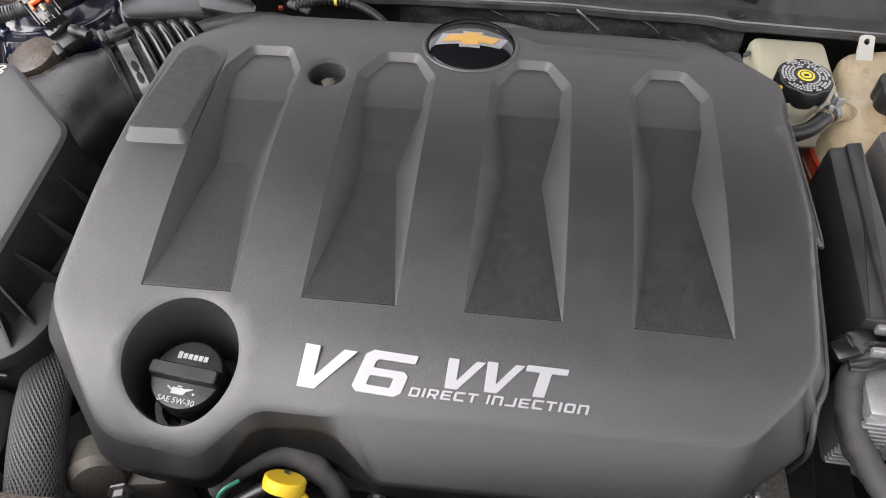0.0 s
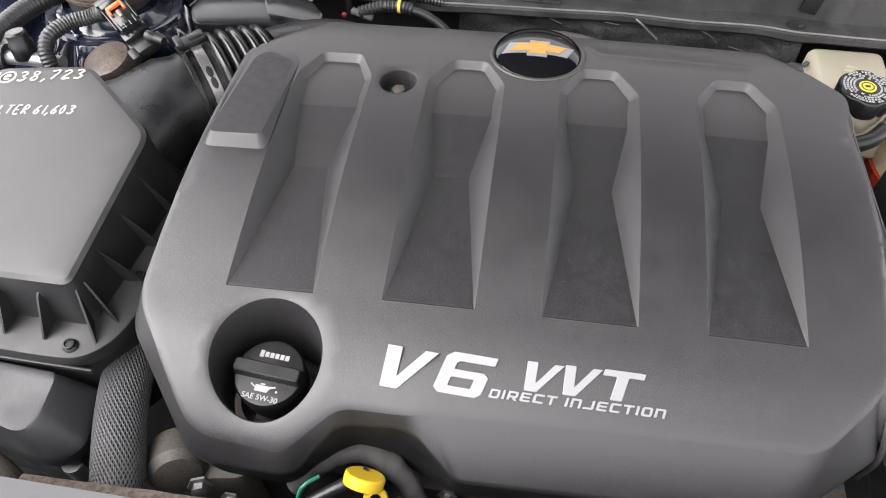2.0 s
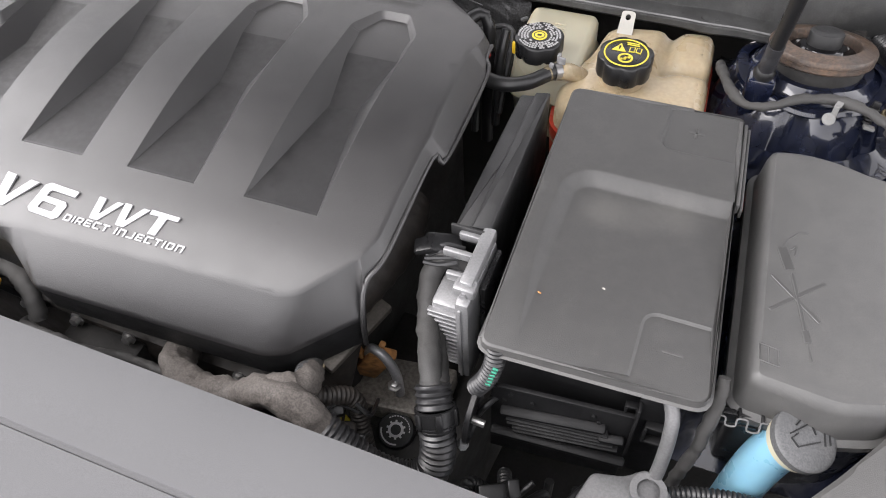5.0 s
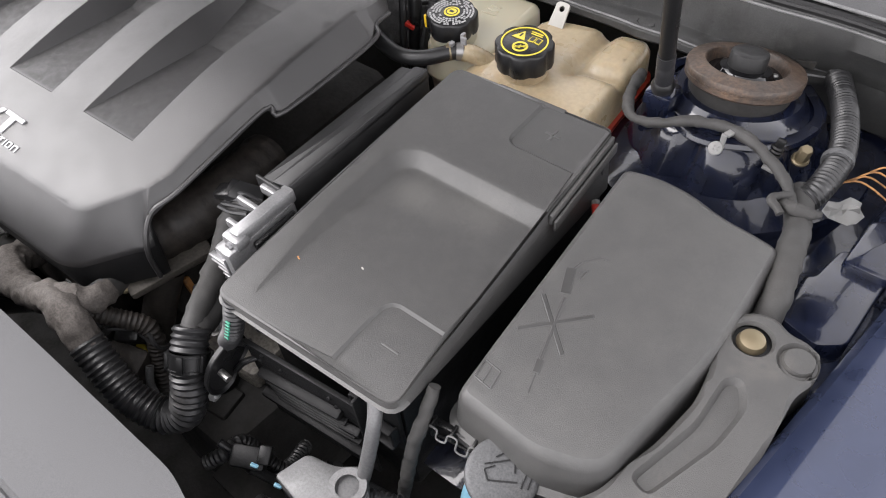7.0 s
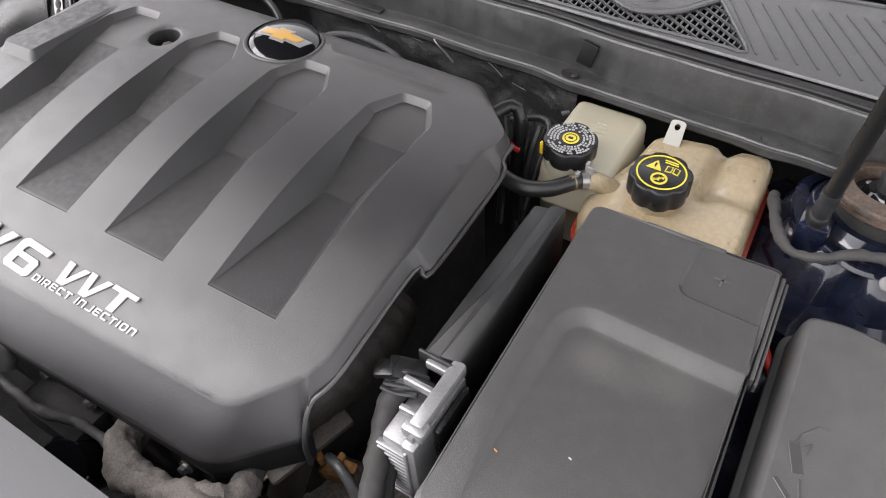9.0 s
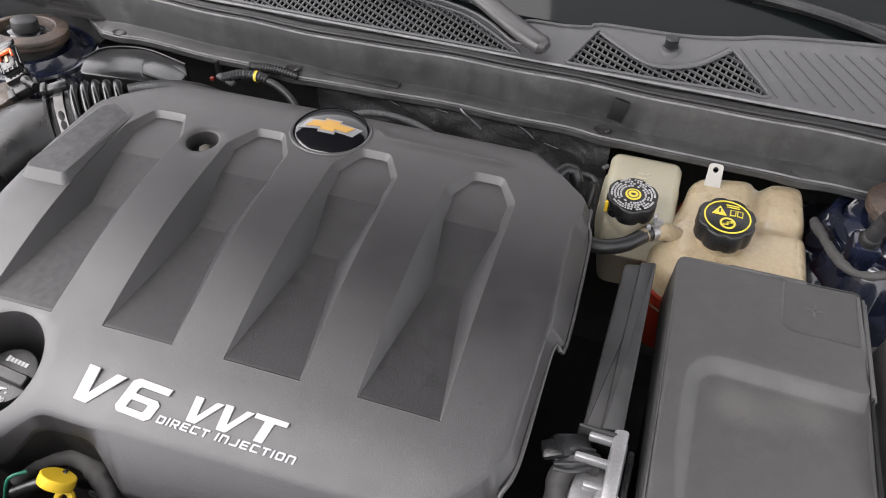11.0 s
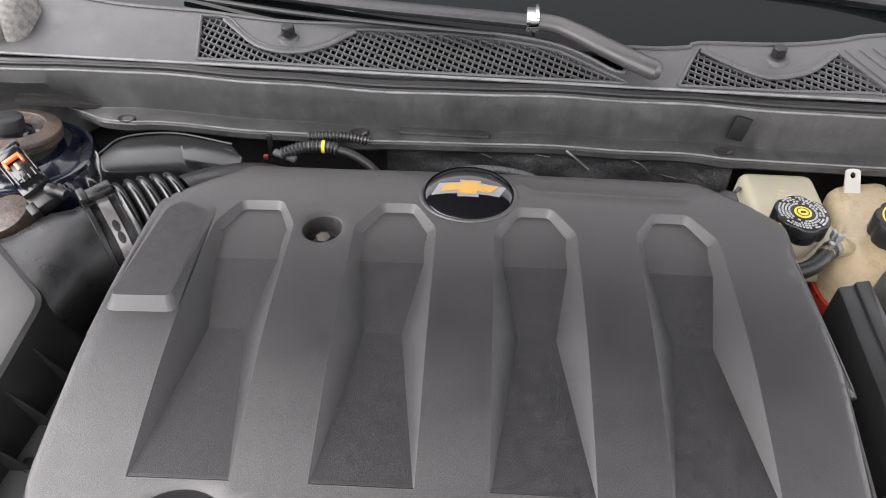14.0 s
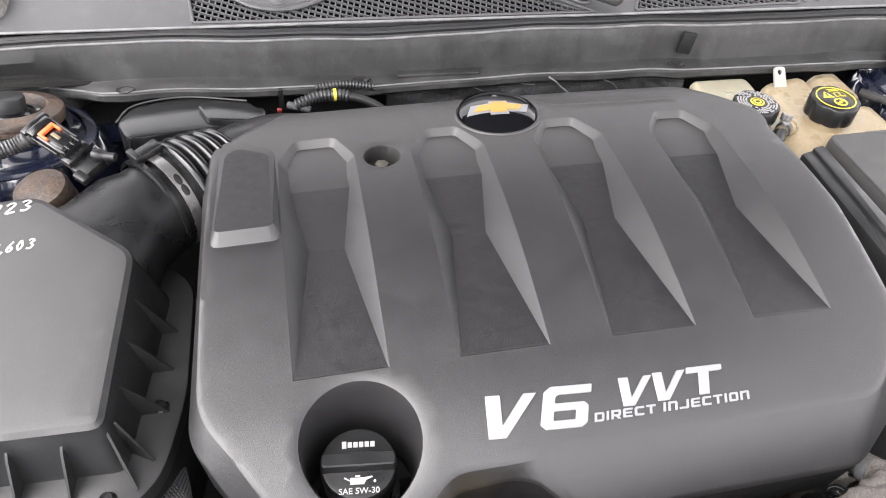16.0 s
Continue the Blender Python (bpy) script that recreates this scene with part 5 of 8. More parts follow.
hm = Matrix.Translation((0.380, 0.757, 0.845)) @ pose(0, 0, 0, 48, 0, 2) @ Matrix.Diagonal((0.74, 0.80, 0.9, 1))
tab = rounded([(-0.013, -0.004), (0.013, -0.004), (0.0115, 0.022), (0.0115, 0.034), (-0.0115, 0.034), (-0.0115, 0.022)], [0, 0, 0.004, 0.0115, 0.0115, 0.004], 5)
eye = circle(0.0, 0.0245, 0.0045, n=16)
tab_geo = [pressed(tab, [(True, eye)], (lambda h: (lambda x, y: h))(h), holes=(eye,), grid=0.05) for h in (0.0, 0.003)]
part("hanger", moved(merge(*tab_geo, loft([[(x, y, 0.0) for x, y in tab], [(x, y, 0.003) for x, y in tab]], False, False), loft([[(x, y, 0.0) for x, y in eye], [(x, y, 0.003) for x, y in eye]], False, False)), hm), "paperwhite", ct, "pale plastic hanger tab")
part("neck", lathe([(0.026, -0.05), (0.026, -0.012)], 28, Matrix.Translation((0.397, 0.668, 0.882)), False), "tank", ct)
part("outlet", sweep([(0.352, 0.668, 0.836), (0.338, 0.658, 0.849), (0.327, 0.6495, 0.8545)], 0.0105, 14, 0.004), "tank", ct)


def knob(parent, x, y, z, r, h, lobes, label):
    n = lobes * 8
    rings = []
    for rr, zz in ((0.97, -h), (1.0, -h + 0.003), (1.0, -0.0025), (0.97, -0.0008), (0.93, 0.0)):
        ring = []
        for k in range(n):
            a = 2 * math.pi * k / n
            s = 1 - 0.085 * (0.5 + 0.5 * math.cos(lobes * a)) ** 3
            ring.append((x + r * rr * s * math.cos(a), y + r * rr * s * math.sin(a), z + zz))
        rings.append(ring)
    return part("cap", loft(rings), "black", parent, label, angle=40)
c1 = knob(ct, 0.397, 0.668, 0.8835, 0.0318, 0.026, 8, "black ribbed coolant cap with yellow warning print")
part("print_ring", lathe([(0.0235, 0.0), (0.0235, 0.0006), (0.0252, 0.0006), (0.0252, 0.0)], 48, Matrix.Translation((0.397, 0.668, 0.8835)), False), "print", c1, "yellow ring")
def flat(poly, z):
    return loft([[(x, y, z) for x, y in poly], [(x, y, z + 0.0006) for x, y in poly]])
X, Y, Z = 0.397, 0.668, 0.8836
part("warning_triangle", flat([(X - 0.017, Y + 0.001), (X - 0.001, Y + 0.001), (X - 0.009, Y + 0.015)], Z), "print", c1, "yellow triangle")
part("warning_mark", flat([(X - 0.0097, Y + 0.004), (X - 0.0083, Y + 0.004), (X - 0.008, Y + 0.010), (X - 0.010, Y + 0.010)], Z + 0.0005), "black", c1)
part("book_print", merge(flat([(X + 0.002, Y + 0.002), (X + 0.0085, Y + 0.003), (X + 0.0085, Y + 0.012), (X + 0.002, Y + 0.011)], Z), flat([(X + 0.0095, Y + 0.003), (X + 0.016, Y + 0.002), (X + 0.016, Y + 0.011), (X + 0.0095, Y + 0.012)], Z)), "print", c1, "yellow open book sign")
part("book_inner", merge(flat([(X + 0.0032, Y + 0.0034), (X + 0.0074, Y + 0.0042), (X + 0.0074, Y + 0.0105), (X + 0.0032, Y + 0.0097)], Z + 0.0005), flat([(X + 0.0106, Y + 0.0042), (X + 0.0148, Y + 0.0034), (X + 0.0148, Y + 0.0097), (X + 0.0106, Y + 0.0105)], Z + 0.0005)), "black", c1)
part("heat_sign", lathe([(0.0062, 0.0), (0.0062, 0.0006), (0.0085, 0.0006), (0.0085, 0.0)], 32, Matrix.Translation((X + 0.001, Y - 0.010, Z)), False), "print", c1, "yellow round sign")
part("heat_bars", merge(rbox(X + 0.001, Y - 0.010, Z + 0.0004, 0.015, 0.0018, 0.0008, 0.0, pose(0, 0, 0, 0, 0, 40)), rbox(X - 0.001, Y - 0.012, Z + 0.0004, 0.006, 0.0014, 0.0008, 0), rbox(X + 0.003, Y - 0.0085, Z + 0.0004, 0.006, 0.0014, 0.0008, 0)), "print", c1)
part("fine_print", merge(*[rbox(X + 0.004 + 0.001 * i, Y + 0.0185 - 0.003 * i, Z + 0.0003, 0.014, 0.0014, 0.0006, 0) for i in range(2)]), "print", c1)

# ---- brake fluid reservoir ----
br = thing("brake_reservoir", "yellowed cream plastic brake fluid reservoir", "brake reservoir")
r_poly = [(0.268, 0.648), (0.347, 0.652), (0.344, 0.788), (0.254, 0.786), (0.256, 0.70)]
ro = rounded(r_poly, [0.02, 0.015, 0.015, 0.015, 0.02], 5)
part("body", loft([[(x, y, 0.74) for x, y in offset(ro, -0.008)], [(x, y, 0.800) for x, y in offset(ro, -0.001)], [(x, y, 0.802) for x, y in offset(ro, 0.003)], [(x, y, 0.806) for x, y in offset(ro, 0.003)], [(x, y, 0.808) for x, y in ro],
                   [(x, y, 0.838) for x, y in offset(ro, -0.001)], [(x, y, 0.8435) for x, y in offset(ro, -0.004)], [(x, y, 0.846) for x, y in offset(ro, -0.010)]]), "brake", br, angle=70)
part("neck", lathe([(0.027, -0.04), (0.027, -0.012)], 28, Matrix.Translation((0.293, 0.676, 0.876)), False), "brake", br)
part("embossed_bars", merge(*[rbox(0.300, 0.735 + 0.008 * i, 0.8462, 0.020 - 0.003 * i, 0.003, 0.0012, 0.0005) for i in range(3)]), "brake", br)
c2 = knob(br, 0.293, 0.676, 0.878, 0.0295, 0.022, 6, "black brake fluid cap with white print and yellow centre")
X, Y, Z = 0.293, 0.676, 0.8781
for i in range(4):
    r = 0.0243 - 0.0034 * i
    n = (46, 38, 30, 24)[i]
    tics = []
    for k in range(n):
        a = 2 * math.pi * k / n
        if (k * 7 + i) % 9 and (k + 3 * i) % 13:
            tics.append(rbox(X + r * math.cos(a), Y + r * math.sin(a), Z + 0.0003, 2 * math.pi * r / n * (0.55 + 0.3 * ((k * 5) % 3) / 2), 0.0021, 0.0006, 0.0, pose(0, 0, 0, 0, 0, math.degrees(a) + 90)))
    part("fine_print", merge(*tics), "white", c2, "ring of small white print")
part("centre_sign", lathe([(0.0, 0.0), (0.0, 0.0007), (0.0090, 0.0007), (0.0090, 0.0)], 32, Matrix.Translation((X, Y, Z)), False), "print", c2, "yellow centre disc")
part("centre_lines", merge(lathe([(0.0058, 0.0008), (0.0058, 0.0011), (0.0068, 0.0011), (0.0068, 0.0008)], 28, Matrix.Translation((X, Y, Z)), False), rbox(X, Y, Z + 0.0009, 0.005, 0.003, 0.0006, 0)), "black", c2)
part("yellow_tab", merge(rbox(X - 0.0262, Y - 0.0150, Z - 0.0125, 0.004, 0.004, 0.016, 0.001)), "yellow", c2, "yellow plastic tab")
hs2 = thing("coolant_hose", "dark rubber coolant hose with a steel spring clamp", "hose")
part("tube", sweep([(0.330, 0.652, 0.853), (0.319, 0.643, 0.855), (0.296, 0.620, 0.852), (0.266, 0.611, 0.850), (0.226, 0.620, 0.852), (0.19, 0.64, 0.85), (0.15, 0.665, 0.83)], 0.0088, 16, 0.005), "rubber", hs2)
part("clamp", sweep([(0.3275, 0.6500, 0.8540), (0.3215, 0.6452, 0.8548)], 0.0101, 16, 0.003), "steel", hs2, "bright spring clamp")
part("clamp_ears", merge(rbox(0.3235, 0.6565, 0.8670, 0.004, 0.007, 0.011, 0.001), rbox(0.3285, 0.6510, 0.8680, 0.008, 0.003, 0.009, 0.001), rbox(0.3185, 0.6425, 0.8655, 0.005, 0.006, 0.005, 0.001)), "alu", hs2)
part("yellow_mark", sweep([(0.3175, 0.6415, 0.8548), (0.3130, 0.6372, 0.8543)], 0.0090, 16, 0.003), "zinc", hs2)

# pipes behind the engine cover
pp = thing("coolant_pipe", "black pipe and wiring with a red connector behind the cover", "pipe")
part("pipe", sweep([(0.195, 0.665, 0.875), (0.212, 0.692, 0.880), (0.225, 0.690, 0.868), (0.228, 0.678, 0.80), (0.23, 0.67, 0.70)], 0.008, 12, 0.006), "black", pp)
part("red_connector", merge(rbox(0.226, 0.676, 0.836, 0.013, 0.007, 0.006, 0.0015, pose(0, 0, 0, 0, 20, 10))), "red", pp, "red connector lock")
part("wire", sweep([(0.245, 0.70, 0.86), (0.243, 0.68, 0.82), (0.245, 0.66, 0.74)], 0.006, 10, 0.006), "hose", pp)
part("wire", sweep([(0.206, 0.690, 0.865), (0.215, 0.675, 0.83), (0.216, 0.66, 0.72)], 0.005, 10, 0.006), "hose", pp)
part("wire", sweep([(0.19, 0.72, 0.83), (0.23, 0.735, 0.838), (0.248, 0.72, 0.835), (0.25, 0.69, 0.81), (0.25, 0.66, 0.76)], 0.004, 10, 0.006), "hose", pp)
part("white_clip", rbox(0.251, 0.755, 0.840, 0.010, 0.005, 0.004, 0.001, pose(0, 0, 0, 0, 0, 50)), "cap_grey", pp)

# ---- washer filler ----
wf = thing("washer_filler", "blue washer fluid filler neck with a grey cap", "washer filler")
wd = Vector((0.30, -0.12, 0.95)).normalized()
w0 = Vector((0.640, 0.290, 0.830))
wm = Matrix.Translation(w0) @ wd.to_track_quat('Z', 'Y').to_matrix().to_4x4()
part("neck", sweep([w0 - wd * 0.012, w0 - wd * 0.04, w0 + Vector((-0.020, 0.0, -0.09)), w0 + Vector((-0.025, -0.01, -0.18))], 0.0205, 24, 0.01), "bluefluid", wf)
part("collar", moved(lathe([(0.021, -0.022), (0.0245, -0.018), (0.0245, -0.008)], 32, None, False), wm), "brake", wf)
part("cap", moved(merge(lathe([(0.0255, -0.010), (0.0275, -0.008), (0.0275, -0.001), (0.0265, 0.0), (0.024, 0.001)], 40)), wm), "cap_grey", wf, "grey dusty cap")
part("cap_tab", moved(slab([(0.018, -0.030), (0.034, -0.034), (0.040, -0.026), (0.036, -0.018), (0.024, -0.008)], -0.002, 0.005, 0.004, 0.0015), wm), "cap_grey", wf)
wash_marks = [((-0.012, 0.002), (0.006, -0.010)), ((-0.012, 0.002), (-0.010, 0.010)), ((-0.010, 0.010), (-0.002, 0.008)), ((-0.008, 0.013), (0.010, 0.006)), ((0.008, -0.004), (0.014, 0.006)), ((0.002, 0.013), (0.012, 0.012)), ((0.006, -0.015), (0.016, -0.008)), ((0.010, -0.018), (0.018, -0.012))]
part("embossed_sign", moved(merge(*[rbox((a[0] + b[0]) / 2, (a[1] + b[1]) / 2, 0.0013, math.hypot(b[0] - a[0], b[1] - a[1]), 0.0012, 0.001, 0, pose(0, 0, 0, 0, 0, math.degrees(math.atan2(b[1] - a[1], b[0] - a[0])))) for a, b in wash_marks]), wm), "black", wf)

# ---- brace over the headlamp ----
hb = thing("headlamp_brace", "grey plastic headlamp brace with a bolt and a round plug", "brace")
h_poly = [(0.712, 0.468), (0.716, 0.496), (0.728, 0.508), (0.744, 0.511), (0.756, 0.503), (0.772, 0.504), (0.786, 0.492), (0.787, 0.472), (0.780, 0.455), (0.781, 0.40), (0.772, 0.345), (0.745, 0.28), (0.70, 0.22), (0.66, 0.18), (0.62, 0.205), (0.665, 0.262), (0.702, 0.315), (0.718, 0.37), (0.725, 0.41), (0.722, 0.44)]
ho = rounded(list(reversed(h_poly)), 0.008, 3)


def brace_z(x, y):
    return 0.858 - 0.10 * max(0, 0.44 - y)
ring_o = circle(0.736, 0.482, 0.0165, n=28)
plug_o = circle(0.7715, 0.4825, 0.0165, n=28)
trough = rounded([(0.714, 0.335), (0.732, 0.33), (0.754, 0.39), (0.758, 0.425), (0.746, 0.446), (0.733, 0.44), (0.732, 0.395)], 0.008, 4)
hl = [(True, offset(ho, -0.004)), (True, [(x, y, 0.0) for x, y in ring_o]), (True, [(x, y, -0.004) for x, y in circle(0.736, 0.482, 0.0145, n=28)]),
      (True, plug_o), (True, [(x, y, -0.004) for x, y in circle(0.7715, 0.4825, 0.014, n=28)]), (True, [(x, y, -0.003) for x, y in circle(0.7715, 0.4825, 0.012, n=28)]), (True, [(x, y, 0.001) for x, y in circle(0.7715, 0.4825, 0.011, n=28)]),
      (True, trough), (True, [(x, y, -0.006) for x, y in offset(trough, -0.004)])]
brace_sheet = pressed([(x, y, -0.003) for x, y in ho], hl, brace_z, holes=(circle(0.736, 0.482, 0.0145, n=28),), grid=0.014, keep_out=(offset(ring_o, 0.002), offset(plug_o, 0.002), offset(trough, 0.001)))
part("plate", brace_sheet, "brace", hb, angle=30)
part("rim", loft([[(x, y, brace_z(x, y) - 0.035) for x, y in offset(ho, 0.001)], [(x, y, brace_z(x, y) - 0.003) for x, y in ho]], False, False), "brace", hb)
part("bolt_head", lathe([(0.0115, -0.014), (0.0115, -0.006), (0.0095, -0.001), (0.006, 0.0005), (0.002, 0.001)], 24, Matrix.Translation((0.736, 0.482, 0.858))), "zinc", hb, "yellowed zinc bolt head")
part("bolt_seat", lathe([(0.0148, -0.03), (0.0148, -0.006)], 24, Matrix.Translation((0.736, 0.482, 0.858))), "black", hb)

# ---- wiring on the driver's side of the bay ----
wr = thing("wing_harness", "taped black wiring harness with a ribbed conduit on the inner wing", "wiring")
part("taped_branch", wrapped([(0.50, 0.74, 0.84), (0.513, 0.69, 0.852), (0.531, 0.657, 0.858), (0.555, 0.651, 0.862), (0.591, 0.671, 0.866), (0.626, 0.675, 0.870), (0.663, 0.662, 0.870), (0.694, 0.640, 0.864), (0.713, 0.618, 0.850)], 0.0050, 1), "tape", wr)
part("taped_trunk", wrapped([(0.704, 0.660, 0.845), (0.713, 0.632, 0.850), (0.723, 0.589, 0.853), (0.734, 0.535, 0.850), (0.737, 0.50, 0.82), (0.735, 0.47, 0.79)], 0.0112, 2), "tape", wr)
part("ribbed_conduit", ribbed([(0.711, 0.648, 0.848), (0.717, 0.668, 0.854), (0.717, 0.712, 0.857), (0.701, 0.767, 0.855), (0.677, 0.821, 0.850), (0.660, 0.86, 0.842)], 0.0128, 0.0044), "hose", wr, "glossy ribbed black conduit")
part("white_tie", sweep([(0.7175, 0.700, 0.8565), (0.7165, 0.706, 0.857)], 0.0142, 20, 0.003), "cap_grey", wr, "pale plastic tie")
clip_m = Matrix.Translation((0.628, 0.670, 0.872)) @ pose(0, 0, 0, 0, 0, -20)
part("clamp", moved(merge(rbox(0, 0, 0.0, 0.007, 0.016, 0.003, 0.001), rbox(0, 0.008, -0.005, 0.007, 0.002, 0.012, 0.0008), rbox(0, -0.010, -0.006, 0.006, 0.002, 0.016, 0.0008)), clip_m), "pale", wr, "white plastic clip")
part("push_pin", moved(merge(lathe([(0.0065, 0), (0.0070, 0.0012), (0.0062, 0.0024), (0.003, 0.0028)], 20), *[rbox(0.0026 * math.cos(a), 0.0026 * math.sin(a), 0.003, 0.0018, 0.0018, 0.0012, 0.0003) for a in (0.8, 2.4, 4.0, 5.6)]), Matrix.Translation((0.621, 0.657, 0.858)) @ pose(0, 0, 0, 40, 0, 0)), "pale", wr, "round white push pin")
torn = [(-0.020, -0.008), (-0.012, -0.012), (0.004, -0.016), (0.012, -0.012), (0.020, -0.002), (0.014, 0.004), (0.016, 0.010), (0.004, 0.012), (-0.004, 0.006), (-0.014, 0.004)]
part("label_flag", moved(pressed(torn, [(False, [(-0.012, -0.006, 0.004), (0.0, 0.0, -0.003), (0.012, 0.002, 0.005)])], lambda x, y: 0.002 * math.sin(220 * x), grid=0.006), Matrix.Translation((0.741, 0.672, 0.836)) @ pose(0, 0, 0, 22, 10, 25)), "pale", wr, "torn white paper flag", angle=20)
for i in range(4):
    part("orange_wire", sweep([(0.724 + 0.004 * i, 0.690 + 0.005 * i, 0.842), (0.738 + 0.005 * i, 0.700 + 0.008 * i, 0.846 + 0.002 * i), (0.752 + 0.006 * i, 0.704 + 0.009 * i, 0.842), (0.775, 0.700 + 0.012 * i, 0.835)], 0.0009, 6, 0.004), "orange", wr, "fine orange wire")
part("knot", wrapped([(0.696, 0.628, 0.858), (0.708, 0.616, 0.866), (0.722, 0.622, 0.862), (0.728, 0.634, 0.855)], 0.0060, 9, 14, 0.003), "tape", wr)
part("knot_tail", wrapped([(0.700, 0.634, 0.862), (0.690, 0.618, 0.866), (0.702, 0.606, 0.864)], 0.0035, 12, 12, 0.002), "tape", wr)
part("sensor_lead", wrapped([(0.683, 0.668, 0.848), (0.696, 0.650, 0.852), (0.706, 0.632, 0.852)], 0.0042, 13, 12), "tape", wr)
part("grommet", moved(lathe([(0.016, -0.01), (0.026, -0.008), (0.028, 0.0), (0.024, 0.006), (0.017, 0.008)], 28), Matrix.Translation((0.665, 0.850, 0.846)) @ pose(0, 0, 0, 65, 0, 10)), "rubber", wr)
sn = thing("level_stud", "pale zinc bolt and black sensor plug on the strut tower", "bolt")
sm_ = Matrix.Translation((0.686, 0.708, 0.838)) @ pose(0, 0, 0, 10, 10, 0)
part("stud", moved(merge(lathe([(0.0085, 0), (0.0085, 0.002), (0.0072, 0.003)], 20), lathe([(0.0062, 0.002), (0.0062, 0.017), (0.0052, 0.0185)], 6)), sm_), "zinc", sn)
plug_m = Matrix.Translation((0.664, 0.690, 0.838)) @ pose(0, 0, 0, -14, 8, 0)
part("plug", moved(merge(*[lathe([(0.0055, 0.004 * k), (0.0065, 0.004 * k + 0.0012), (0.0055, 0.004 * k + 0.0028)], 16) for k in range(5)], rbox(0, 0, 0.022, 0.008, 0.006, 0.008, 0.001)), plug_m), "black", sn)
part("plug_clip", moved(rbox(0.003, -0.009, -0.001, 0.012, 0.009, 0.004, 0.001), plug_m), "pale", sn, "pale plastic plug clip")


# ---- wiring between engine and battery ----
eh = thing("engine_harness", "thick taped engine harness running into a ribbed conduit", "wiring")
part("taped_top", wrapped([(0.322, 0.352, 0.850), (0.304, 0.348, 0.855), (0.294, 0.336, 0.846), (0.295, 0.318, 0.830), (0.303, 0.295, 0.815), (0.318, 0.262, 0.808), (0.330, 0.238, 0.802)], 0.0102, 3), "tape", eh)
part("taped_second", wrapped([(0.310, 0.345, 0.82), (0.306, 0.31, 0.800), (0.322, 0.27, 0.795), (0.336, 0.243, 0.80)], 0.010, 4), "tape", eh)
part("connector", merge(rbox(0.296, 0.356, 0.858, 0.036, 0.022, 0.020, 0.004, pose(0, 0, 0, 10, 20, 30)), rbox(0.282, 0.346, 0.866, 0.020, 0.018, 0.008, 0.003, pose(0, 0, 0, 0, -15, 20))), "black", eh)
for i in range(4):
    part("wire", sweep([(0.318, 0.358 - 0.006 * i, 0.862), (0.300, 0.352 - 0.006 * i, 0.868 - 0.003 * i), (0.286, 0.344 - 0.004 * i, 0.86)], 0.0022, 6, 0.004), "hose", eh)
part("upper_conduit", ribbed([(0.329, 0.242, 0.806), (0.337, 0.226, 0.792)], 0.0178, 0.0060, 0.0022, 18), "hose", eh)
clamp_m = Matrix.Translation((0.3395, 0.222, 0.7865)) @ Vector((0.0055, -0.010, -0.013)).to_track_quat('Z', 'Y').to_matrix().to_4x4()
part("collar", moved(lathe([(0.0175, -0.009), (0.0195, -0.0085), (0.0195, -0.0065), (0.0185, -0.006), (0.0185, 0.006), (0.0195, 0.0065), (0.0195, 0.0085), (0.0175, 0.009)], 28, None, False), clamp_m), "black", eh)
for a in (0.4, 1.5, 2.6, 3.7, 4.8, 5.8):
    part("lug", moved(rbox(0.0195 * math.cos(a), 0.0195 * math.sin(a), 0, 0.004, 0.006, 0.016, 0.001, pose(0, 0, 0, 0, 0, math.degrees(a))), clamp_m), "black", eh)
part("lower_conduit", ribbed([(0.341, 0.218, 0.782), (0.347, 0.205, 0.760), (0.345, 0.192, 0.738), (0.325, 0.178, 0.730), (0.295, 0.170, 0.745), (0.265, 0.172, 0.770), (0.245, 0.175, 0.787)], 0.0178, 0.0060, 0.0022, 18), "hose", eh)
part("dusty_wrap", wrapped([(0.252, 0.174, 0.782), (0.225, 0.180, 0.802), (0.19, 0.182, 0.800), (0.16, 0.180, 0.785), (0.12, 0.175, 0.772), (0.09, 0.178, 0.768), (0.062, 0.195, 0.760), (0.05, 0.22, 0.74)], 0.0165, 5, 44, 0.0034), "dusty", eh, "dusty brown cloth wrap")
part("junction_wrap", wrapped([(0.185, 0.186, 0.800), (0.205, 0.196, 0.798), (0.214, 0.208, 0.792), (0.208, 0.222, 0.785)], 0.0130, 6, 40, 0.0034), "dusty", eh)
part("tie_band", sweep([(0.2105, 0.215, 0.7895), (0.2075, 0.2225, 0.7855)], 0.0135, 18, 0.004), "cap_grey", eh, "pale grey tie")
part("taped_branch", wrapped([(0.209, 0.220, 0.786), (0.200, 0.245, 0.775), (0.19, 0.28, 0.75)], 0.011, 8), "tape", eh)
part("branch", ribbed([(0.203, 0.194, 0.785), (0.222, 0.210, 0.768), (0.240, 0.227, 0.750), (0.2485, 0.228, 0.735), (0.254, 0.219, 0.710), (0.262, 0.206, 0.675)], 0.0102, 0.0050, 0.0013, 16), "brown", eh, "dusty brown ribbed branch")
part("spiral_wrap", ribbed([(0.165, 0.255, 0.78), (0.193, 0.289, 0.790), (0.215, 0.34, 0.800), (0.225, 0.39, 0.806), (0.215, 0.44, 0.80)], 0.030, 0.017, 0.0016, 20), "brown", eh, "dark brown spirally wrapped duct")

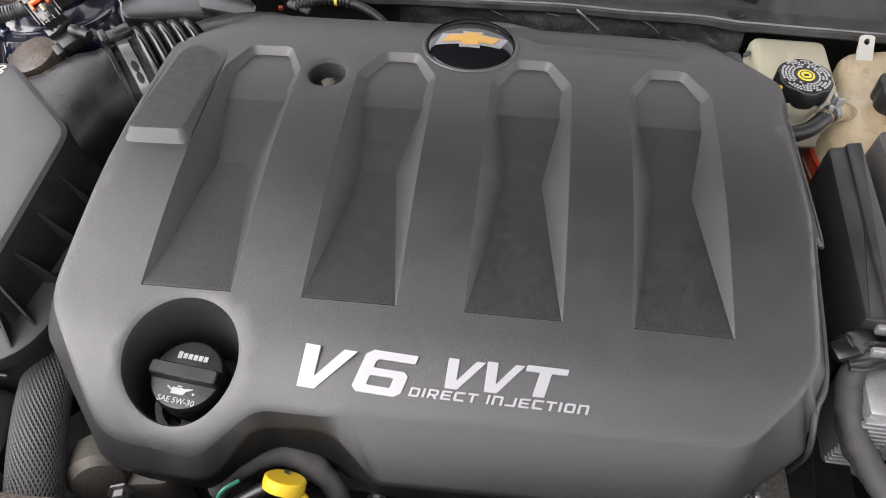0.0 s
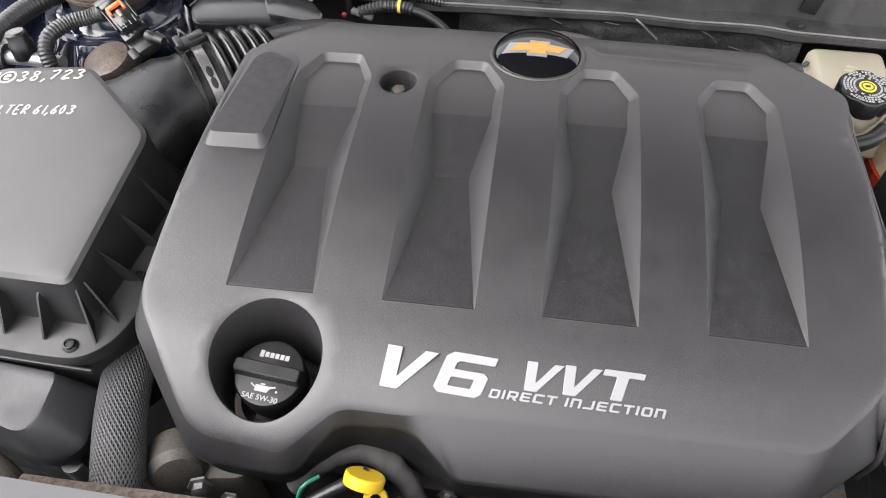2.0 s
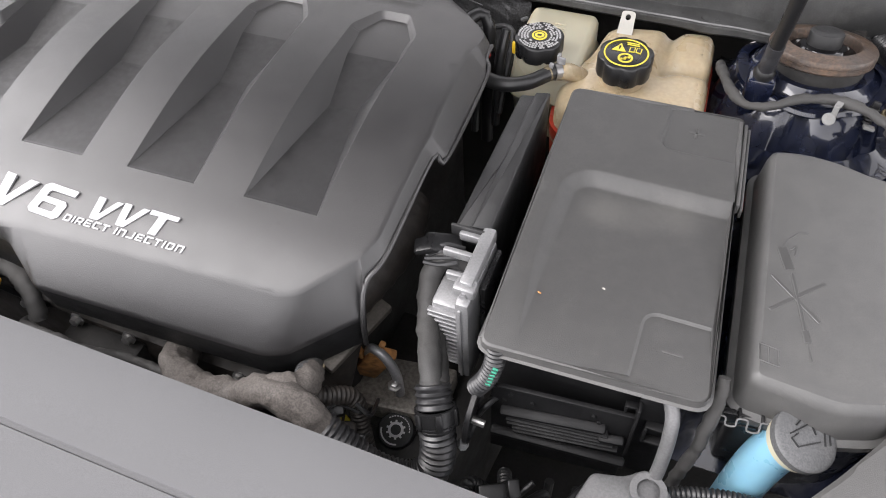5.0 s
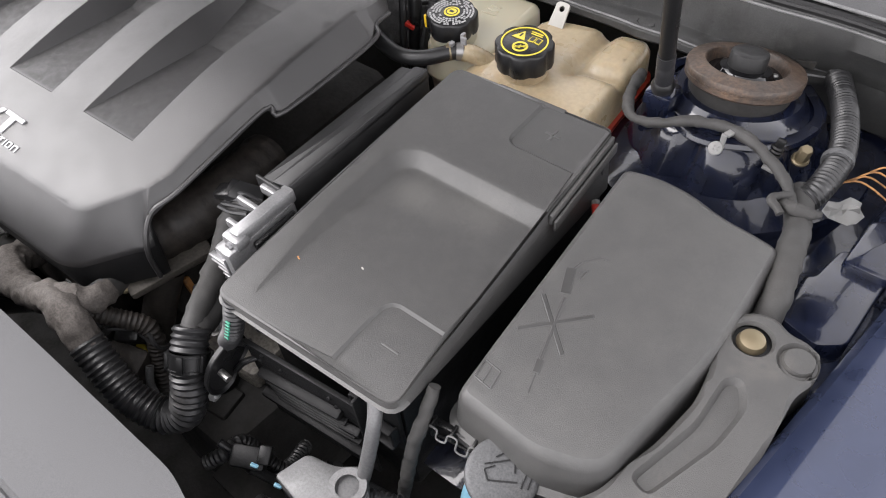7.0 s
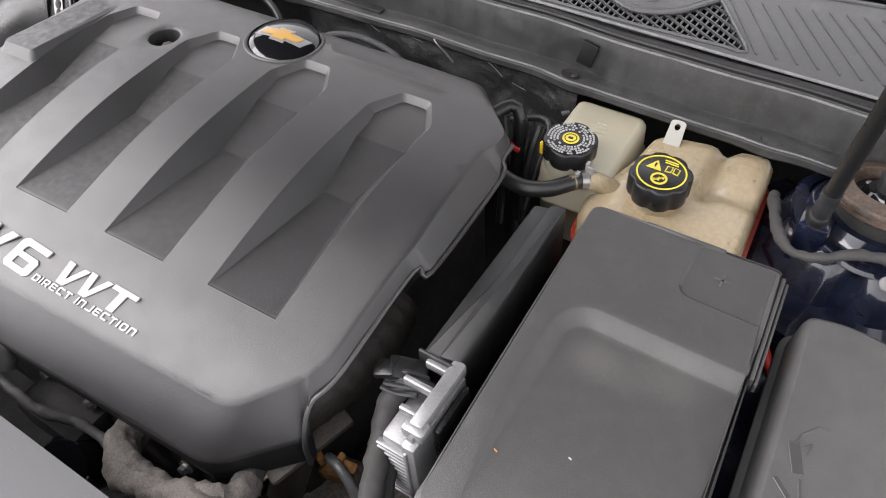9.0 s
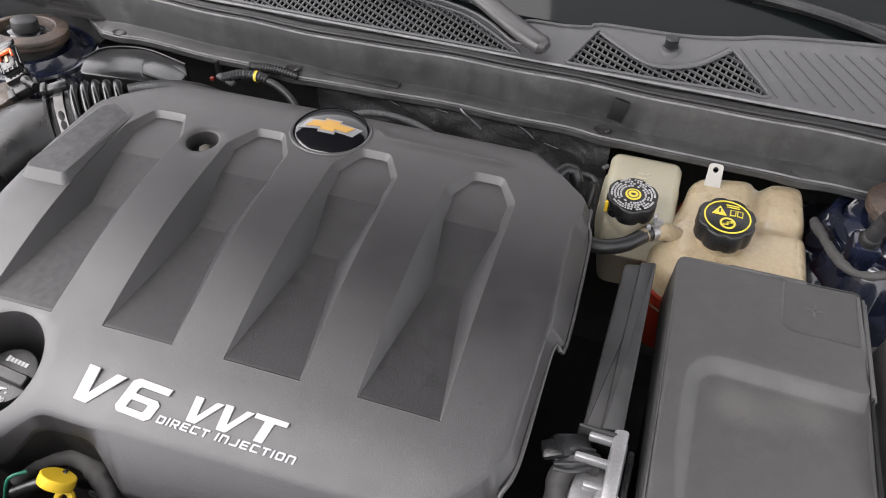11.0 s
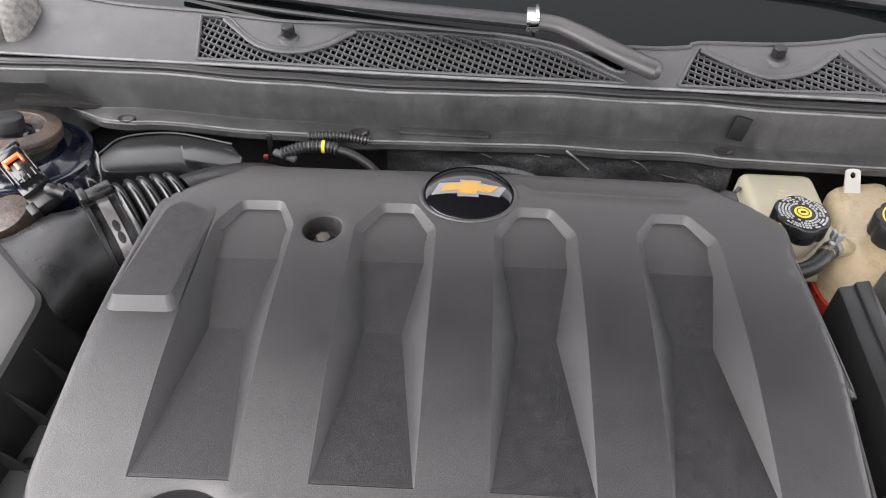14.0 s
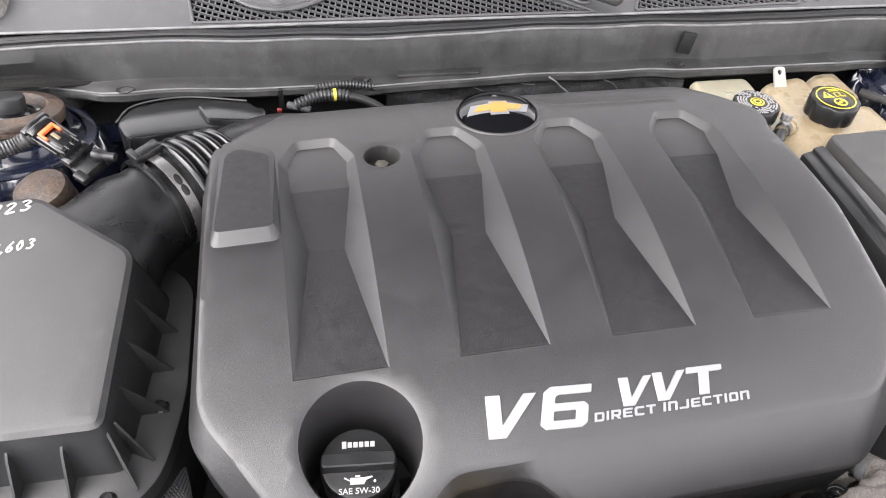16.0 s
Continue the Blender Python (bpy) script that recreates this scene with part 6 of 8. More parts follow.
pb = thing("shift_bracket", "dirty pressed steel bracket beside the engine", "bracket")
part("bar", rbox(0.226, 0.283, 0.772, 0.020, 0.092, 0.012, 0.003, pose(0, 0, 0, 4, 12, -17)), "cast", pb)
part("yellow_end", rbox(0.209, 0.243, 0.772, 0.012, 0.016, 0.006, 0.002, pose(0, 0, 0, 0, 10, -17)), "zinc", pb)
sm = thing("sensor_block", "brown plastic sensor with a pale cable", "sensor")
part("body", rbox(0.232, 0.196, 0.700, 0.045, 0.034, 0.06, 0.006, pose(0, 0, 0, 12, 10, 20)), "brown", sm)
part("plug", rbox(0.225, 0.216, 0.735, 0.026, 0.022, 0.02, 0.003, pose(0, 0, 0, 20, 0, 35)), "black", sm)
part("cable", sweep([(0.262, 0.205, 0.72), (0.270, 0.194, 0.705), (0.285, 0.190, 0.69), (0.304, 0.184, 0.68)], 0.0042, 10, 0.004), "cap_grey", sm)
part("yellow_tag", rbox(0.222, 0.216, 0.698, 0.016, 0.012, 0.003, 0.001, pose(0, 0, 0, 30, 10, 30)), "print", sm, "dull yellow paper tag")
part("dark_plug", moved(lathe([(0.016, 0), (0.016, 0.03), (0.012, 0.036), (0.012, 0.05)], 20), Matrix.Translation((0.195, 0.225, 0.70)) @ pose(0, 0, 0, 25, 10, 0)), "black", sm)
for i in range(3):
    part("loose_wire", sweep([(0.20 + 0.012 * i, 0.200, 0.76), (0.215 + 0.015 * i, 0.212 + 0.006 * i, 0.748), (0.245 + 0.01 * i, 0.222, 0.735), (0.255, 0.235 + 0.01 * i, 0.70)], 0.0024, 6, 0.005), "hose", sm)
for i, xx in enumerate((0.420, 0.452)):
    part("blue_tip", rbox(xx, 0.200, 0.705, 0.008, 0.004, 0.004, 0.001, pose(0, 0, 0, 0, 15, 20)), "bluefluid", sm, "blue connector tip")

gc = thing("green_striped_conduit", "small ribbed conduit with green stripes", "conduit")
part("tube", ribbed([(0.381, 0.268, 0.860), (0.381, 0.261, 0.842), (0.376, 0.256, 0.822), (0.367, 0.252, 0.805)], 0.0098, 0.0042, 0.0014, 14), "hose", gc)
part("green_stripe", merge(*[rbox(0.3850 - 0.0010 * i, 0.2530 - 0.0010 * i, 0.8480 - 0.0042 * i, 0.005, 0.002, 0.0020, 0.0004) for i in range(6)]), "green", gc, "green stripe")
rd = thing("coolant_rod_pipe", "dull grey bent metal pipe beside the battery", "pipe")
part("pipe", sweep([(0.530, 0.276, 0.846), (0.536, 0.266, 0.832), (0.538, 0.250, 0.80), (0.535, 0.236, 0.765), (0.52, 0.225, 0.73)], 0.0062, 14, 0.006), "alloy_dull", rd)
af = thing("pipe_fitting", "bright cast aluminium pipe fitting", "fitting")
part("block", merge(slab([(0.476, 0.195), (0.512, 0.190), (0.550, 0.205), (0.556, 0.228), (0.530, 0.246), (0.512, 0.232), (0.485, 0.226)], 0.775, 0.02, 0.006, 0.003)), "alloy_dull", af)
part("boss", lathe([(0.010, -0.002), (0.016, -0.002), (0.016, 0.004), (0.010, 0.004)], 24, Matrix.Translation((0.534, 0.224, 0.776)), False), "alloy_dull", af)
sh = thing("front_harness", "split black conduit with frayed tape", "wiring")
part("tube", wrapped([(0.566, 0.306, 0.858), (0.567, 0.288, 0.835), (0.563, 0.270, 0.79), (0.557, 0.262, 0.74), (0.55, 0.25, 0.68)], 0.0056, 7), "tape", sh)
part("cross_tube", ribbed([(0.545, 0.232, 0.76), (0.575, 0.245, 0.755), (0.61, 0.255, 0.75), (0.64, 0.26, 0.74)], 0.008), "hose", sh)


# ---- gearbox side, low between engine and battery ----
gb = thing("gearbox", "dirty cast gearbox housing with a black filler cap", "gearbox")
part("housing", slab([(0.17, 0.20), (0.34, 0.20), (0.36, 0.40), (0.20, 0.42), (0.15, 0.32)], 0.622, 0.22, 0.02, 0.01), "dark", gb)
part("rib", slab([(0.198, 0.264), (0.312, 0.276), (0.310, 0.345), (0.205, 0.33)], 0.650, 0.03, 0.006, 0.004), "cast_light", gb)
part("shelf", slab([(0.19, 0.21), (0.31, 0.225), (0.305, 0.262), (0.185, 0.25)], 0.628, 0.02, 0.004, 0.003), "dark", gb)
cpm = Matrix.Translation((0.270, 0.254, 0.640)) @ pose(0, 0, 0, 12, 4, 0)
part("filler_cap", moved(lathe([(0.019, -0.02), (0.021, -0.014), (0.021, -0.002), (0.0195, 0.0)], 36), cpm), "cover_dark", gb, "black cap with white print")
part("cap_print", moved(merge(lathe([(0.0060, 0.0003), (0.0060, 0.0008), (0.0088, 0.0008), (0.0088, 0.0003)], 24, None, False), *[rbox(0.0098 * math.cos(a), 0.0098 * math.sin(a), 0.0005, 0.0022, 0.0022, 0.0006, 0, pose(0, 0, 0, 0, 0, math.degrees(a))) for a in (k * math.pi / 5 for k in range(10))],
                              *[rbox(0.0155 * math.cos(a), 0.0155 * math.sin(a), 0.0005, 0.0012, 0.0021, 0.0006, 0, pose(0, 0, 0, 0, 0, math.degrees(a))) for a in (0.2 * k for k in range(1, 13))],
                              *[rbox(0.0165 * math.cos(a), 0.0165 * math.sin(a), 0.0005, 0.0016, 0.003, 0.0006, 0, pose(0, 0, 0, 0, 0, math.degrees(a))) for a in (0.18 * k for k in range(19, 29))]), cpm), "white", gb, "white gear symbol and print bars")
part("rust_bracket", merge(rbox(0.228, 0.300, 0.690, 0.030, 0.012, 0.075, 0.003, pose(0, 0, 0, 10, 25, 20)), rbox(0.214, 0.296, 0.716, 0.008, 0.008, 0.03, 0.002, pose(0, 0, 0, 0, -15, 0)), rbox(0.238, 0.302, 0.720, 0.007, 0.008, 0.03, 0.002, pose(0, 0, 0, 0, 20, 0))), "orange", gb, "orange rusted bracket")
part("steel_pipe", sweep([(0.222, 0.300, 0.70), (0.232, 0.296, 0.728), (0.250, 0.292, 0.724), (0.262, 0.288, 0.700), (0.264, 0.286, 0.665)], 0.0055, 12, 0.005), "alu", gb)
bolt(0.262, 0.281, 0.690, 0.0055, "steel", gb, "pipe_bolt")
part("brown_duct", sweep([(0.212, 0.285, 0.760), (0.207, 0.258, 0.715), (0.200, 0.236, 0.665), (0.195, 0.215, 0.61)], 0.018, 18, 0.008), "brown", gb)
for i in range(3):
    part("stud", moved(lathe([(0.004, 0), (0.004, 0.05)], 10), Matrix.Translation((0.205 + 0.014 * i, 0.245, 0.61)) @ pose(0, 0, 0, 20, 10, 0)), "alu", gb)
part("yellow_tag", rbox(0.213, 0.241, 0.643, 0.022, 0.014, 0.002, 0, pose(0, 0, 0, 30, 20, -20)), "print", gb, "yellow paint tag")

eb = thing("engine_block", "dirty dark engine block and heads under the cover", "engine")
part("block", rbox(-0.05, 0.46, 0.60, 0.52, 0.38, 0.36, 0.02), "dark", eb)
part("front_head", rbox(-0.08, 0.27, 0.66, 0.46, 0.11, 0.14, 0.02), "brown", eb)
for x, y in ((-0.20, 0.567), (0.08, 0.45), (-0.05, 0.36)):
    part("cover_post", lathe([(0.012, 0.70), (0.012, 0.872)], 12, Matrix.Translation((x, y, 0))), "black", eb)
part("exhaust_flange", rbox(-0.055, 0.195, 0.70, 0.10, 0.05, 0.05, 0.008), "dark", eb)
of = thing("oil_filter", "black canister oil filter with white print", "oil filter")
fm = Matrix.Translation((-0.012, 0.160, 0.690)) @ pose(0, 0, 0, 35, 15, 0)
part("canister", moved(lathe([(0.034, -0.08), (0.035, -0.02), (0.034, 0.012), (0.030, 0.020), (0.018, 0.024)], 40), fm), "gloss", of)
part("print_bars", moved(merge(*[rbox(-0.012 + 0.006 * i, -0.0352, -0.004 - 0.002 * i, 0.0042, 0.001, 0.009, 0, pose(0, 0, 0, 0, 0, -20 + 10 * i)) for i in range(5)], *[rbox(-0.010 + 0.005 * i, -0.0352, -0.018 - 0.002 * i, 0.0034, 0.001, 0.003, 0, pose(0, 0, 0, 0, 0, -18 + 9 * i)) for i in range(5)]), fm), "white", of, "white print bars")
for i in range(5):
    bolt(-0.16 + 0.07 * i, 0.214, 0.735, 0.006, "steel", eb, "head_bolt", pose(0, 0, 0, 80, 0, 0))
part("taped_arch", wrapped([(-0.222, 0.190, 0.765), (-0.210, 0.200, 0.778), (-0.192, 0.214, 0.786), (-0.166, 0.222, 0.788), (-0.141, 0.217, 0.784), (-0.122, 0.203, 0.774), (-0.112, 0.190, 0.755)], 0.0095, 21, 20, 0.002), "tape", eb, "grey taped wiring arch")
part("wire_loop", wrapped([(0.06, 0.19, 0.74), (0.0, 0.19, 0.74), (-0.03, 0.178, 0.755), (-0.057, 0.174, 0.765), (-0.10, 0.176, 0.765), (-0.125, 0.18, 0.755), (-0.13, 0.20, 0.74)], 0.005, 10), "tape", eb)
part("green_wire", sweep([(-0.215, 0.165, 0.775), (-0.208, 0.178, 0.80), (-0.196, 0.19, 0.80)], 0.0018, 8, 0.005), "green", eb)
part("tie_rod", sweep([(-0.20, 0.17, 0.79), (-0.175, 0.185, 0.80), (-0.155, 0.20, 0.80)], 0.006, 18, 0.005), "rubber", eb)

# dipstick
ds = thing("dipstick", "yellow plastic oil dipstick handle", "dipstick")
dm = Matrix.Translation((-0.156, 0.190, 0.809)) @ pose(0, 0, 0, -52, 12, 0)
part("handle", moved(lathe([(0.0150, -0.0055), (0.0172, -0.0045), (0.0175, 0.0), (0.0172, 0.0045), (0.0160, 0.0055), (0.006, 0.0052)], 36), dm), "yellow", ds)
part("loop", moved(lathe([(0.005, -0.003), (0.0095, -0.003), (0.0105, 0.0), (0.0095, 0.003), (0.005, 0.003), (0.005, -0.003)], 28, None, False), Matrix.Translation((-0.145, 0.180, 0.797)) @ pose(0, 0, 0, 35, 10, 0)), "yellow", ds)
part("stick", sweep([(-0.156, 0.196, 0.800), (-0.150, 0.205, 0.77), (-0.145, 0.23, 0.70)], 0.004, 10, 0.01), "black", ds)

# ---- loom and hoses low in front of the battery ----
random.seed(11)
ll = thing("lower_loom", "tangle of black wires and hoses low in front of the battery", "wiring")
for i in range(9):
    x0, y0 = 0.36 + 0.022 * i, 0.175 + 0.01 * (i % 3)
    pts = [(x0 + random.uniform(-0.015, 0.015) + 0.012 * k, y0 + 0.020 * k + random.uniform(-0.012, 0.012), 0.655 + 0.03 * math.sin(k + i) - 0.008 * k + random.uniform(-0.015, 0.015)) for k in range(5)]
    part("wire" if i % 3 else "conduit", sweep(pts, 0.0028 + 0.0012 * (i % 3), 10, 0.006) if i % 3 else ribbed(pts, 0.0085, 0.0046, 0.0014), "hose" if i % 2 else "rubber", ll)
part("connector", merge(rbox(0.402, 0.205, 0.69, 0.034, 0.022, 0.02, 0.003, pose(0, 0, 0, 20, 10, 30)), rbox(0.418, 0.214, 0.70, 0.012, 0.018, 0.014, 0.002, pose(0, 0, 0, 20, 10, 30))), "black", ll)
part("connector", rbox(0.455, 0.212, 0.668, 0.028, 0.02, 0.024, 0.003, pose(0, 0, 0, -15, 15, -20)), "black", ll)
part("bracket", rbox(0.43, 0.20, 0.625, 0.16, 0.05, 0.006, 0.002), "dark", ll)


# ---- oil filler cap ----
oc = thing("oil_filler", "black oil filler cap with a raised grip bar and white print", "oil filler")
om = Matrix.Translation((-0.2530, 0.2570, 0.843)) @ pose(0, 0, 0, 6, 0, -4)
part("cap", moved(lathe([(0.026, -0.05), (0.030, -0.030), (0.031, -0.012), (0.031, -0.003), (0.0295, -0.0005), (0.027, 0.0)], 48), om), "black", oc)
part("grip_bar", moved(loft([[(x, y, -0.001) for x, y in rounded([(-0.0305, -0.0075), (0.0305, -0.0075), (0.0305, 0.0075), (-0.0305, 0.0075)], 0.003, 3)],
                             [(x, y, 0.0085) for x, y in rounded([(-0.0295, -0.006), (0.0295, -0.006), (0.0295, 0.0055), (-0.0295, 0.0055)], 0.003, 3)],
                             [(x, y, 0.0095) for x, y in rounded([(-0.0285, -0.005), (0.0285, -0.005), (0.0285, 0.0045), (-0.0285, 0.0045)], 0.003, 3)]]), om), "black", oc)
lettering("SAE 5W-30", 0.0068, oc, "white", om @ pose(0, -0.0255, 0.0006), "print", "white oil grade print", 1.0, 0.0, 0.0001, 0.0002, 'CENTER')
part("brand_bars", moved(merge(*[rbox(-0.0115 + 0.0046 * i, 0.0155, 0.0005, 0.0036, 0.0062 if i in (0,) else 0.0046, 0.0007, 0.0) for i in range(6)]), om), "white", oc, "row of plain white print bars")
can = [(-0.007, -0.018), (0.004, -0.018), (0.006, -0.0145), (0.011, -0.0125), (0.0105, -0.0115), (0.0045, -0.0125), (-0.007, -0.0125)]
part("oil_can_sign", moved(merge(flat(can, 0.0002), rbox(-0.0095, -0.0135, 0.0005, 0.005, 0.0012, 0.0007, 0, pose(0, 0, 0, 0, 0, -30)), rbox(-0.001, -0.0112, 0.0005, 0.004, 0.0012, 0.0007, 0), lathe([(0.0011, 0.0002), (0.0011, 0.0008)], 10, Matrix.Translation((0.0125, -0.0158, 0)))), om), "white", oc, "white oil can sign")
part("filler_tube", lathe([(0.034, -0.10), (0.034, -0.045), (0.028, -0.043)], 32, Matrix.Translation((-0.2530, 0.2570, 0.843)), False), "black", oc)

# ---- air filter box ----
ab = thing("air_filter_box", "dark grey plastic air filter box with ribbed sides", "air filter box")


def air_z(x, y):
    return 0.885 + 0.10 * (y - 0.45) - 0.15 * max(0, -0.63 - x)
a_top = [(-0.72, 0.296), (-0.449, 0.300), (-0.4415, 0.478), (-0.541, 0.560), (-0.645, 0.543), (-0.68, 0.48), (-0.72, 0.40)]
ar = [0.012, 0.010, 0.016, 0.016, 0.012, 0.02, 0.01]
at0 = dense(rounded(a_top, ar, 4), 0.02)
at1 = offset(at0, -0.005)
top_sheet = pressed([(x, y, -0.0012) for x, y in at1], [(True, offset(at0, -0.012))], air_z, grid=0.025)
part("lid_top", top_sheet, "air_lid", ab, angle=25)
low = rounded([(-0.74, 0.290), (-0.441, 0.290), (-0.4215, 0.484), (-0.536, 0.578), (-0.66, 0.560), (-0.70, 0.485), (-0.74, 0.40)], ar, 4)
low = dense_as(low, rounded(a_top, ar, 4), 0.02)
# lid sides, ribs, flange and base are darker than the lid top
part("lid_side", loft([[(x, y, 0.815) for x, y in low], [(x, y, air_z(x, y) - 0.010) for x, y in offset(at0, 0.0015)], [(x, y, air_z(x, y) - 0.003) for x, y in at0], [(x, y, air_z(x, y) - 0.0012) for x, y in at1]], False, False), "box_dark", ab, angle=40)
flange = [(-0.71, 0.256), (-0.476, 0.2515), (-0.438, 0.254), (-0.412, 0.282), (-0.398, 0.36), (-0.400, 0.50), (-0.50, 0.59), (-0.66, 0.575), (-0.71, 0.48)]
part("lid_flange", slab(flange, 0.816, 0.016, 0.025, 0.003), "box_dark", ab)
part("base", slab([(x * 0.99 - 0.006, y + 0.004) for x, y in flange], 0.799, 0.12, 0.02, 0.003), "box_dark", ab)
for i, x in enumerate((-0.641, -0.601, -0.561, -0.521, -0.481)):
    part("rib", ([(x - 0.001, 0.294, air_z(x, 0.30) - 0.012), (x + 0.001, 0.294, air_z(x, 0.30) - 0.012), (x + 0.001, 0.296, 0.816), (x - 0.001, 0.296, 0.816), (x - 0.001, 0.268, 0.817), (x + 0.001, 0.268, 0.817), (x - 0.001, 0.2895, air_z(x, 0.30) - 0.016), (x + 0.001, 0.2895, air_z(x, 0.30) - 0.016)],
                 [(0, 3, 4, 6), (1, 7, 5, 2), (0, 6, 7, 1), (6, 4, 5, 7), (4, 3, 2, 5)]), "box_dark", ab, angle=20)
for i, y in enumerate((0.345, 0.39, 0.435)):
    xa = -0.447 + 0.04 * (y - 0.3)
    part("rib", ([(xa, y - 0.001, air_z(xa, y) - 0.014), (xa, y + 0.001, air_z(xa, y) - 0.014), (xa + 0.004, y + 0.001, 0.816), (xa + 0.004, y - 0.001, 0.816), (-0.412, y - 0.001, 0.817), (-0.412, y + 0.001, 0.817)],
                 [(0, 3, 4), (1, 5, 2), (0, 4, 5, 1), (4, 3, 2, 5)]), "box_dark", ab, angle=20)
for (xt, yt), (xf, yf) in (((-0.449, 0.303), (-0.431, 0.272)), ((-0.444, 0.311), (-0.420, 0.297))):
    d = Vector((yf - yt, xt - xf, 0)).normalized() * 0.001
    zt = air_z(xt, yt) - 0.013
    part("rib", ([(xt - d.x, yt - d.y, zt), (xt + d.x, yt + d.y, zt), (xt + d.x, yt + d.y, 0.816), (xt - d.x, yt - d.y, 0.816), (xf - d.x, yf - d.y, 0.817), (xf + d.x, yf + d.y, 0.817)], [(0, 3, 4), (1, 5, 2), (0, 4, 5, 1), (4, 3, 2, 5)]), "box_dark", ab, angle=20)
for x, y in ((-0.453, 0.266), (-0.420, 0.350), (-0.61, 0.268)):
    b = lathe([(0.0072, 0.0), (0.0074, 0.0012), (0.0066, 0.0022), (0.0056, 0.0030), (0.0054, 0.0052), (0.0044, 0.0056), (0.0034, 0.0040)], 14)
    part("screw", b, "black", ab, at=Matrix.Translation((x, y, 0.816)))
# notes in white marker, drawn stroke by stroke
STROKES = {"A": [[(0, 0), (0.35, 1), (0.7, 0)], [(0.15, 0.4), (0.58, 0.4)]], "F": [[(0.1, 0), (0.1, 1), (0.65, 1)], [(0.1, 0.55), (0.5, 0.55)]],
           "@": [[(0.45 + 0.58 * math.cos(a), 0.48 + 0.60 * math.sin(a)) for a in (0.5 + 0.52 * k for k in range(13))], [(0.20, 0.5), (0.62, 0.6), (0.45, 0.8), (0.22, 0.6), (0.32, 0.25), (0.65, 0.3)]],
           "3": [[(0.05, 0.9), (0.35, 1), (0.6, 0.8), (0.3, 0.55), (0.62, 0.3), (0.35, 0), (0.05, 0.1)]], "8": [[(0.55, 0.85), (0.3, 1), (0.1, 0.8), (0.5, 0.4), (0.5, 0.1), (0.25, 0), (0.08, 0.2), (0.3, 0.5), (0.55, 0.85)]],
           ",": [[(0.2, 0.1), (0.02, -0.25)]], "7": [[(0.05, 0.95), (0.62, 1), (0.25, 0)]], "2": [[(0.05, 0.8), (0.3, 1), (0.58, 0.8), (0.1, 0.05), (0.65, 0.08)]],
           "C": [[(0.6, 0.85), (0.35, 1), (0.1, 0.6), (0.15, 0.15), (0.4, 0), (0.62, 0.15)]], "B": [[(0.1, 0), (0.1, 1), (0.5, 0.9), (0.45, 0.6), (0.12, 0.52), (0.58, 0.35), (0.5, 0.05), (0.1, 0)]],
           "I": [[(0.2, 0), (0.25, 1)]], "N": [[(0.05, 0), (0.1, 1), (0.5, 0), (0.58, 1)]], "L": [[(0.12, 1), (0.1, 0), (0.55, 0.05)]], "T": [[(0, 1), (0.65, 1)], [(0.33, 1), (0.3, 0)]],
           "E": [[(0.6, 1), (0.1, 1), (0.08, 0), (0.58, 0)], [(0.1, 0.5), (0.5, 0.5)]], "R": [[(0.08, 0), (0.1, 1), (0.5, 0.9), (0.45, 0.6), (0.12, 0.5), (0.6, 0)]],
           "6": [[(0.5, 1), (0.15, 0.5), (0.12, 0.15), (0.4, 0), (0.58, 0.25), (0.4, 0.48), (0.14, 0.3)]], "1": [[(0.25, 1), (0.22, 0)]], "0": [[(0.3, 1), (0.08, 0.5), (0.28, 0), (0.55, 0.4), (0.3, 1)]]}
for txt, px, py, tall, step, turn in (("AF@38,723", -0.6565, 0.5165, 0.0125, 0.0136, 11.5), ("CABIN FILTER 61,603", -0.6695, 0.4710, 0.0112, 0.0088, 8.0)):
    ink, pen = [], 0.0
    ca, sa = math.cos(radians(turn)), math.sin(radians(turn))
    for ch in txt:
        for line in STROKES.get(ch, ()):
            pts = []
            for x, y in line:
                lx, ly = pen + x * step * 1.05 + 0.25 * y * tall, y * tall + 0.0006 * noise.noise((pen * 300, y, 2))
                wx, wy = px + lx * ca - ly * sa, py + lx * sa + ly * ca
                pts.append((wx, wy, air_z(wx, wy) + 0.0002))
            ink.append(sweep(pts, 0.0013 if tall > 0.012 else 0.0011, 6, 0.0025, True, 0.45))
        pen += step * {",": 0.5, " ": 0.4, "I": 0.6, "1": 0.6, "@": 1.35}.get(ch, 1.0)
    part("marker_note", merge(*ink), "paperwhite", ab, "white marker handwriting")

# ---- intake duct, clamp and bellows ----
idt = thing("air_intake_duct", "black plastic intake duct joined to a ribbed rubber bellows", "intake duct")
ax = Vector((0.76, 0.65, 0.02)).normalized()
side = Vector((-0.65, 0.76, 0)).normalized()
upv = Vector((0, 0, 1))
c0, c1v, c2v = Vector((-0.495, 0.512, 0.838)), Vector((-0.462, 0.558, 0.848)), Vector((-0.430, 0.588, 0.852))


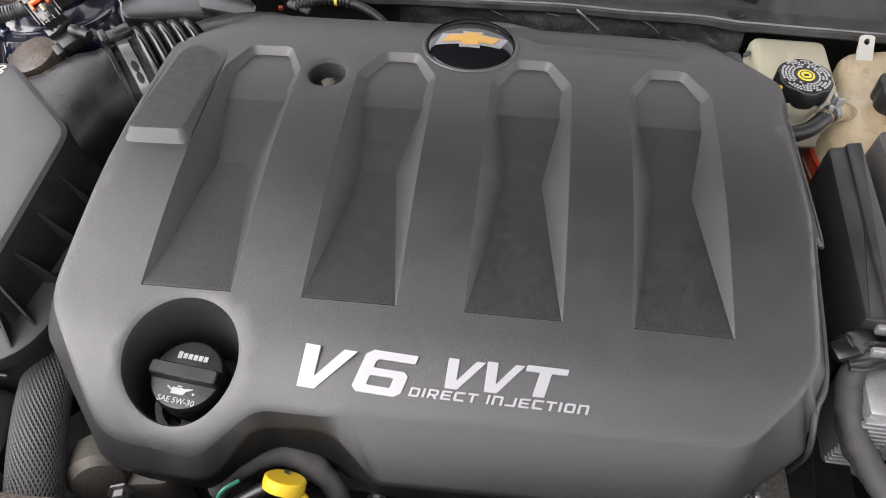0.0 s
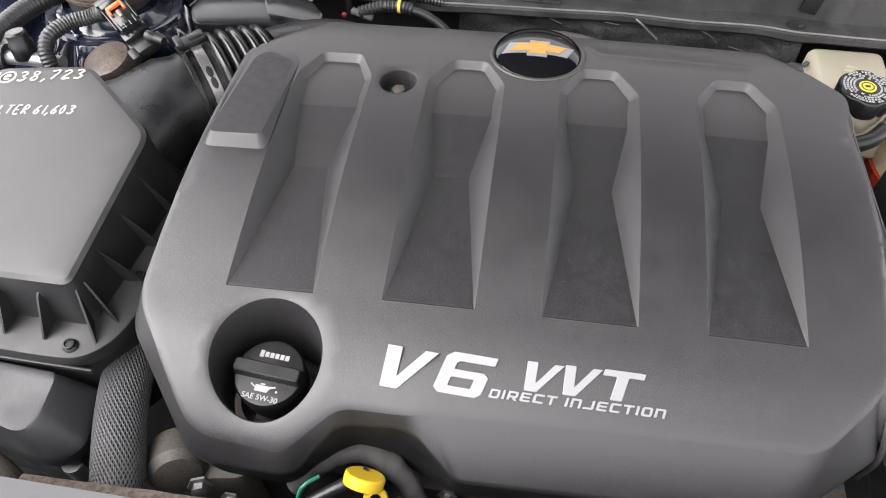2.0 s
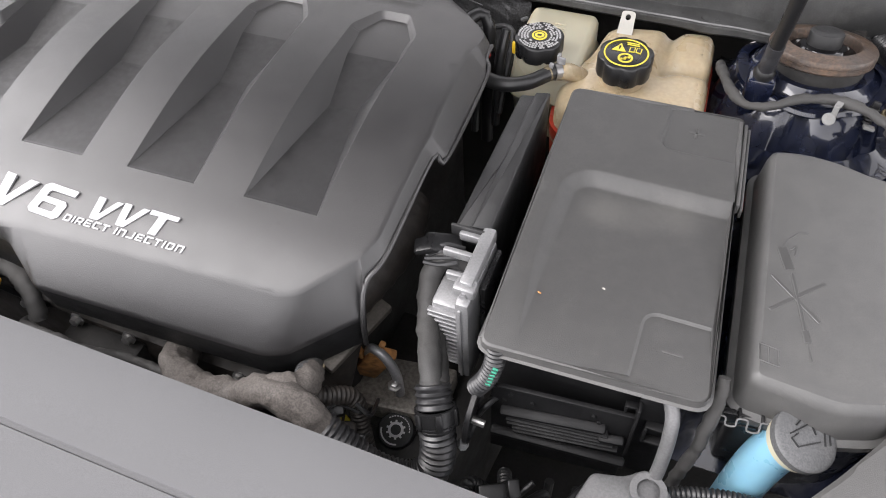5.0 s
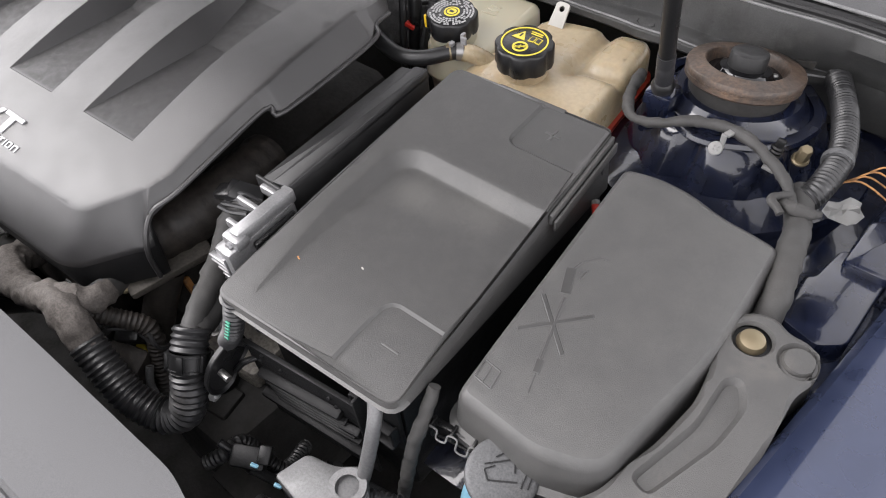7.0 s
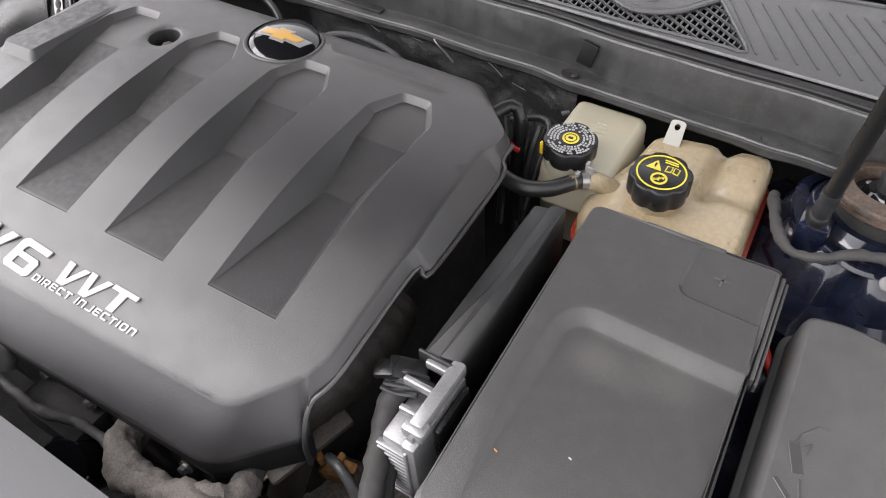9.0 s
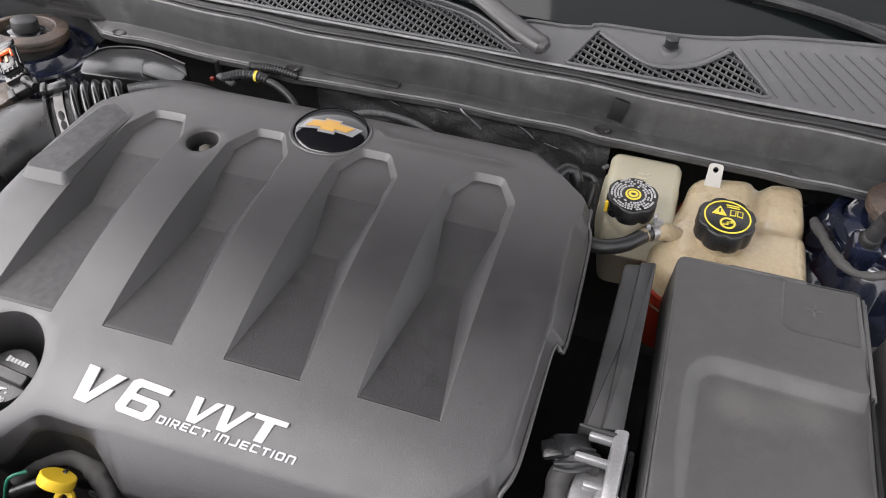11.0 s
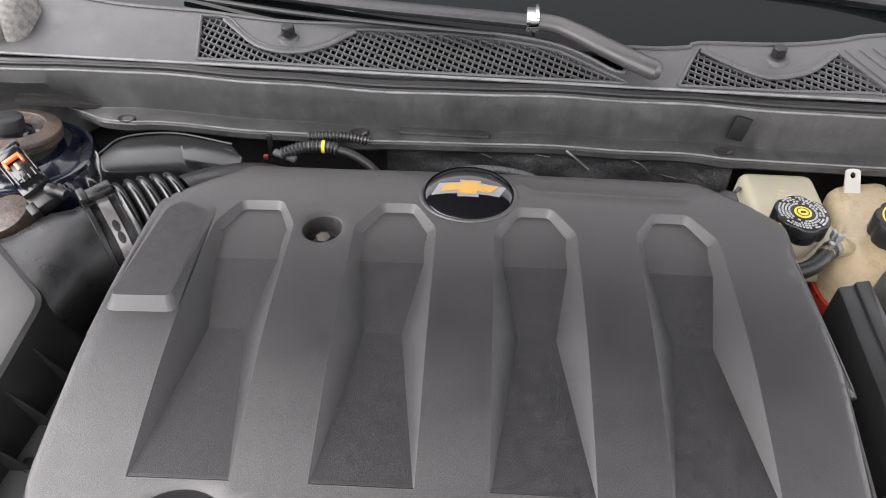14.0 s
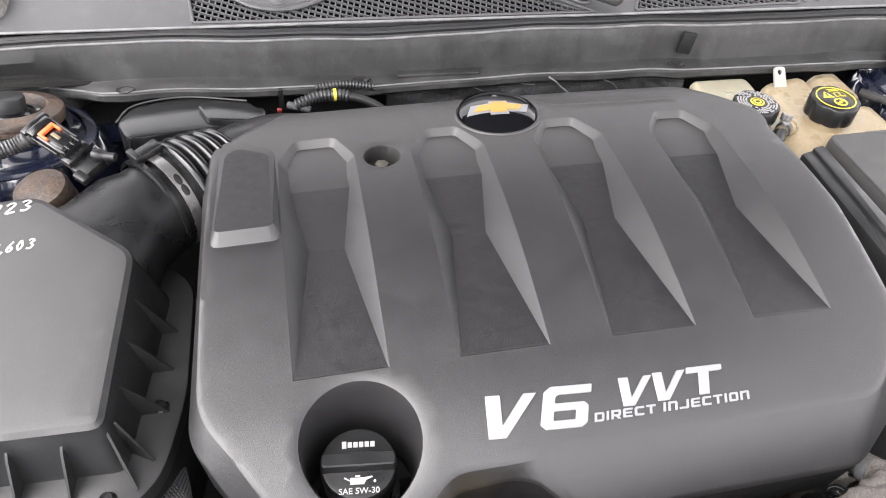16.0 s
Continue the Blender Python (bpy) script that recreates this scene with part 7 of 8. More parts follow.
def oval(c, rs, ru, p=2.0, n=40):
    out = []
    for k in range(n):
        a = 2 * math.pi * k / n
        ca, sa = math.cos(a), math.sin(a)
        out.append(tuple(c + side * rs * math.copysign(abs(ca) ** (2 / p), ca) + upv * ru * math.copysign(abs(sa) ** (2 / p), sa)))
    return out
part("duct", loft([oval(c0 - ax * 0.02, 0.072, 0.048, 3.5), oval(c0 + ax * 0.015, 0.070, 0.049, 3.0), oval(c1v, 0.060, 0.049, 2.3), oval(c1v + ax * 0.02, 0.0545, 0.050), oval(c2v + ax * 0.02, 0.053, 0.0505)], True, True), "black", idt, angle=50)
part("clamp_band", loft([oval(c2v - ax * 0.002, 0.0545, 0.0520), oval(c2v - ax * 0.0015, 0.0555, 0.0530), oval(c2v + ax * 0.0095, 0.0555, 0.0530), oval(c2v + ax * 0.010, 0.0545, 0.0520)], False, False), "steel", idt, "steel hose clamp", angle=40)
for s in (-0.012, 0.019):
    part("clamp_rim", loft([oval(c2v + ax * (s - 0.003), 0.053, 0.0505), oval(c2v + ax * (s - 0.002), 0.0575, 0.055), oval(c2v + ax * (s + 0.002), 0.0575, 0.055), oval(c2v + ax * (s + 0.003), 0.053, 0.0505)], False, False), "black", idt)
pm = Matrix.Translation(c2v + ax * 0.004 + side * 0.018 + upv * 0.052) @ pose(0, 0, 0, 0, -8, 40)
part("clamp_tab", moved(merge(rbox(0, 0, 0.003, 0.030, 0.016, 0.010, 0.003), rbox(-0.014, 0, 0.007, 0.008, 0.02, 0.008, 0.002)), pm), "black", idt)
for d in (0.030, 0.040):
    sp = c2v + ax * 0.004 - side * d + upv * math.sqrt(max(0.0, 1 - (d / 0.0555) ** 2)) * 0.0532
    part("clamp_slot", moved(moved(lathe([(0.0034, -0.001), (0.0034, 0.0008), (0.002, 0.0010)], 14), Matrix.Diagonal((1.0, 1.9, 1, 1))), Matrix.Translation(sp) @ (-side * d / 0.055 + upv * 0.8).to_track_quat('Z', 'Y').to_matrix().to_4x4()), "black", idt, "dark slot")
bel = []
for i in range(97):
    s = min(i / 96, 0.9999)
    d = 0.016 + 0.066 * s
    rr = 0.0475 - 0.003 * s + 0.0115 * math.sqrt(max(0.0, 1 - (2 * ((5.0 * s) % 1.0) - 1) ** 2))
    bend = upv * (-0.004 * s * s) + side * (-0.010 * s * s)
    bel.append(oval(c2v + ax * d + bend, rr, rr))
part("bellows", loft(bel, True, True), "satin_black", idt, "ribbed black rubber bellows", angle=60)
part("rear_tube", sweep([c2v + ax * 0.085, (-0.345, 0.660, 0.852), (-0.30, 0.68, 0.846), (-0.24, 0.68, 0.83)], 0.040, 28, 0.01), "black", idt)

# ---- air flow sensor plug and its conduit ----
mf = thing("airflow_sensor_plug", "black sensor connector with a red-orange lock tab", "connector")
mm = Matrix.Translation((-0.5305, 0.6285, 0.910)) @ pose(0, 0, 0, 14, 9, -40) @ Matrix.Diagonal((0.8, 0.8, 0.8, 1))
part("body", moved(merge(rbox(0, 0, 0, 0.060, 0.030, 0.020, 0.003), rbox(0.012, 0, 0.008, 0.030, 0.024, 0.008, 0.002), rbox(-0.024, 0, 0.003, 0.014, 0.034, 0.020, 0.003), rbox(0.034, 0.0, -0.006, 0.016, 0.038, 0.014, 0.002)), mm), "satin_black", mf)
for k in range(4):
    part("rib", moved(rbox(0.026, 0.012 - 0.008 * k, 0.009, 0.016, 0.003, 0.006, 0.0008), mm), "satin_black", mf)
for yy in (0.017, -0.017):
    part("rail", moved(rbox(0.0, yy, 0.004, 0.046, 0.003, 0.007, 0.001), mm), "satin_black", mf)
part("hood", moved(rbox(-0.033, 0.0, 0.009, 0.010, 0.040, 0.006, 0.002), mm), "satin_black", mf)
part("lock_tab", moved(merge(rbox(-0.010, 0, 0.0135, 0.006, 0.024, 0.005, 0.001), rbox(-0.004, 0.0105, 0.0135, 0.016, 0.0035, 0.005, 0.001), rbox(-0.004, -0.0105, 0.0135, 0.014, 0.0035, 0.005, 0.001)), mm), "orangeclip", mf, "red-orange lock tab")
part("yellow_tab", moved(rbox(0.006, 0, 0.0128, 0.014, 0.005, 0.002, 0.0005), mm), "zinc", mf, "dull yellow latch")
part("sensor_body", moved(merge(rbox(0.052, 0.0, -0.016, 0.026, 0.040, 0.018, 0.003), rbox(0.060, 0.020, -0.012, 0.020, 0.012, 0.012, 0.002), rbox(0.060, -0.020, -0.012, 0.020, 0.012, 0.012, 0.002)), mm), "black", mf)
part("pin", sweep([(-0.492, 0.607, 0.905), (-0.470, 0.600, 0.905)], lambda s, t: 0.0065 if s < 0.008 else 0.0045, 12, 0.003), "black", mf)
part("conduit", ribbed([(-0.562, 0.642, 0.904), (-0.577, 0.637, 0.899), (-0.597, 0.624, 0.898), (-0.610, 0.602, 0.896), (-0.613, 0.588, 0.886), (-0.608, 0.578, 0.870), (-0.600, 0.568, 0.835)], 0.0092, 0.0040, 0.0010), "hose", mf, "ribbed black conduit")
part("tail", wrapped([(-0.546, 0.642, 0.908), (-0.556, 0.643, 0.906), (-0.566, 0.641, 0.903)], 0.006, 12), "tape", mf)

hd = thing("left_wing_conduit", "thick ribbed black conduit over the inner wing", "conduit")
part("tube", ribbed([(-0.715, 0.50, 0.850), (-0.704, 0.56, 0.870), (-0.697, 0.60, 0.876), (-0.693, 0.63, 0.877), (-0.684, 0.665, 0.877), (-0.668, 0.696, 0.876), (-0.652, 0.74, 0.868), (-0.645, 0.80, 0.84)], 0.0128, 0.0050, 0.0007, 18), "hose", hd)
cd = thing("sealed_canister", "round dirty metal canister behind the air box", "canister")
part("shell", moved(lathe([(0.030, -0.03), (0.036, -0.02), (0.037, 0.008), (0.034, 0.014), (0.022, 0.017), (0.004, 0.018)], 40), Matrix.Translation((-0.553, 0.606, 0.854)) @ pose(0, 0, 0, 8, -10, 0) @ Matrix.Diagonal((0.80, 0.80, 1, 1))), "rust", cd)
ac = thing("service_valve", "alloy pipe joint with a black service cap", "valve")
part("cap", lathe([(0.013, 0), (0.014, 0.002), (0.014, 0.018), (0.012, 0.022), (0.012, 0.030), (0.010, 0.032)], 12, Matrix.Translation((-0.646, 0.592, 0.868)) @ pose(0, 0, 0, -10, -8, 0)), "black", ac)
part("pipe", sweep([(-0.600, 0.588, 0.868), (-0.646, 0.590, 0.868), (-0.672, 0.586, 0.869)], 0.0085, 14, 0.006), "alu", ac)
part("rubber_end", sweep([(-0.667, 0.587, 0.869), (-0.70, 0.582, 0.868), (-0.75, 0.565, 0.855)], 0.0155, 18, 0.006), "rubber", ac)
part("label", rbox(-0.674, 0.608, 0.874, 0.024, 0.026, 0.002, 0, pose(0, 0, 0, 20, 0, 12)), "pale", ac)
tp = thing("small_stud", "dark threaded stud on the inner wing", "stud")
part("stud", lathe([(0.010, 0.0), (0.010, 0.004), (0.005, 0.006), (0.006, 0.012), (0.004, 0.014), (0.005, 0.022), (0.0035, 0.034)], 14, Matrix.Translation((-0.620, 0.655, 0.845))), "paint", tp)

# ---- black box by the bulkhead ----
bb = thing("vacuum_box", "black plastic box with a raised lid by the bulkhead", "box")
v_poly = [(-0.350, 0.688), (-0.325, 0.712), (-0.345, 0.738), (-0.420, 0.752), (-0.476, 0.738), (-0.492, 0.705), (-0.476, 0.672)]
part("box", slab([(x, y + 0.004) for x, y in v_poly], 0.873, 0.09, 0.010, 0.003), "satin_black", bb)
part("lid_panel", slab([(-0.388, 0.697), (-0.320, 0.687), (-0.323, 0.713), (-0.381, 0.737), (-0.402, 0.727)], 0.880, 0.030, 0.006, 0.0020), "satin_black", bb)
part("lid_rim", sweep([(x, y + 0.0035, 0.8728) for x, y in v_poly[2:6]], 0.0013, 8, 0.006), "satin_black", bb)
wc = thing("bulkhead_loom", "ribbed conduit with yellow tape and grey connector", "conduit")
part("tube", ribbed([(-0.288, 0.742, 0.862), (-0.262, 0.750, 0.868), (-0.235, 0.753, 0.868), (-0.222, 0.752, 0.866)], 0.0080, 0.0046), "hose", wc)
part("yellow_tape", sweep([(-0.241, 0.7528, 0.868), (-0.237, 0.753, 0.868)], 0.0080, 16, 0.004), "print", wc, "band of yellow tape")
part("grey_connector", rbox(-0.284, 0.742, 0.860, 0.030, 0.009, 0.006, 0.002, pose(0, 0, 0, 0, 8, -14)), "cap_grey", wc, "pale grey connector")
part("red_plug", rbox(-0.308, 0.744, 0.855, 0.006, 0.005, 0.005, 0.001), "dull_red", wc, "red plug")
part("cable", sweep([(-0.226, 0.752, 0.866), (-0.205, 0.748, 0.863), (-0.180, 0.738, 0.853), (-0.160, 0.722, 0.835)], 0.0052, 12, 0.006), "rubber", wc)
part("braided_sleeve", ribbed([(-0.12, 0.725, 0.835), (-0.09, 0.742, 0.848), (-0.05, 0.750, 0.852), (0.0, 0.748, 0.848), (0.05, 0.735, 0.835)], 0.0048, 0.0026, 0.0006, 12), "braid", wc, "dark braided sleeve")
part("rear_conduit", ribbed([(-0.262, 0.772, 0.868), (-0.225, 0.776, 0.868), (-0.19, 0.778, 0.862)], 0.0060, 0.0042, 0.0014, 12), "hose", wc)
part("clip_post", rbox(-0.305, 0.758, 0.862, 0.006, 0.006, 0.03, 0.001), "black", wc)

# ---- low front corner on the filter side ----
lb = thing("relay_box", "black plastic relay box with a sloping lid", "relay box")
l_poly = [(-0.66, 0.200), (-0.537, 0.192), (-0.462, 0.174), (-0.440, 0.176), (-0.424, 0.192), (-0.4345, 0.250), (-0.66, 0.257)]
l_top = [(-0.66, 0.208), (-0.540, 0.202), (-0.482, 0.187), (-0.470, 0.189), (-0.461, 0.202), (-0.462, 0.245), (-0.66, 0.252)]
lo_, lt_ = rounded(l_poly, 0.010, 4), rounded(l_top, 0.008, 4)
part("lid", loft([[(x, y, 0.752) for x, y in lo_], [(x, y, 0.766) for x, y in lo_], [(x * 0.9 + u * 0.1, y * 0.9 + v * 0.1, 0.771) for (x, y), (u, v) in zip(lo_, lt_)], [(x * 0.1 + u * 0.9, y * 0.1 + v * 0.9, 0.797 + 0.10 * (v - 0.25)) for (x, y), (u, v) in zip(lo_, lt_)], [(u, v, 0.800 + 0.10 * (v - 0.25)) for u, v in lt_], [(u * 0.98 - 0.010, 0.222 + (v - 0.222) * 0.9, 0.8008 + 0.10 * (v - 0.25)) for u, v in lt_]]), "relay", lb, angle=30)
part("body", slab([(x * 0.985 - 0.004, 0.215 + (y - 0.215) * 0.85) for x, y in l_poly], 0.757, 0.10, 0.012, 0.003, lambda x, y: 0.0), "relay", lb)
part("ridge", rbox(-0.535, 0.251, 0.801, 0.21, 0.003, 0.006, 0.001), "relay", lb)
bh = thing("braided_hose", "thick hose in a grey braided sleeve", "hose")
path_b = [(-0.452, 0.44, 0.70), (-0.442, 0.37, 0.738), (-0.430, 0.315, 0.754), (-0.411, 0.243, 0.762), (-0.387, 0.172, 0.755), (-0.372, 0.12, 0.73)]
part("sleeve", sweep(path_b, 0.0229, 40, 0.004), "seal", bh)
strands = []
core = smooth_path(path_b, 0.0035)
for turn in (1, -1):
    for j in range(40):
        pts = []
        for i, p in enumerate(core):
            if i % 2:
                continue
            d = (core[min(i + 1, len(core) - 1)] - core[max(i - 1, 0)]).normalized()
            s = d.cross(Vector((0, 0, 1))).normalized()
            u = s.cross(d)
            a = turn * i * 0.085 + 2 * math.pi * j / 40
            pts.append(p + (s * math.cos(a) + u * math.sin(a)) * 0.0234)
        strands.append(sweep(pts, 0.0010, 4, 0.008, False))
tagged(part("braid", merge(*strands), "braid", bh, "grey woven braid"), kind="stuff")
lp = thing("coolant_branch_pipe", "dull tan bent pipe in the front corner", "pipe")
part("pipe", sweep([(-0.60, 0.185, 0.73), (-0.55, 0.178, 0.735), (-0.515, 0.168, 0.725), (-0.500, 0.155, 0.69), (-0.50, 0.15, 0.64)], 0.013, 16, 0.006), "cast", lp)
part("alloy_stub", lathe([(0.010, 0.0), (0.010, 0.05)], 16, Matrix.Translation((-0.444, 0.184, 0.69))), "alu", lp)
mt = thing("engine_mount", "stained cast alloy engine mount with a bolt", "engine mount")
part("casting", merge(slab([(-0.362, 0.20), (-0.34, 0.19), (-0.28, 0.20), (-0.28, 0.30), (-0.362, 0.34)], 0.725, 0.10, 0.015, 0.008)), "cast", mt)
part("boss", moved(lathe([(0.026, -0.03), (0.028, 0.0), (0.022, 0.008), (0.012, 0.010)], 28), Matrix.Translation((-0.345, 0.195, 0.735)) @ pose(0, 0, 0, 70, 0, 30)), "cast", mt)
bolt(-0.315, 0.183, 0.745, 0.008, "steel", mt, "mount_bolt", pose(0, 0, 0, 75, 0, 20))
bolt(-0.285, 0.178, 0.735, 0.007, "steel", mt, "mount_bolt", pose(0, 0, 0, 75, 0, 0))
fl = thing("foam_strip", "frayed brown foam strip along the radiator cover", "foam strip")
for i in range(4):
    pts = [(-0.425 + 0.022 * k, 0.1400 + 0.0008 * k + 0.0012 * noise.noise((k * 0.7, i, 2)) - 0.0012 * i, 0.817 + 0.0052 * i + 0.0015 * noise.noise((k * 0.6, i * 3, 5))) for k in range(11)]
    part("layer", sweep(pts, 0.0062, 10, 0.008, True, 0.5), "foam", fl)

# ---- cowl top, grille and wipers ----
def cowl_z(x, y):
    return 0.9300 + 0.32 * (y - 0.835)
REAR = [(-0.70, 0.940), (-0.602, 0.922), (-0.525, 0.910), (-0.444, 0.906), (-0.414, 0.905), (-0.356, 0.899), (-0.298, 0.8955), (-0.227, 0.897), (-0.115, 0.8975), (-0.031, 0.892), (0.024, 0.883), (0.062, 0.868), (0.100, 0.846), (0.112, 0.852),
        (0.104, 0.880), (0.156, 0.884), (0.190, 0.889), (0.201, 0.8955), (0.301, 0.8995), (0.365, 0.909), (0.436, 0.924), (0.70, 0.950)]
ctop = [(-0.70, 0.824), (0.70, 0.824)] + list(reversed(REAR))


def bez(pts):
    return [(p.x, p.y) for p in smooth_path([(x, y, 0) for x, y in pts], 0.012)]
gl = [(-0.404, 0.832), (-0.145, 0.830), (0.112, 0.8305)] + bez([(0.092, 0.842), (0.056, 0.861), (0.022, 0.875), (-0.031, 0.884), (-0.080, 0.889), (-0.15, 0.890), (-0.205, 0.890), (-0.220, 0.888)]) + bez([(-0.236, 0.878), (-0.252, 0.866), (-0.279, 0.856), (-0.306, 0.854), (-0.335, 0.862), (-0.360, 0.880), (-0.372, 0.892), (-0.383, 0.898)]) + [(-0.411, 0.899), (-0.414, 0.896)]
gr = [(0.172, 0.831), (0.298, 0.8315), (0.417, 0.836), (0.391, 0.866), (0.364, 0.893)] + bez([(0.355, 0.890), (0.344, 0.880), (0.323, 0.864), (0.288, 0.854), (0.262, 0.858), (0.236, 0.870), (0.217, 0.879), (0.204, 0.886)]) + [(0.198, 0.885)]


def no_twins(poly):
    out = []
    for q in poly:
        if not out or math.hypot(q[0] - out[-1][0], q[1] - out[-1][1]) > 0.002:
            out.append(q)
    return out
gl, gr = no_twins(gl), no_twins(gr)
cl = [(True, gl), (True, gr)]
ctop_sheet = pressed(ctop, cl, cowl_z, holes=(gl, gr), grid=0.018, keep_out=(gl, gr))
ct2 = part("cowl_top", ctop_sheet, "cowl_top", angle=30)
tagged(ct2, "grey plastic scuttle panel below the windscreen", "scuttle panel", kind="structure")


def spans(poly, axis, at):
    hits = []
    n = len(poly)
    for i in range(n):
        a, b = poly[i], poly[(i + 1) % n]
        if (a[axis] > at) != (b[axis] > at):
            t = (at - a[axis]) / (b[axis] - a[axis])
            hits.append(a[1 - axis] + t * (b[1 - axis] - a[1 - axis]))
    hits.sort()
    return list(zip(hits[::2], hits[1::2]))


def bar(a, b, w, h):
    a, b = Vector(a), Vector(b)
    d = (b - a).normalized()
    s = d.cross(Vector((0, 0, 1))).normalized() * w / 2
    dn = Vector((0, 0, -h))
    v = [a - s, a + s, b + s, b - s]
    v += [q + dn for q in v]
    return [tuple(q) for q in v], [(0, 1, 2, 3), (0, 4, 5, 1), (1, 5, 6, 2), (2, 6, 7, 3), (3, 7, 4, 0)]
def hatch(poly, turn, pitch, drop):
    """Slim bars across an opening, all at one angle."""
    c, q = math.cos(radians(turn)), math.sin(radians(turn))
    spun = [(x * c + y * q, -x * q + y * c) for x, y in poly]
    out, v = [], min(p[1] for p in spun) + pitch * 0.4
    while v < max(p[1] for p in spun):
        for u0, u1 in spans(spun, 1, v):
            ends = [(u * c - v * q, u * q + v * c) for u in (u0, u1)]
            out.append(bar(*[(x, y, cowl_z(x, y) - drop) for x, y in ends], 0.0019, 0.003))
        v += pitch
    return out
# box added under the grilles, near-black so the openings read as shade
pl = part("plenum", merge(rbox(0.0, 0.875, 0.862, 1.30, 0.12, 0.006, 0), rbox(0.0, 0.938, 0.90, 1.30, 0.006, 0.09, 0), rbox(0.0, 0.829, 0.885, 1.30, 0.004, 0.05, 0)), "dark")
tagged(pl, "air plenum under the scuttle grille, near-black for the shade inside", "plenum", kind="structure")
for poly, lab in ((gl, "long black lattice grille in the scuttle panel"), (gr, "short black lattice grille in the scuttle panel")):
    g = thing("scuttle_grille", lab, "grille", "scuttle grilles")
    bars = hatch(poly, 78.0, 0.0078, 0.0026) + hatch(poly, -23.0, 0.0086, 0.0014)
    tagged(part("lattice", merge(*bars), "cowl_top", g), kind="stuff")
    rim = [(x, y) for x, y in poly]
    part("bead", sweep([(x, y, cowl_z(x, y)) for x, y in dense(rim, 0.02)] + [(rim[0][0], rim[0][1], cowl_z(*rim[0]))], 0.0022, 8, 0.012), "cowl_top", g)
    part("rim", loft([[(x, y, cowl_z(x, y) - 0.012) for x, y in rim], [(x, y, cowl_z(x, y)) for x, y in rim]], False, False), "cowl_top", g)
for i in range(12):
    slat = bar((0.374 + 0.017 * i, 0.8965 + 0.0022 * i, cowl_z(0.4, 0.8965 + 0.0022 * i) + 0.0012), (0.427 + 0.021 * i, 0.836 + 0.0008 * i, cowl_z(0.4, 0.836 + 0.0008 * i) + 0.0012), 0.0022, 0.003)
    tagged(part("scuttle_slat", slat, "cowl_top", ct2))
# the bead's pale colour paints in its edge highlight
part("front_bead", sweep([(-0.70 + 0.02 * i, 0.8245, cowl_z(0, 0.8245) + 0.0006) for i in range(71)], 0.0018, 8, 0.02), "worn_lit_edge", ct2)
part("rear_bead", sweep([(x, y, cowl_z(x, y) + 0.0004) for x, y in REAR], 0.0026, 8, 0.01), "cowl_top", ct2)
for x, y in ((-0.299, 0.8735), (0.292, 0.880)):
    t = thing("scuttle_clip", "round black plastic fixing stud in the scuttle panel", "stud", "scuttle clips")
    part("stud", lathe([(0.0105, -0.004), (0.0105, 0.001), (0.0085, 0.002), (0.008, 0.013), (0.0068, 0.0145)], 20, Matrix.Translation((x, y, cowl_z(x, y)))), "black", t)
    part("boss", lathe([(0.016, -0.006), (0.0135, 0.0005), (0.0105, 0.0008)], 24, Matrix.Translation((x, y, cowl_z(x, y))), False), "cowl_top", t)
# swept ledges round the studs
for pts in ([(-0.383, 0.896), (-0.362, 0.879), (-0.337, 0.860), (-0.306, 0.8515), (-0.277, 0.8535), (-0.250, 0.864), (-0.234, 0.876), (-0.219, 0.887)], [(0.204, 0.886), (0.217, 0.878), (0.236, 0.868), (0.262, 0.8555), (0.288, 0.8515), (0.325, 0.862), (0.346, 0.878), (0.362, 0.892)]):
    part("stud_ledge", sweep([(x, y, cowl_z(x, y) - 0.001) for x, y in pts], 0.0055, 10, 0.008, True, 0.6), "cowl_top", ct2)
# fixings along the ledge
for x, y in CLIPS:
    t = thing("ledge_clip", "dark disc painted for a ragged clip hole in the cowl ledge", "clip", "ledge clips")
    # near-black disc stands in for the shade in the clip hole
    part("head", lathe([(0.0095, 0.0), (0.0095, 0.0012), (0.006, 0.0002), (0.003, -0.0012)], 9, Matrix.Translation((x, y, 0.8645)) @ Matrix.Diagonal((1.25, 0.8, 1, 1))), "dark", t)
    part("broken_tab", rbox(x + 0.007, y - 0.003, 0.8662, 0.007, 0.004, 0.0015, 0.0005, pose(0, 0, 0, 10, -14, 25)), "cowl", t)
part("ledge_notch", rbox(0.249, 0.8085, 0.889, 0.020, 0.004, 0.030, 0.001, pose(0, 0, 0, -7, 12, 0)), "cover_dark", cowl)
ws = part("windscreen", ([(-0.75, 0.885, 0.925), (0.75, 0.905, 0.925), (0.68, 1.55, 1.36), (-0.68, 1.55, 1.36)], [(0, 1, 2, 3)]), "glass")
tagged(ws, "dark sloping windscreen glass", "windscreen", kind="structure")
wp = thing("wiper_arm", "black wiper arm with a hinged knuckle on the scuttle", "wiper")
part("knuckle", sweep([(0.147, 0.824, 0.949), (0.134, 0.829, 0.951), (0.112, 0.841, 0.954)], lambda s, t: 0.0165 * min(1.0, 0.55 + s / 0.012), 18, 0.003, True, 0.7), "lid_smooth", wp)
part("arm", sweep([(0.113, 0.8405, 0.954), (0.085, 0.858, 0.958), (0.050, 0.881, 0.963), (0.026, 0.892, 0.966), (-0.002, 0.896, 0.967)], lambda s, t: 0.0168 - 0.002 * s / t, 18, 0.006, True, 0.65), "lid_smooth", wp)
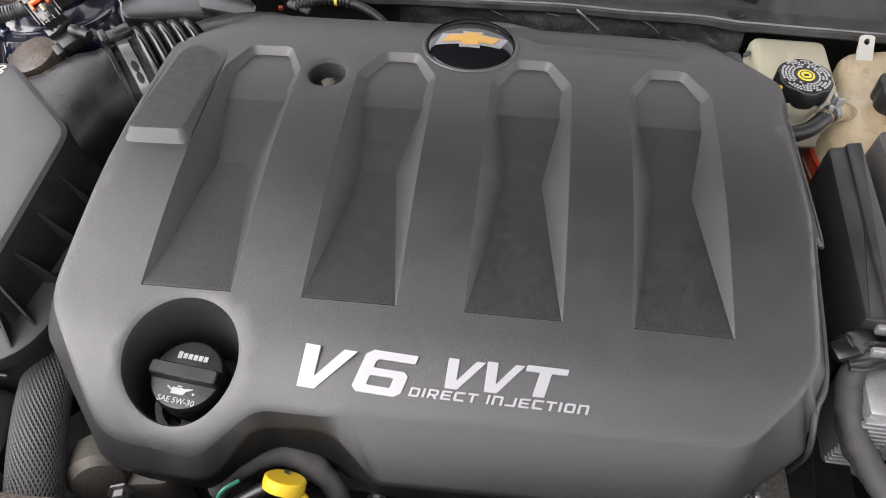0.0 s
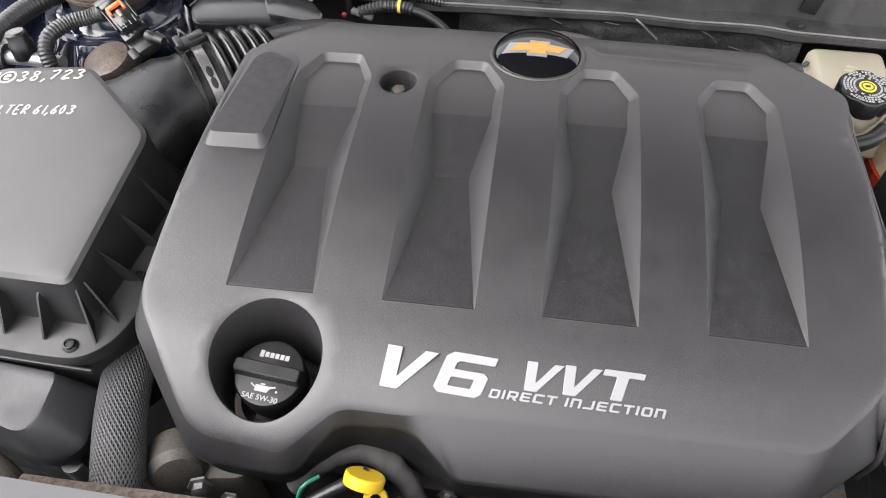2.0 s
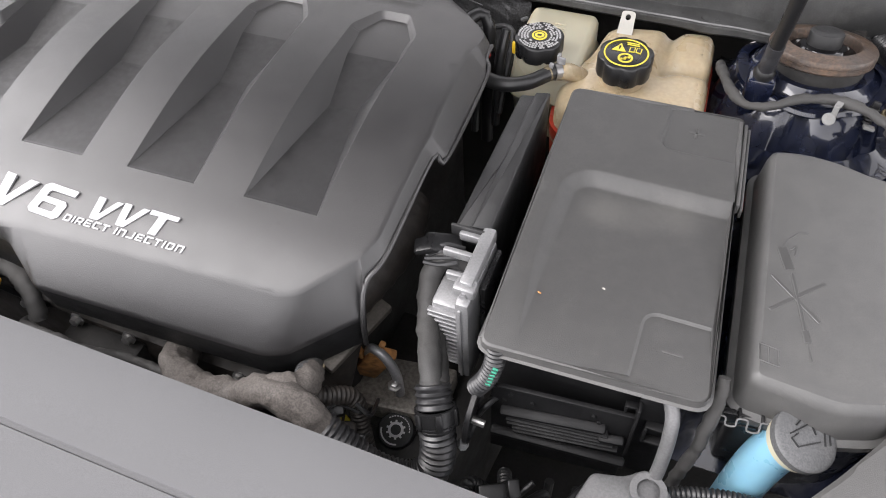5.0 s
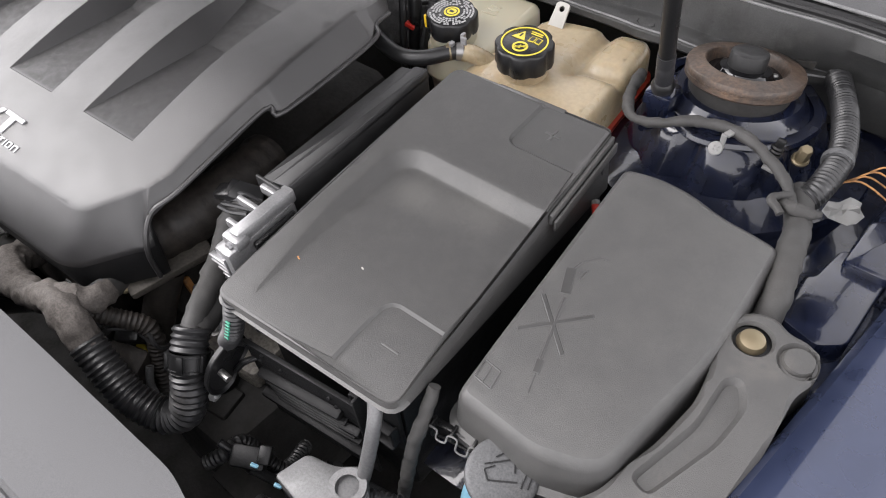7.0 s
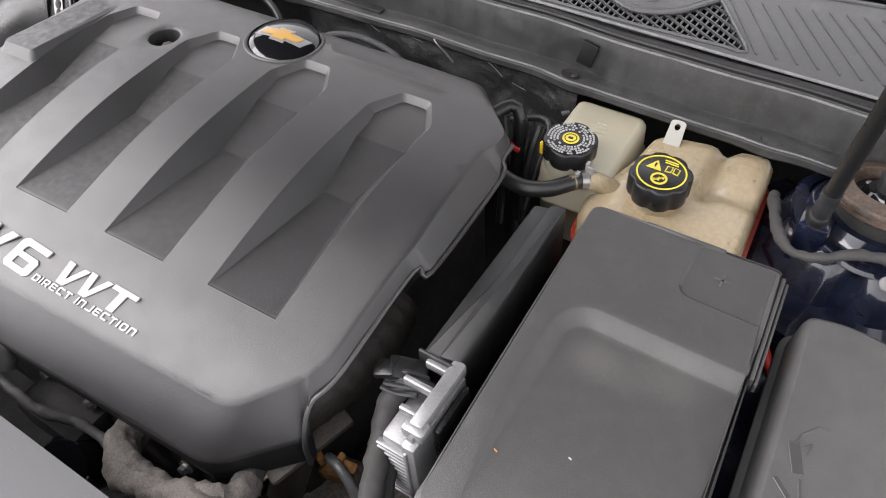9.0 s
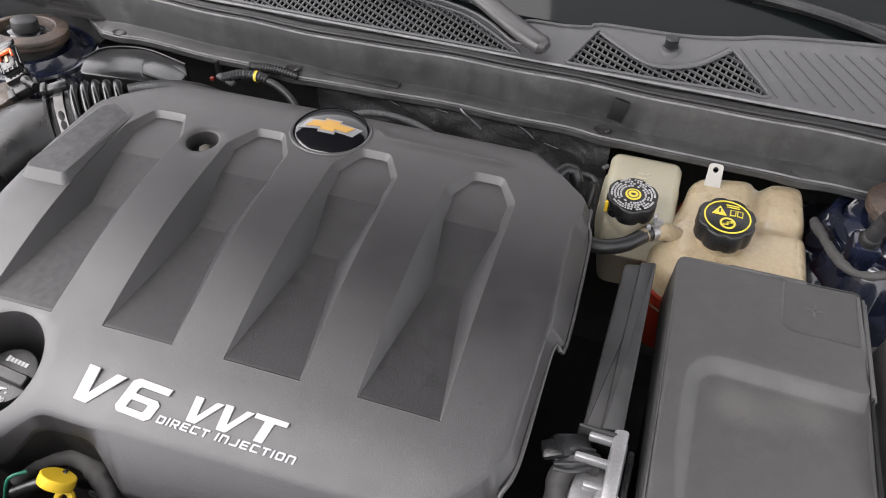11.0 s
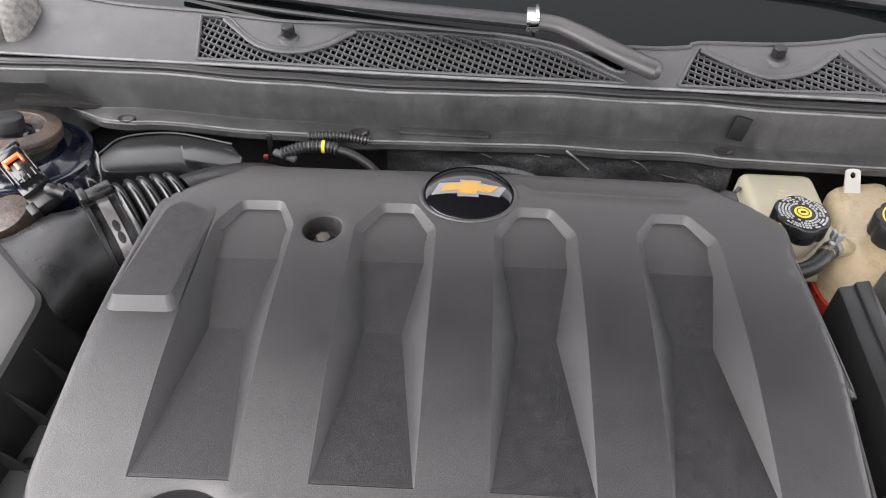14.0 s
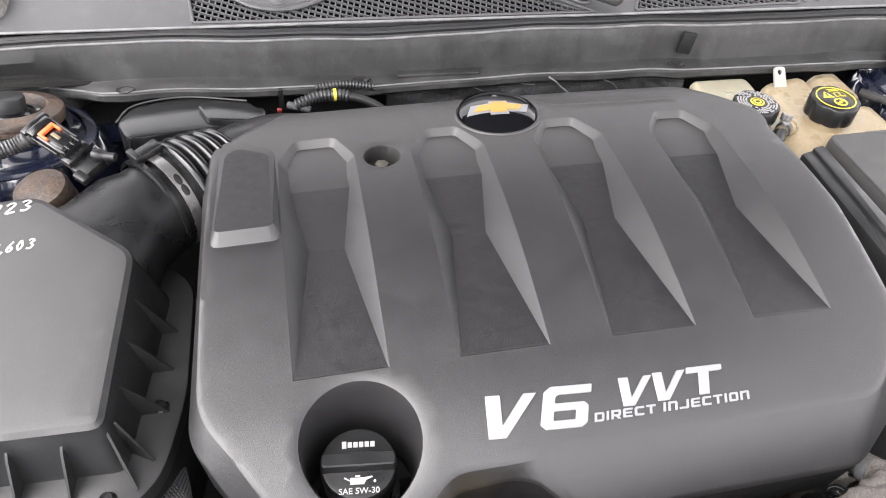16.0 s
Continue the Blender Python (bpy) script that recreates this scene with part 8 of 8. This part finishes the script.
part("clip", merge(rbox(-0.002, 0.896, 0.969, 0.016, 0.032, 0.018, 0.002), rbox(0.003, 0.898, 0.974, 0.005, 0.034, 0.012, 0.001)), "chrome", wp)
part("blade", sweep([(-0.006, 0.896, 0.966), (-0.10, 0.902, 0.968), (-0.20, 0.910, 0.969), (-0.30, 0.922, 0.970), (-0.42, 0.940, 0.972), (-0.55, 0.965, 0.976)], lambda s, t: 0.0168 - 0.005 * s / t, 14, 0.02, True, 0.5), "relay", wp)
part("rubber_strip", sweep([(-0.05, 0.880, 0.956), (-0.16, 0.888, 0.957), (-0.30, 0.902, 0.959), (-0.45, 0.926, 0.962)], 0.0035, 8, 0.02), "rubber", wp)
wp2 = thing("wiper_arm", "slim black second wiper arm lying on the windscreen", "wiper")
part("blade", sweep([(0.55, 0.965, 0.965), (0.35, 0.975, 0.968), (0.1, 0.985, 0.972), (-0.2, 0.99, 0.975)], 0.006, 10, 0.03), "black", wp2)
part("arm", sweep([(0.60, 0.93, 0.955), (0.48, 0.955, 0.975), (0.36, 0.975, 0.98), (0.2, 0.985, 0.982)], 0.011, 12, 0.02, True, 0.7), "black", wp2)

hk2 = thing("hinge_boot", "dusty beige rubber boot folded round the bonnet hinge", "rubber boot")
for i, (xx, yy, an, ht) in enumerate(((-0.668, 0.872, 20, 0.055), (-0.640, 0.880, 5, 0.06), (-0.690, 0.90, 35, 0.05))):
    part("fold", loft([[(xx + dx * k + 0.006 * noise.noise((dx * 90, dy * 90, i)), yy + dy * k, 0.915 + zz) for dx, dy in circle(0, 0, 0.022, 0.038, 24, math.radians(an))] for k, zz in ((1.1, 0.0), (1.0, 0.02), (0.9, ht * 0.7), (0.6, ht), (0.2, ht + 0.004))]), "dusty_rubber", hk2, angle=60)

# small litter on the battery cover
for x, y, mt_, s in ((0.400, 0.328, "orange", 0.0034), (0.452, 0.352, "paperwhite", 0.0026)):
    t = thing("debris_speck", "tiny dry flake lying on the battery cover", "debris")
    part("flake", rbox(x, y, bat_form(x, y) + 0.0006, s, 0.0011, 0.0008, 0, pose(0, 0, 0, 0, 0, -20)), mt_, t)

# ---- stand each thing's empty at its own base ----
bpy.context.view_layer.update()
for ob in [o for o in scene.objects if o.type == 'EMPTY' and o.parent is None]:
    pts = [c.matrix_world @ Vector(q) for c in ob.children_recursive for q in c.bound_box]
    if pts:
        base = Vector(((min(p.x for p in pts) + max(p.x for p in pts)) / 2, (min(p.y for p in pts) + max(p.y for p in pts)) / 2, min(p.z for p in pts)))
        ob.location = base
        for c in ob.children:
            c.matrix_parent_inverse = Matrix.Translation(-base)
